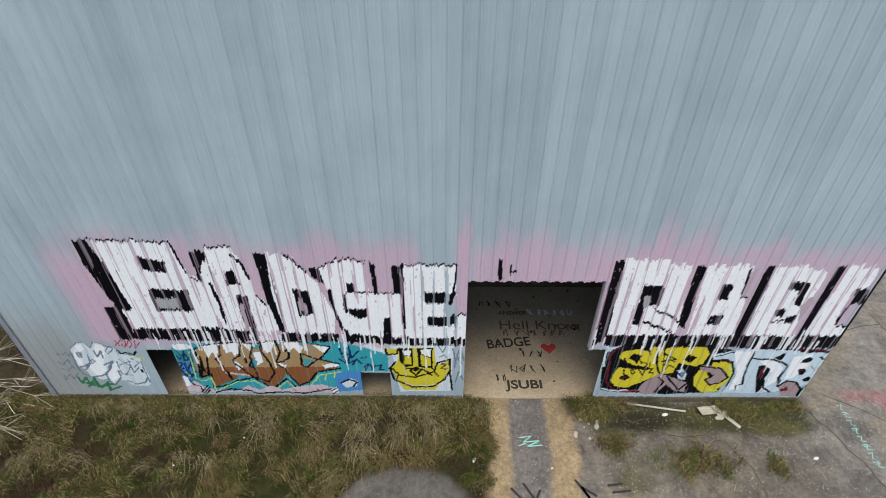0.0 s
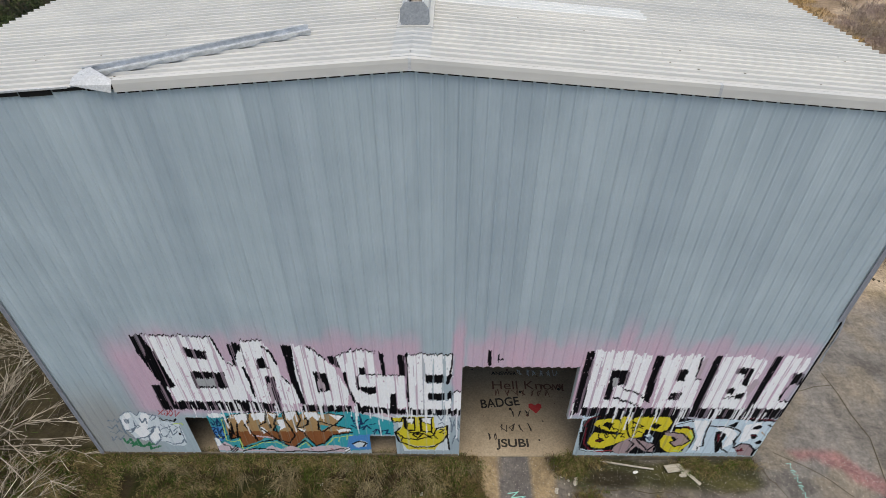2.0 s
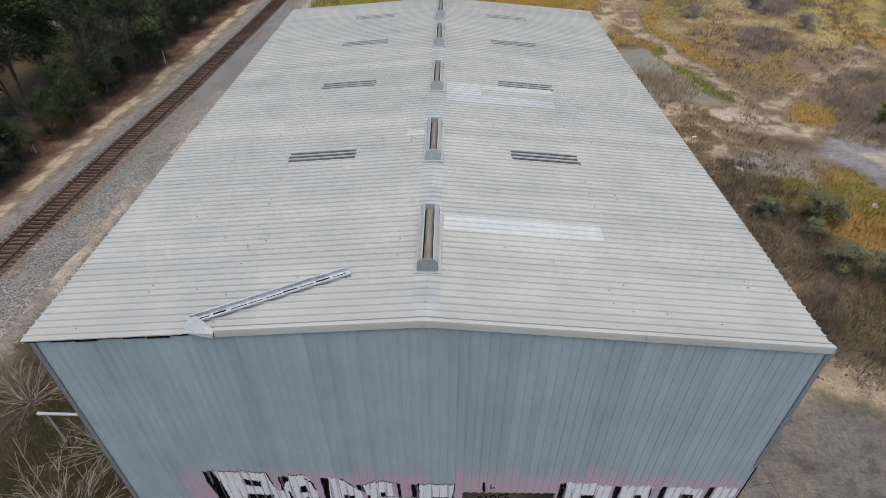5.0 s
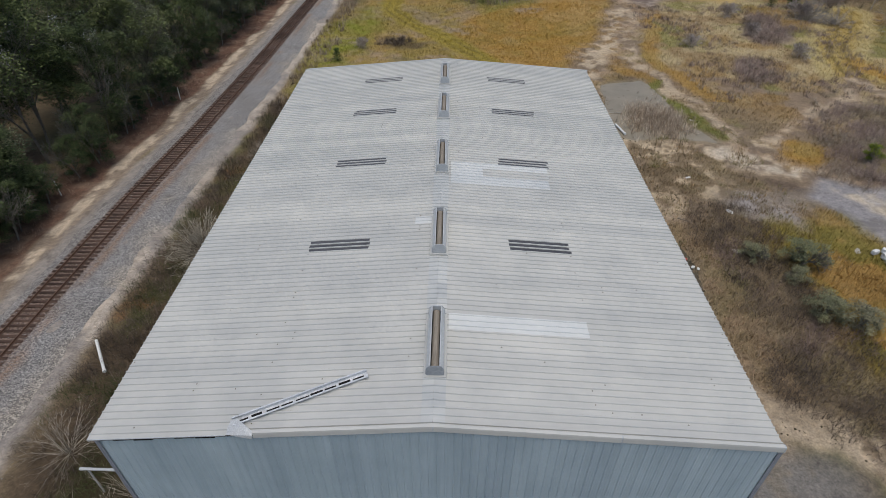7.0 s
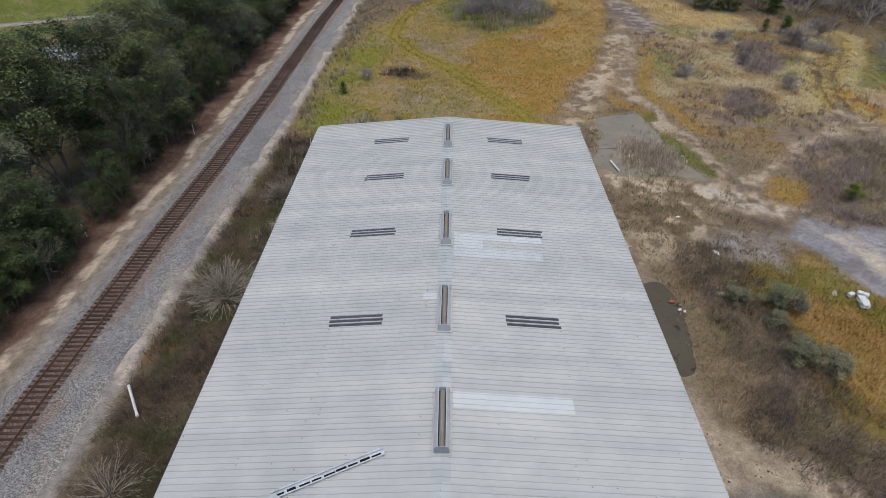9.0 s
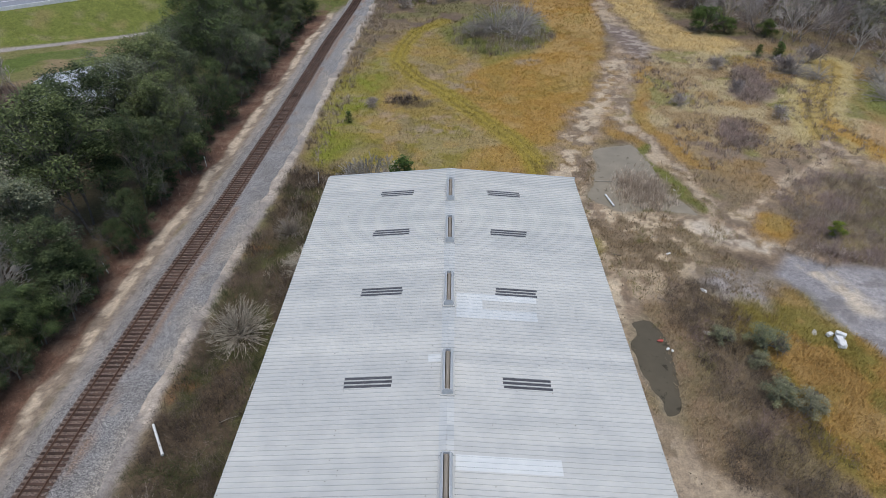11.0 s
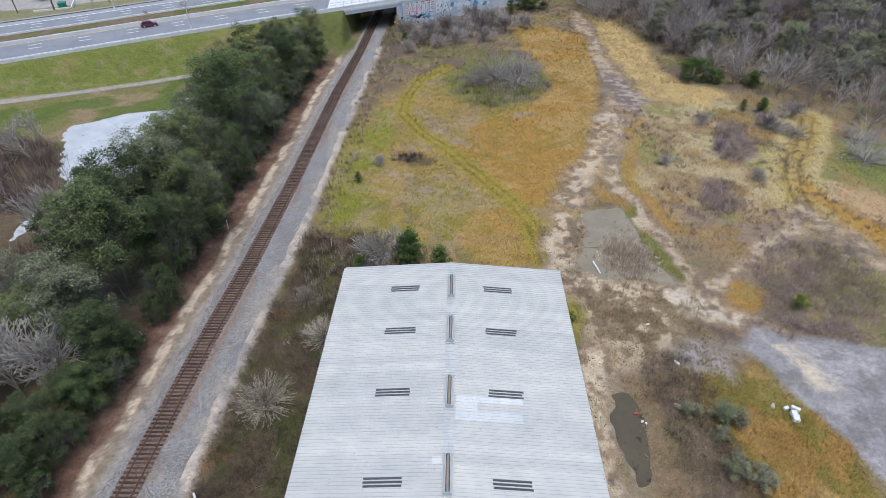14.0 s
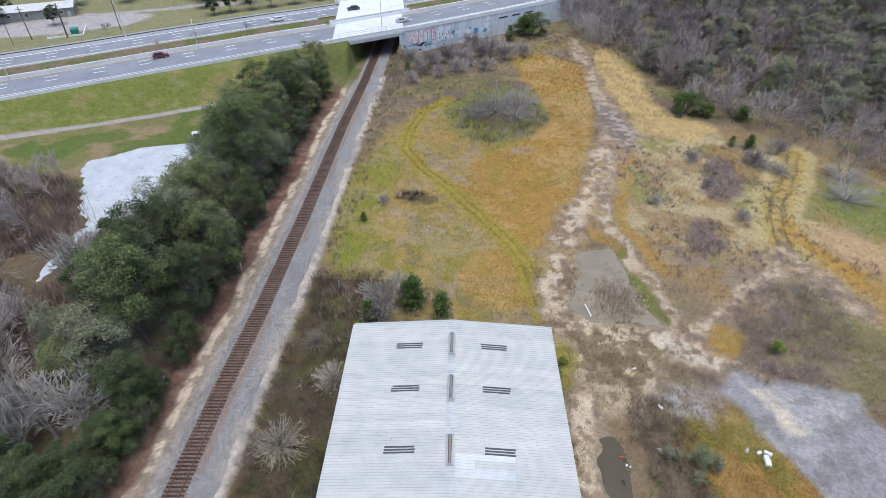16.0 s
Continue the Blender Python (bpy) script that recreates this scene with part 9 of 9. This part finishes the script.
car(car_paint("black_paint", (0.02, 0.02, 0.022)), "black car crossing the road bridge", 20.0, 31.5, 208)
car(car_paint("silver_paint", (0.45, 0.46, 0.48)), "pale silver car at the end of the bridge", 29.0, 8.0, 30)

# a small building, its yard and the poles across the road
def far_z(x, y):
    return float(ground_z(np.array([x]), np.array([y]))[0])


shed_wall = surf("shed_wall", (0.22, 0.22, 0.22), (0.32, 0.31, 0.30), 0.6, 8, 0.8)
shed_roof = surf("shed_roof", (0.5, 0.5, 0.5), (0.62, 0.61, 0.6), 0.5, 8, 0.7)
for k, (x, y, w, d, turn) in enumerate(((-166, 212, 26, 11, 25), (-192, 190, 20, 12, 25), (-100, 240, 24, 12, 25))):
    z = far_z(x, y)
    shed = empty("shed", pose(x, y, z, 0, 0, turn), "low grey roadside building with a pale flat-pitched roof", "building", "buildings across the road")
    part("wall", box(bmesh.new(), -w / 2, -d / 2, -0.5, w / 2, d / 2, 3.4), shed_wall, shed)
    part("roof", extrude_profile([(-d / 2 - 0.8, 3.4), (d / 2 + 0.8, 3.4), (0, 4.8)], -w / 2 - 0.6, w / 2 + 0.6), shed_roof, shed).matrix_basis = pose(0, 0, 0, 0, 0, 90)
    for j in range(4):
        win = child("window", None, shed, pose(-w / 2 + (j + 0.7) * w / 4.4, -d / 2 - 0.03, 1.9))
        part("frame", box(bmesh.new(), -0.8, -0.04, -0.6, 0.8, 0.03, 0.6, 0.03), pale_concrete, win)
        part("pane", box(bmesh.new(), -0.68, -0.06, -0.48, 0.68, -0.045, 0.48), pane_mat, win)
    part("door", box(bmesh.new(), w / 2 - 2.2, -d / 2 - 0.08, 0.0, w / 2 - 1.2, -d / 2 + 0.02, 2.1, 0.02), trim_mat, shed)
z = far_z(-139, 190)
bin_ = empty("skip_bin", pose(-139, 190, z, 0, 0, 25), "green metal waste bin in a walled bay", "bin")
green_metal = surf("green_metal", (0.02, 0.16, 0.11), (0.04, 0.24, 0.17), 2, 10, 0.5)
part("body", extrude_profile([(-1.0, 0.1), (1.0, 0.1), (1.2, 1.5), (-1.2, 1.5)], -1.6, 1.6), green_metal, bin_)
part("lid", box(bmesh.new(), -1.25, -1.65, 1.5, 1.25, 1.65, 1.62, 0.03), green_metal, bin_)
bay = empty("bay_wall", pose(-139, 190, z, 0, 0, 25), "low white concrete wall around a yard bay", "wall")
for a in ((3.2, -6, 3.5, 5), (-8, -6.3, 3.5, -6)):
    part("wall_length", box(bmesh.new(), a[0], a[1], -0.3, a[2], a[3], 1.1, 0.02), pale_concrete, bay)
wood_pole = surf("pole_wood", (0.10, 0.075, 0.055), (0.2, 0.155, 0.12), 2, 15, 0.9)
for k, (x, y, h, r) in enumerate(((-134, 178, 11, 0.28), (-147, 169, 8, 0.12), (-117, 182, 10, 0.16), (-150, 182, 11, 0.2))):
    pole = empty("utility_pole", pose(x, y, far_z(x, y)), "brown wooden utility pole across the road", "pole", "utility poles")
    part("shaft", tube(bmesh.new(), (0, 0, -0.3), (0.2 - 0.1 * k, 0.1, h), r, r * 0.7, 8), wood_pole, pole)
    part("crossarm", box(bmesh.new(), -1.1, -0.06, h - 0.9, 1.3, 0.06, h - 0.75), wood_pole, pole)
roadside = bare_tree(81, 5.0, brown_bark, "small leafless tree on the road median", group="median trees", thick=0.06)
for k, (u, v, s) in enumerate(((-36, 25, 0.7), (-48, 24, 0.6), (-21, 24, 0.8), (-62, 47, 0.9))):
    p = road_pt(u, v, float(road_z(u)) - 0.3)
    m = pose(*p, 0, 0, 70 * k) @ Matrix.Scale(s, 4)
    if k == 0:
        roadside.matrix_basis = m
    else:
        copy_thing(roadside, Matrix()).matrix_basis = m
far_oak = leafy_tree(38, 8.0, 3.6, leaf_mats["dark"], "dark evergreen tree across the road", 11, 40, 12, 0.2, None, 0.3, "oak")
tagged(far_oak, group="trees across the road")
place(far_oak, [(x, y, s) for x, y, s in ((-96, 212, 1.0), (-90, 216, 1.1), (-83, 220, 1.0), (-76, 224, 1.1), (-103, 222, 1.1), (-68, 229, 1.1), (-152, 200, 0.9), (-174, 200, 0.9), (-180, 215, 1.1), (-88, 230, 1.2), (-60, 236, 1.2), (-112, 236, 1.2), (-52, 242, 1.2), (-75, 240, 1.2), (-160, 228, 1.2), (-140, 232, 1.2))])
# the pond's outlet box on its bank
outlet = empty("outlet_box", pose(-65.5, 113.5, far_z(-65.5, 113.5), 0, 0, 15), "small pale concrete outlet box on the pond bank", "drain")
part("wall_length", box(bmesh.new(), -0.9, -0.6, -0.3, -0.7, 0.6, 1.0, 0.02), pale_concrete, outlet)
part("wall_length", box(bmesh.new(), 0.7, -0.6, -0.3, 0.9, 0.6, 1.0, 0.02), pale_concrete, outlet)
part("lid", box(bmesh.new(), -1.0, -0.7, 1.0, 1.0, 0.7, 1.15, 0.02), pale_concrete, outlet)
# black slab paints the shaded inside of the box's opening
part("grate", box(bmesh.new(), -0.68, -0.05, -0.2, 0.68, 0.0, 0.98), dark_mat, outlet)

# ---- writing on the slab ----
def floor_text(text, x, y, size, mat, turn=0.0, thick=0.0, wide=1.0):
    return lettering(text, size, pose(x, y, 0.056, 0, 0, turn) @ Matrix.Diagonal((wide, 1, 1, 1)), mat, floor, 0.0, "", thick)


lettering_black = flat_paint("marker_black", (0.035, 0.03, 0.025))
lettering_brown = flat_paint("marker_brown", (0.15, 0.075, 0.05))
floor_text("JSUBI", 2.65, 0.42, 0.47, lettering_black, 1, 0.012, 1.15)
floor_text("BADGE", 2.1, 2.12, 0.58, lettering_black, 6, 0.01, 0.85)
floor_text("Hell Know", 2.57, 3.05, 0.62, lettering_brown, 0, 0.0, 1.12)
floor_text("ANSWER", 2.62, 3.78, 0.26, lettering_black, 0, 0.004, 1.0)
heart = [(0.0, -0.26), (0.26, 0.02), (0.25, 0.16), (0.14, 0.22), (0.0, 0.12), (-0.14, 0.22), (-0.25, 0.16), (-0.26, 0.02)]
bm = bmesh.new()
bm.faces.new([bm.verts.new((x, y, 0)) for x, y in heart])
part("painted_heart", bm, flat_paint("heart_red", (0.50, 0.05, 0.05)), floor, "red painted heart", pose(4.27, 2.15, 0.057))
# scrawls that cannot be read
rs5 = np.random.RandomState(12)


def scrawl(points, width, mat, parent, z=0.057):
    bm = bmesh.new()
    for (ax, ay), (bx, by) in zip(points[:-1], points[1:]):
        d = Vector((bx - ax, by - ay, 0))
        if d.length < 1e-4:
            continue
        n = Vector((-d.y, d.x, 0)).normalized() * width / 2
        e = d.normalized() * width * 0.3
        a, b = Vector((ax, ay, 0)) - e, Vector((bx, by, 0)) + e
        bm.faces.new([bm.verts.new(p) for p in (a - n, b - n, b + n, a + n)])
        z += 0.0002
    return part("scrawl", bm, mat, parent, m=pose(0, 0, z))


for base, n, sx, mat in (((2.82, 1.10), 4, 0.33, lettering_black), ((3.27, 1.75), 3, 0.28, lettering_black), ((2.72, 2.72), 7, 0.34, lettering_brown), ((1.82, 4.2), 4, 0.35, lettering_black), ((3.72, 3.75), 6, 0.3, tag_pale), ((2.32, 0.72), 2, 0.2, lettering_black), ((4.62, 3.0), 3, 0.35, lettering_brown)):
    for k in range(n):
        x0, y0 = base[0] + k * sx, base[1]
        pts = [(x0 + rs5.uniform(0, sx * 0.75), y0 + h * 0.22 + rs5.uniform(-0.03, 0.05)) for h in (0, 1.3, 0.6, 0, 1.2)]
        scrawl(pts, 0.03, mat, floor)
# stains and rubbish on the slab
for k in range(26):
    x, y = rs5.uniform(1.8, 6.2), rs5.uniform(0.3, 6.0)
    r = rs5.uniform(0.015, 0.07)
    bm = bmesh.new()
    bm.faces.new([bm.verts.new((x + r * math.cos(a) * rs5.uniform(0.6, 1.2), y + r * math.sin(a) * rs5.uniform(0.6, 1.2), 0)) for a in np.linspace(0, 6.283, 8, endpoint=False)])
    part("stain", bm, lettering_black if k % 3 else lettering_brown, floor, m=pose(0, 0, 0.0555))

# ---- writing on the paving ----
def ground_scrawl(name, strokes, width, mat, label):
    top = empty(name, pose(0, 0, 0), label, "graffiti")
    for pts in strokes:
        z = max(float(ground_z(np.array([p[0]]), np.array([p[1]]))[0]) for p in pts) + 0.012
        scrawl(pts, width, mat, top, z)
    return top


ground_scrawl("paving_graffiti", [[(2.88, -1.35), (3.23, -1.3), (2.98, -1.5), (3.48, -1.45), (3.08, -1.65), (3.53, -1.6)], [(2.83, -1.62), (3.03, -1.55)]], 0.035, tag_mint, "mint-green scribble sprayed on the asphalt strip")
strokes = []
for k in range(8):
    y0 = -0.15 - 0.28 * k
    w = 0.16 + 0.05 * math.sin(3.1 * k)
    strokes.append([(13.2, y0), (13.2 + w, y0 + 0.03), (13.2 + w * 0.4, y0 - 0.14), (13.2 + w * (1.3 if k % 3 else 0.7), y0 - 0.17)])
    if k % 2:
        strokes.append([(13.22, y0 - 0.06), (13.2 + w * 1.2, y0 - 0.02)])
ground_scrawl("paving_graffiti", strokes, 0.018, tag_mint, "row of mint-green marks sprayed on asphalt")
faint_white = flat_paint("faint_white", (0.33, 0.33, 0.33))
loop = [(10.35 + 0.11 * math.cos(a), -1.78 + 0.13 * math.sin(a)) for a in np.linspace(0.3, 6.6, 12)]
ground_scrawl("paving_graffiti", [loop, [(10.5, -1.6), (10.52, -1.9), (10.62, -1.78), (10.54, -1.74)], [(10.68, -1.9), (10.72, -1.76), (10.78, -1.9), (10.84, -1.76), (10.9, -1.9), (11.05, -1.82)]], 0.014, faint_white, "faint white scrawl on grey asphalt")
ground_scrawl("paving_graffiti", [[(2.48, -2.95), (2.78, -3.3)], [(2.83, -2.8), (3.13, -3.3), (3.28, -3.0)], [(4.33, -2.7), (4.63, -3.2), (4.48, -2.9), (4.83, -3.15)], [(5.23, -2.85), (5.63, -2.8)], [(5.33, -3.05), (5.83, -3.0)]], 0.07, tag_black, "black sprayed marks on the asphalt strip")

# ---- loose things before the front wall ----
timber = surf("grey_timber", (0.30, 0.27, 0.22), (0.50, 0.47, 0.40), 2, 20, 0.9, 0, 0.3, 0.01, (1, 8, 8))
white_litter = surf("white_litter", (0.62, 0.62, 0.60), (0.80, 0.80, 0.78), 6, 30, 0.6)
rock_mat = surf("pale_rubble", (0.36, 0.33, 0.28), (0.56, 0.52, 0.45), 6, 25, 0.95, 0, 0.4, 0.02)


def plank(x, y, length, width, turn, label, tilt=0.0, mat=None):
    p = empty("plank", pose(x, y, 0.06, 0, tilt, turn), label, "plank")
    bm = box(bmesh.new(), -length / 2, -width / 2, -0.015, length / 2, width / 2, 0.02, 0.006)
    for v in bm.verts:
        v.co.z += 0.012 * math.sin(v.co.x * 2)
    part("board", bm, mat or timber, p)
    return p


plank(7.3, -0.28, 1.9, 0.06, -9, "long pale split timber lying at the wall foot", 1)
plank(9.45, -0.62, 0.95, 0.12, -48, "short grey board leaning on rubble", 8)
plank(9.0, -0.38, 0.75, 0.30, 15, "weathered grey sheet of board on the grass", 14)
for k, (x, y, r, turn) in enumerate(((7.56, -0.53, 0.12, 20), (-0.13, -1.4, 0.10, 80), (-2.53, -0.83, 0.07, 40), (1.47, -2.1, 0.11, 65), (4.72, -0.35, 0.07, 0), (11.57, -2.0, 0.10, 20), (-3.68, -1.1, 0.09, 60), (-5.48, -1.4, 0.06, 0), (3.72, -2.35, 0.05, 30), (-1.48, -1.9, 0.06, 10), (-7.28, -2.3, 0.06, 50), (1.27, -0.25, 0.14, 30), (12.32, 0.9, 0.12, 30))):
    t = empty("litter", pose(x, y, float(ground_z(np.array([x]), np.array([y]))[0]) + 0.03, 10, 5, turn), "crumpled piece of white litter on the ground", "litter", "litter in the yard")
    bm = bmesh.new()
    bmesh.ops.create_icosphere(bm, subdivisions=2, radius=r * 0.62)
    for v in bm.verts:
        v.co = Vector((v.co.x * 1.5, v.co.y * 0.7, v.co.z * 0.5)) * (1 + 0.25 * math.sin(v.co.x * 60 + k) * math.cos(v.co.y * 70))
    part("crumple", bm, white_litter, t)
for k in range(16):
    x, y = rs5.normal(5.18 if k < 11 else 9.0, 0.35), rs5.normal(-1.05 if k < 11 else -0.5, 0.3)
    r = rs5.uniform(0.03, 0.11)
    t = empty("rubble_stone", pose(x, y, float(ground_z(np.array([x]), np.array([y]))[0]) + r * 0.3, 0, 0, rs5.uniform(0, 360)), "broken pale rubble stone beside the doorway", "stone", "rubble by the doorway")
    bm = bmesh.new()
    bmesh.ops.create_icosphere(bm, subdivisions=1, radius=r)
    for v in bm.verts:
        v.co = Vector((v.co.x * 1.3, v.co.y, v.co.z * 0.7)) * rs5.uniform(0.75, 1.2)
    part("stone", bm, rock_mat, t)
# cracks in the paving: thin dark weeds-filled lines
crack_mat = surf("crack_soil", (0.05, 0.04, 0.025), (0.10, 0.085, 0.05), 5, 20, 0.95, 0, 0)
cracks = empty("paving_crack", pose(0, 0, 0), "dark weed-filled cracks in the old asphalt", "crack")
for pts in ([(12.12, -0.3), (12.42, -0.9), (12.62, -1.5), (12.92, -2.1), (13.02, -2.8), (13.52, -4)], [(5.72, -1.3), (7.12, -1.25), (8.32, -1.2), (9.12, -1.5)], [(9.12, -1.5), (9.52, -2.2), (9.62, -3.2)], [(9.72, -0.9), (10.32, -1.3), (11.32, -1.2)], [(12.92, 0.3), (14.22, -0.5), (14.92, -1.4)], [(12.72, 3.5), (14.72, 3.1), (16.72, 3.4)], [(16.22, -2), (16.92, 1), (16.72, 4)]):
    out = [pts[0]]
    for (ax, ay), (bx, by) in zip(pts[:-1], pts[1:]):
        for s in (0.33, 0.66, 1.0):
            out.append((ax + (bx - ax) * s + rs5.normal(0, 0.04), ay + (by - ay) * s + rs5.normal(0, 0.04)))
    z = max(float(ground_z(np.array([p[0]]), np.array([p[1]]))[0]) for p in out) + 0.008
    scrawl(out, 0.028, crack_mat, cracks, z)

# ---- loose things round the warehouse ----
def pipe_piece(name, a, b, r, mat, label):
    t = empty(name, pose(0, 0, 0), label, "pipe")
    a, b = Vector(a), Vector(b)
    d = (b - a).normalized()
    part("barrel", tube(bmesh.new(), a, b, r, r, 12), mat, t)
    part("collar", tube(bmesh.new(), b - d * 0.18, b + d * 0.02, r * 1.18, r * 1.18, 12), mat, t)
    return t


pipe_piece("fallen_pipe", (-25.5, 16.3, 0.75), (-23.6, 13.6, 0.55), 0.105, white_litter, "white pipe lying on brush beside the railway")
pipe_piece("pond_pipe", (21.5, 54.7, 0.02), (22.0, 51.9, 0.06), 0.13, white_litter, "white pipe lying across the pond edge")
pipe_piece("pond_rod", (20.5, 58.6, -0.08), (23.2, 58.4, -0.06), 0.05, timber, "thin pale rod floating in the pond")
pipe_piece("fallen_pipe", (-16.8, 5.2, 2.5), (-20.0, 5.3, 2.45), 0.08, trim_mat, "grey steel pipe standing out beside the wall")
part("prop", tube(bmesh.new(), (-19.6, 5.3, -0.1), (-19.6, 5.3, 2.45), 0.05, 0.05, 8), lamp_steel, bpy.data.objects["fallen_pipe.001"])
part("prop", tube(bmesh.new(), (-17.2, 5.2, -0.1), (-17.2, 5.2, 2.45), 0.05, 0.05, 8), lamp_steel, bpy.data.objects["fallen_pipe.001"])
# crumpled white sheeting thrown in the grass
tank = empty("dumped_sheeting", pose(38.9, 27.2, 0.1, 0, 0, -14), "crumpled white plastic sheeting dumped in orange grass", "rubbish")
for k, (x, y, z, w, d, h, turn) in enumerate(((0, -0.2, 0.3, 0.65, 1.3, 0.5, 6), (-0.75, 0.75, 0.25, 0.6, 0.35, 0.35, 35), (0.2, 0.8, 0.45, 0.9, 0.4, 0.4, -20))):
    bm = bmesh.new()
    bmesh.ops.create_cube(bm, size=1)
    bmesh.ops.subdivide_edges(bm, edges=bm.edges[:], cuts=3, use_grid_fill=True)
    for v in bm.verts:
        n = 0.16 * math.sin(v.co.x * 9 + k) * math.cos(v.co.y * 8 + v.co.z * 7)
        v.co = Vector((v.co.x * w * (1 + n), v.co.y * d * (1 - n), v.co.z * h * (1 + n) + 0.1 * n))
    part("fold", bm, white_litter, tank, m=pose(x, y, z, 0, 0, turn))
red_plastic = flat_paint("red_plastic", (0.45, 0.07, 0.05), 0.4)
for k, (x, y, r, mat, lb) in enumerate(((21.2, 27.3, 0.2, red_plastic, "red plastic can floating in the puddle"), (21.6, 26.2, 0.16, white_litter, "white bottle floating in the puddle"), (22.0, 26.0, 0.14, white_litter, "white bottle floating in the puddle"), (28.2, 34.8, 0.3, white_litter, "white rag on bare soil"), (26.2, 28.4, 0.35, rock_mat, "pale lump of rubble in brown weeds"), (26.3, 41.5, 0.18, white_litter, "white rag on bare soil"), (37.2, 28.6, 0.3, rock_mat, "pale lump of rubble in grass"), (31.5, 56, 0.2, rock_mat, "pale lump of rubble on the bank"), (61, 57, 0.35, rock_mat, "pale lump of rubble in brown weeds"))):
    t = empty("dumped_item", pose(x, y, 0.0, 0, 0, 40 * k), lb, "rubbish", "rubbish around the yard")
    bm = bmesh.new()
    bmesh.ops.create_icosphere(bm, subdivisions=2, radius=r)
    for v in bm.verts:
        v.co = Vector((v.co.x * 1.6, v.co.y * 0.8, v.co.z * 0.6)) * (1 + 0.15 * math.sin(v.co.x * 20 + k))
    part("lump", bm, mat, t)
# small twigs and rubble on the bare soil of the yard
n = 2600
x, y = rs5.uniform(13.2, 26, n), rs5.uniform(-3, 58, n)
t = ground_tint(x, y)
k = (t[:, 0] > 0.40) & (ponds(x, y) > 1.1)
x, y = x[k], y[k]
n = len(x)
base = np.array([(1, 0, 0), (-0.5, 0.87, 0), (-0.5, -0.87, 0), (0, 0, 0.8)])
v = (base[None] * (rs5.uniform(0.03, 0.13, n))[:, None, None] + np.stack([x, y, ground_z(x, y)], -1)[:, None]).reshape(-1, 3)
q = (np.array([(0, 1, 3), (1, 2, 3), (2, 0, 3)])[None] + 4 * np.arange(n)[:, None, None]).reshape(-1, 3)
tagged(new("soil_clods", mesh_from("soil_clods", v, q, crack_mat)), "dark clods and rubble strewn over bare soil", "rubble", kind="stuff")
# broken boughs lying in the brush and on the bare soil
bough_mat = surf("grey_bough", (0.16, 0.135, 0.11), (0.32, 0.28, 0.23), 3, 20, 0.95, 0, 0.3, 0.02)
for k, (x, y, length, turn) in enumerate(((-18.6, 20.5, 2.6, 80), (-20.2, 17.0, 1.8, 30), (-17.3, 12.4, 2.2, 120), (-22.0, 24.0, 1.6, 150), (22.6, 33.6, 1.7, -35), (24.8, 44.5, 1.4, 20), (16.4, 37.2, 1.5, 70), (20.4, 41.0, 1.2, 160), (-15.4, 5.5, 1.8, 60))):
    t = empty("fallen_bough", pose(x, y, float(ground_z(np.array([x]), np.array([y]))[0]) + 0.06, 0, 4, turn), "grey fallen bough with broken side twigs", "branch", "fallen boughs")
    bm = bmesh.new()
    tube(bm, (0, 0, 0), (length * 0.5, 0.08, 0.05), 0.05, 0.035, 6)
    tube(bm, (length * 0.5, 0.08, 0.05), (length, -0.05, 0.03), 0.035, 0.012, 6)
    part("bough", bm, bough_mat, t)
    for j in range(3):
        a = length * (0.3 + 0.2 * j)
        part("side_twig", tube(bmesh.new(), (a, 0.04, 0.04), (a + 0.3, 0.35 * (-1) ** j, 0.16), 0.016, 0.006, 5), bough_mat, t)
# grit and crumbs over the old asphalt
n = 7000
x, y = rs5.uniform(1.2, 18, n), rs5.uniform(-6, 0.1, n)
k = (x > 5.0) | (np.abs(x - 3.27 - 0.12 * y) < 1.5)
x, y = x[k], y[k]
n = len(x)
v = (base[None] * (rs5.uniform(0.006, 0.022, n))[:, None, None] + np.stack([x, y, ground_z(x, y)], -1)[:, None]).reshape(-1, 3)
q = (np.array([(0, 1, 3), (1, 2, 3), (2, 0, 3)])[None] + 4 * np.arange(n)[:, None, None]).reshape(-1, 3)
tagged(new("paving_grit", mesh_from("paving_grit", v, q, rock_mat)), "pale grit and crumbs scattered over cracked asphalt", "grit", kind="stuff")
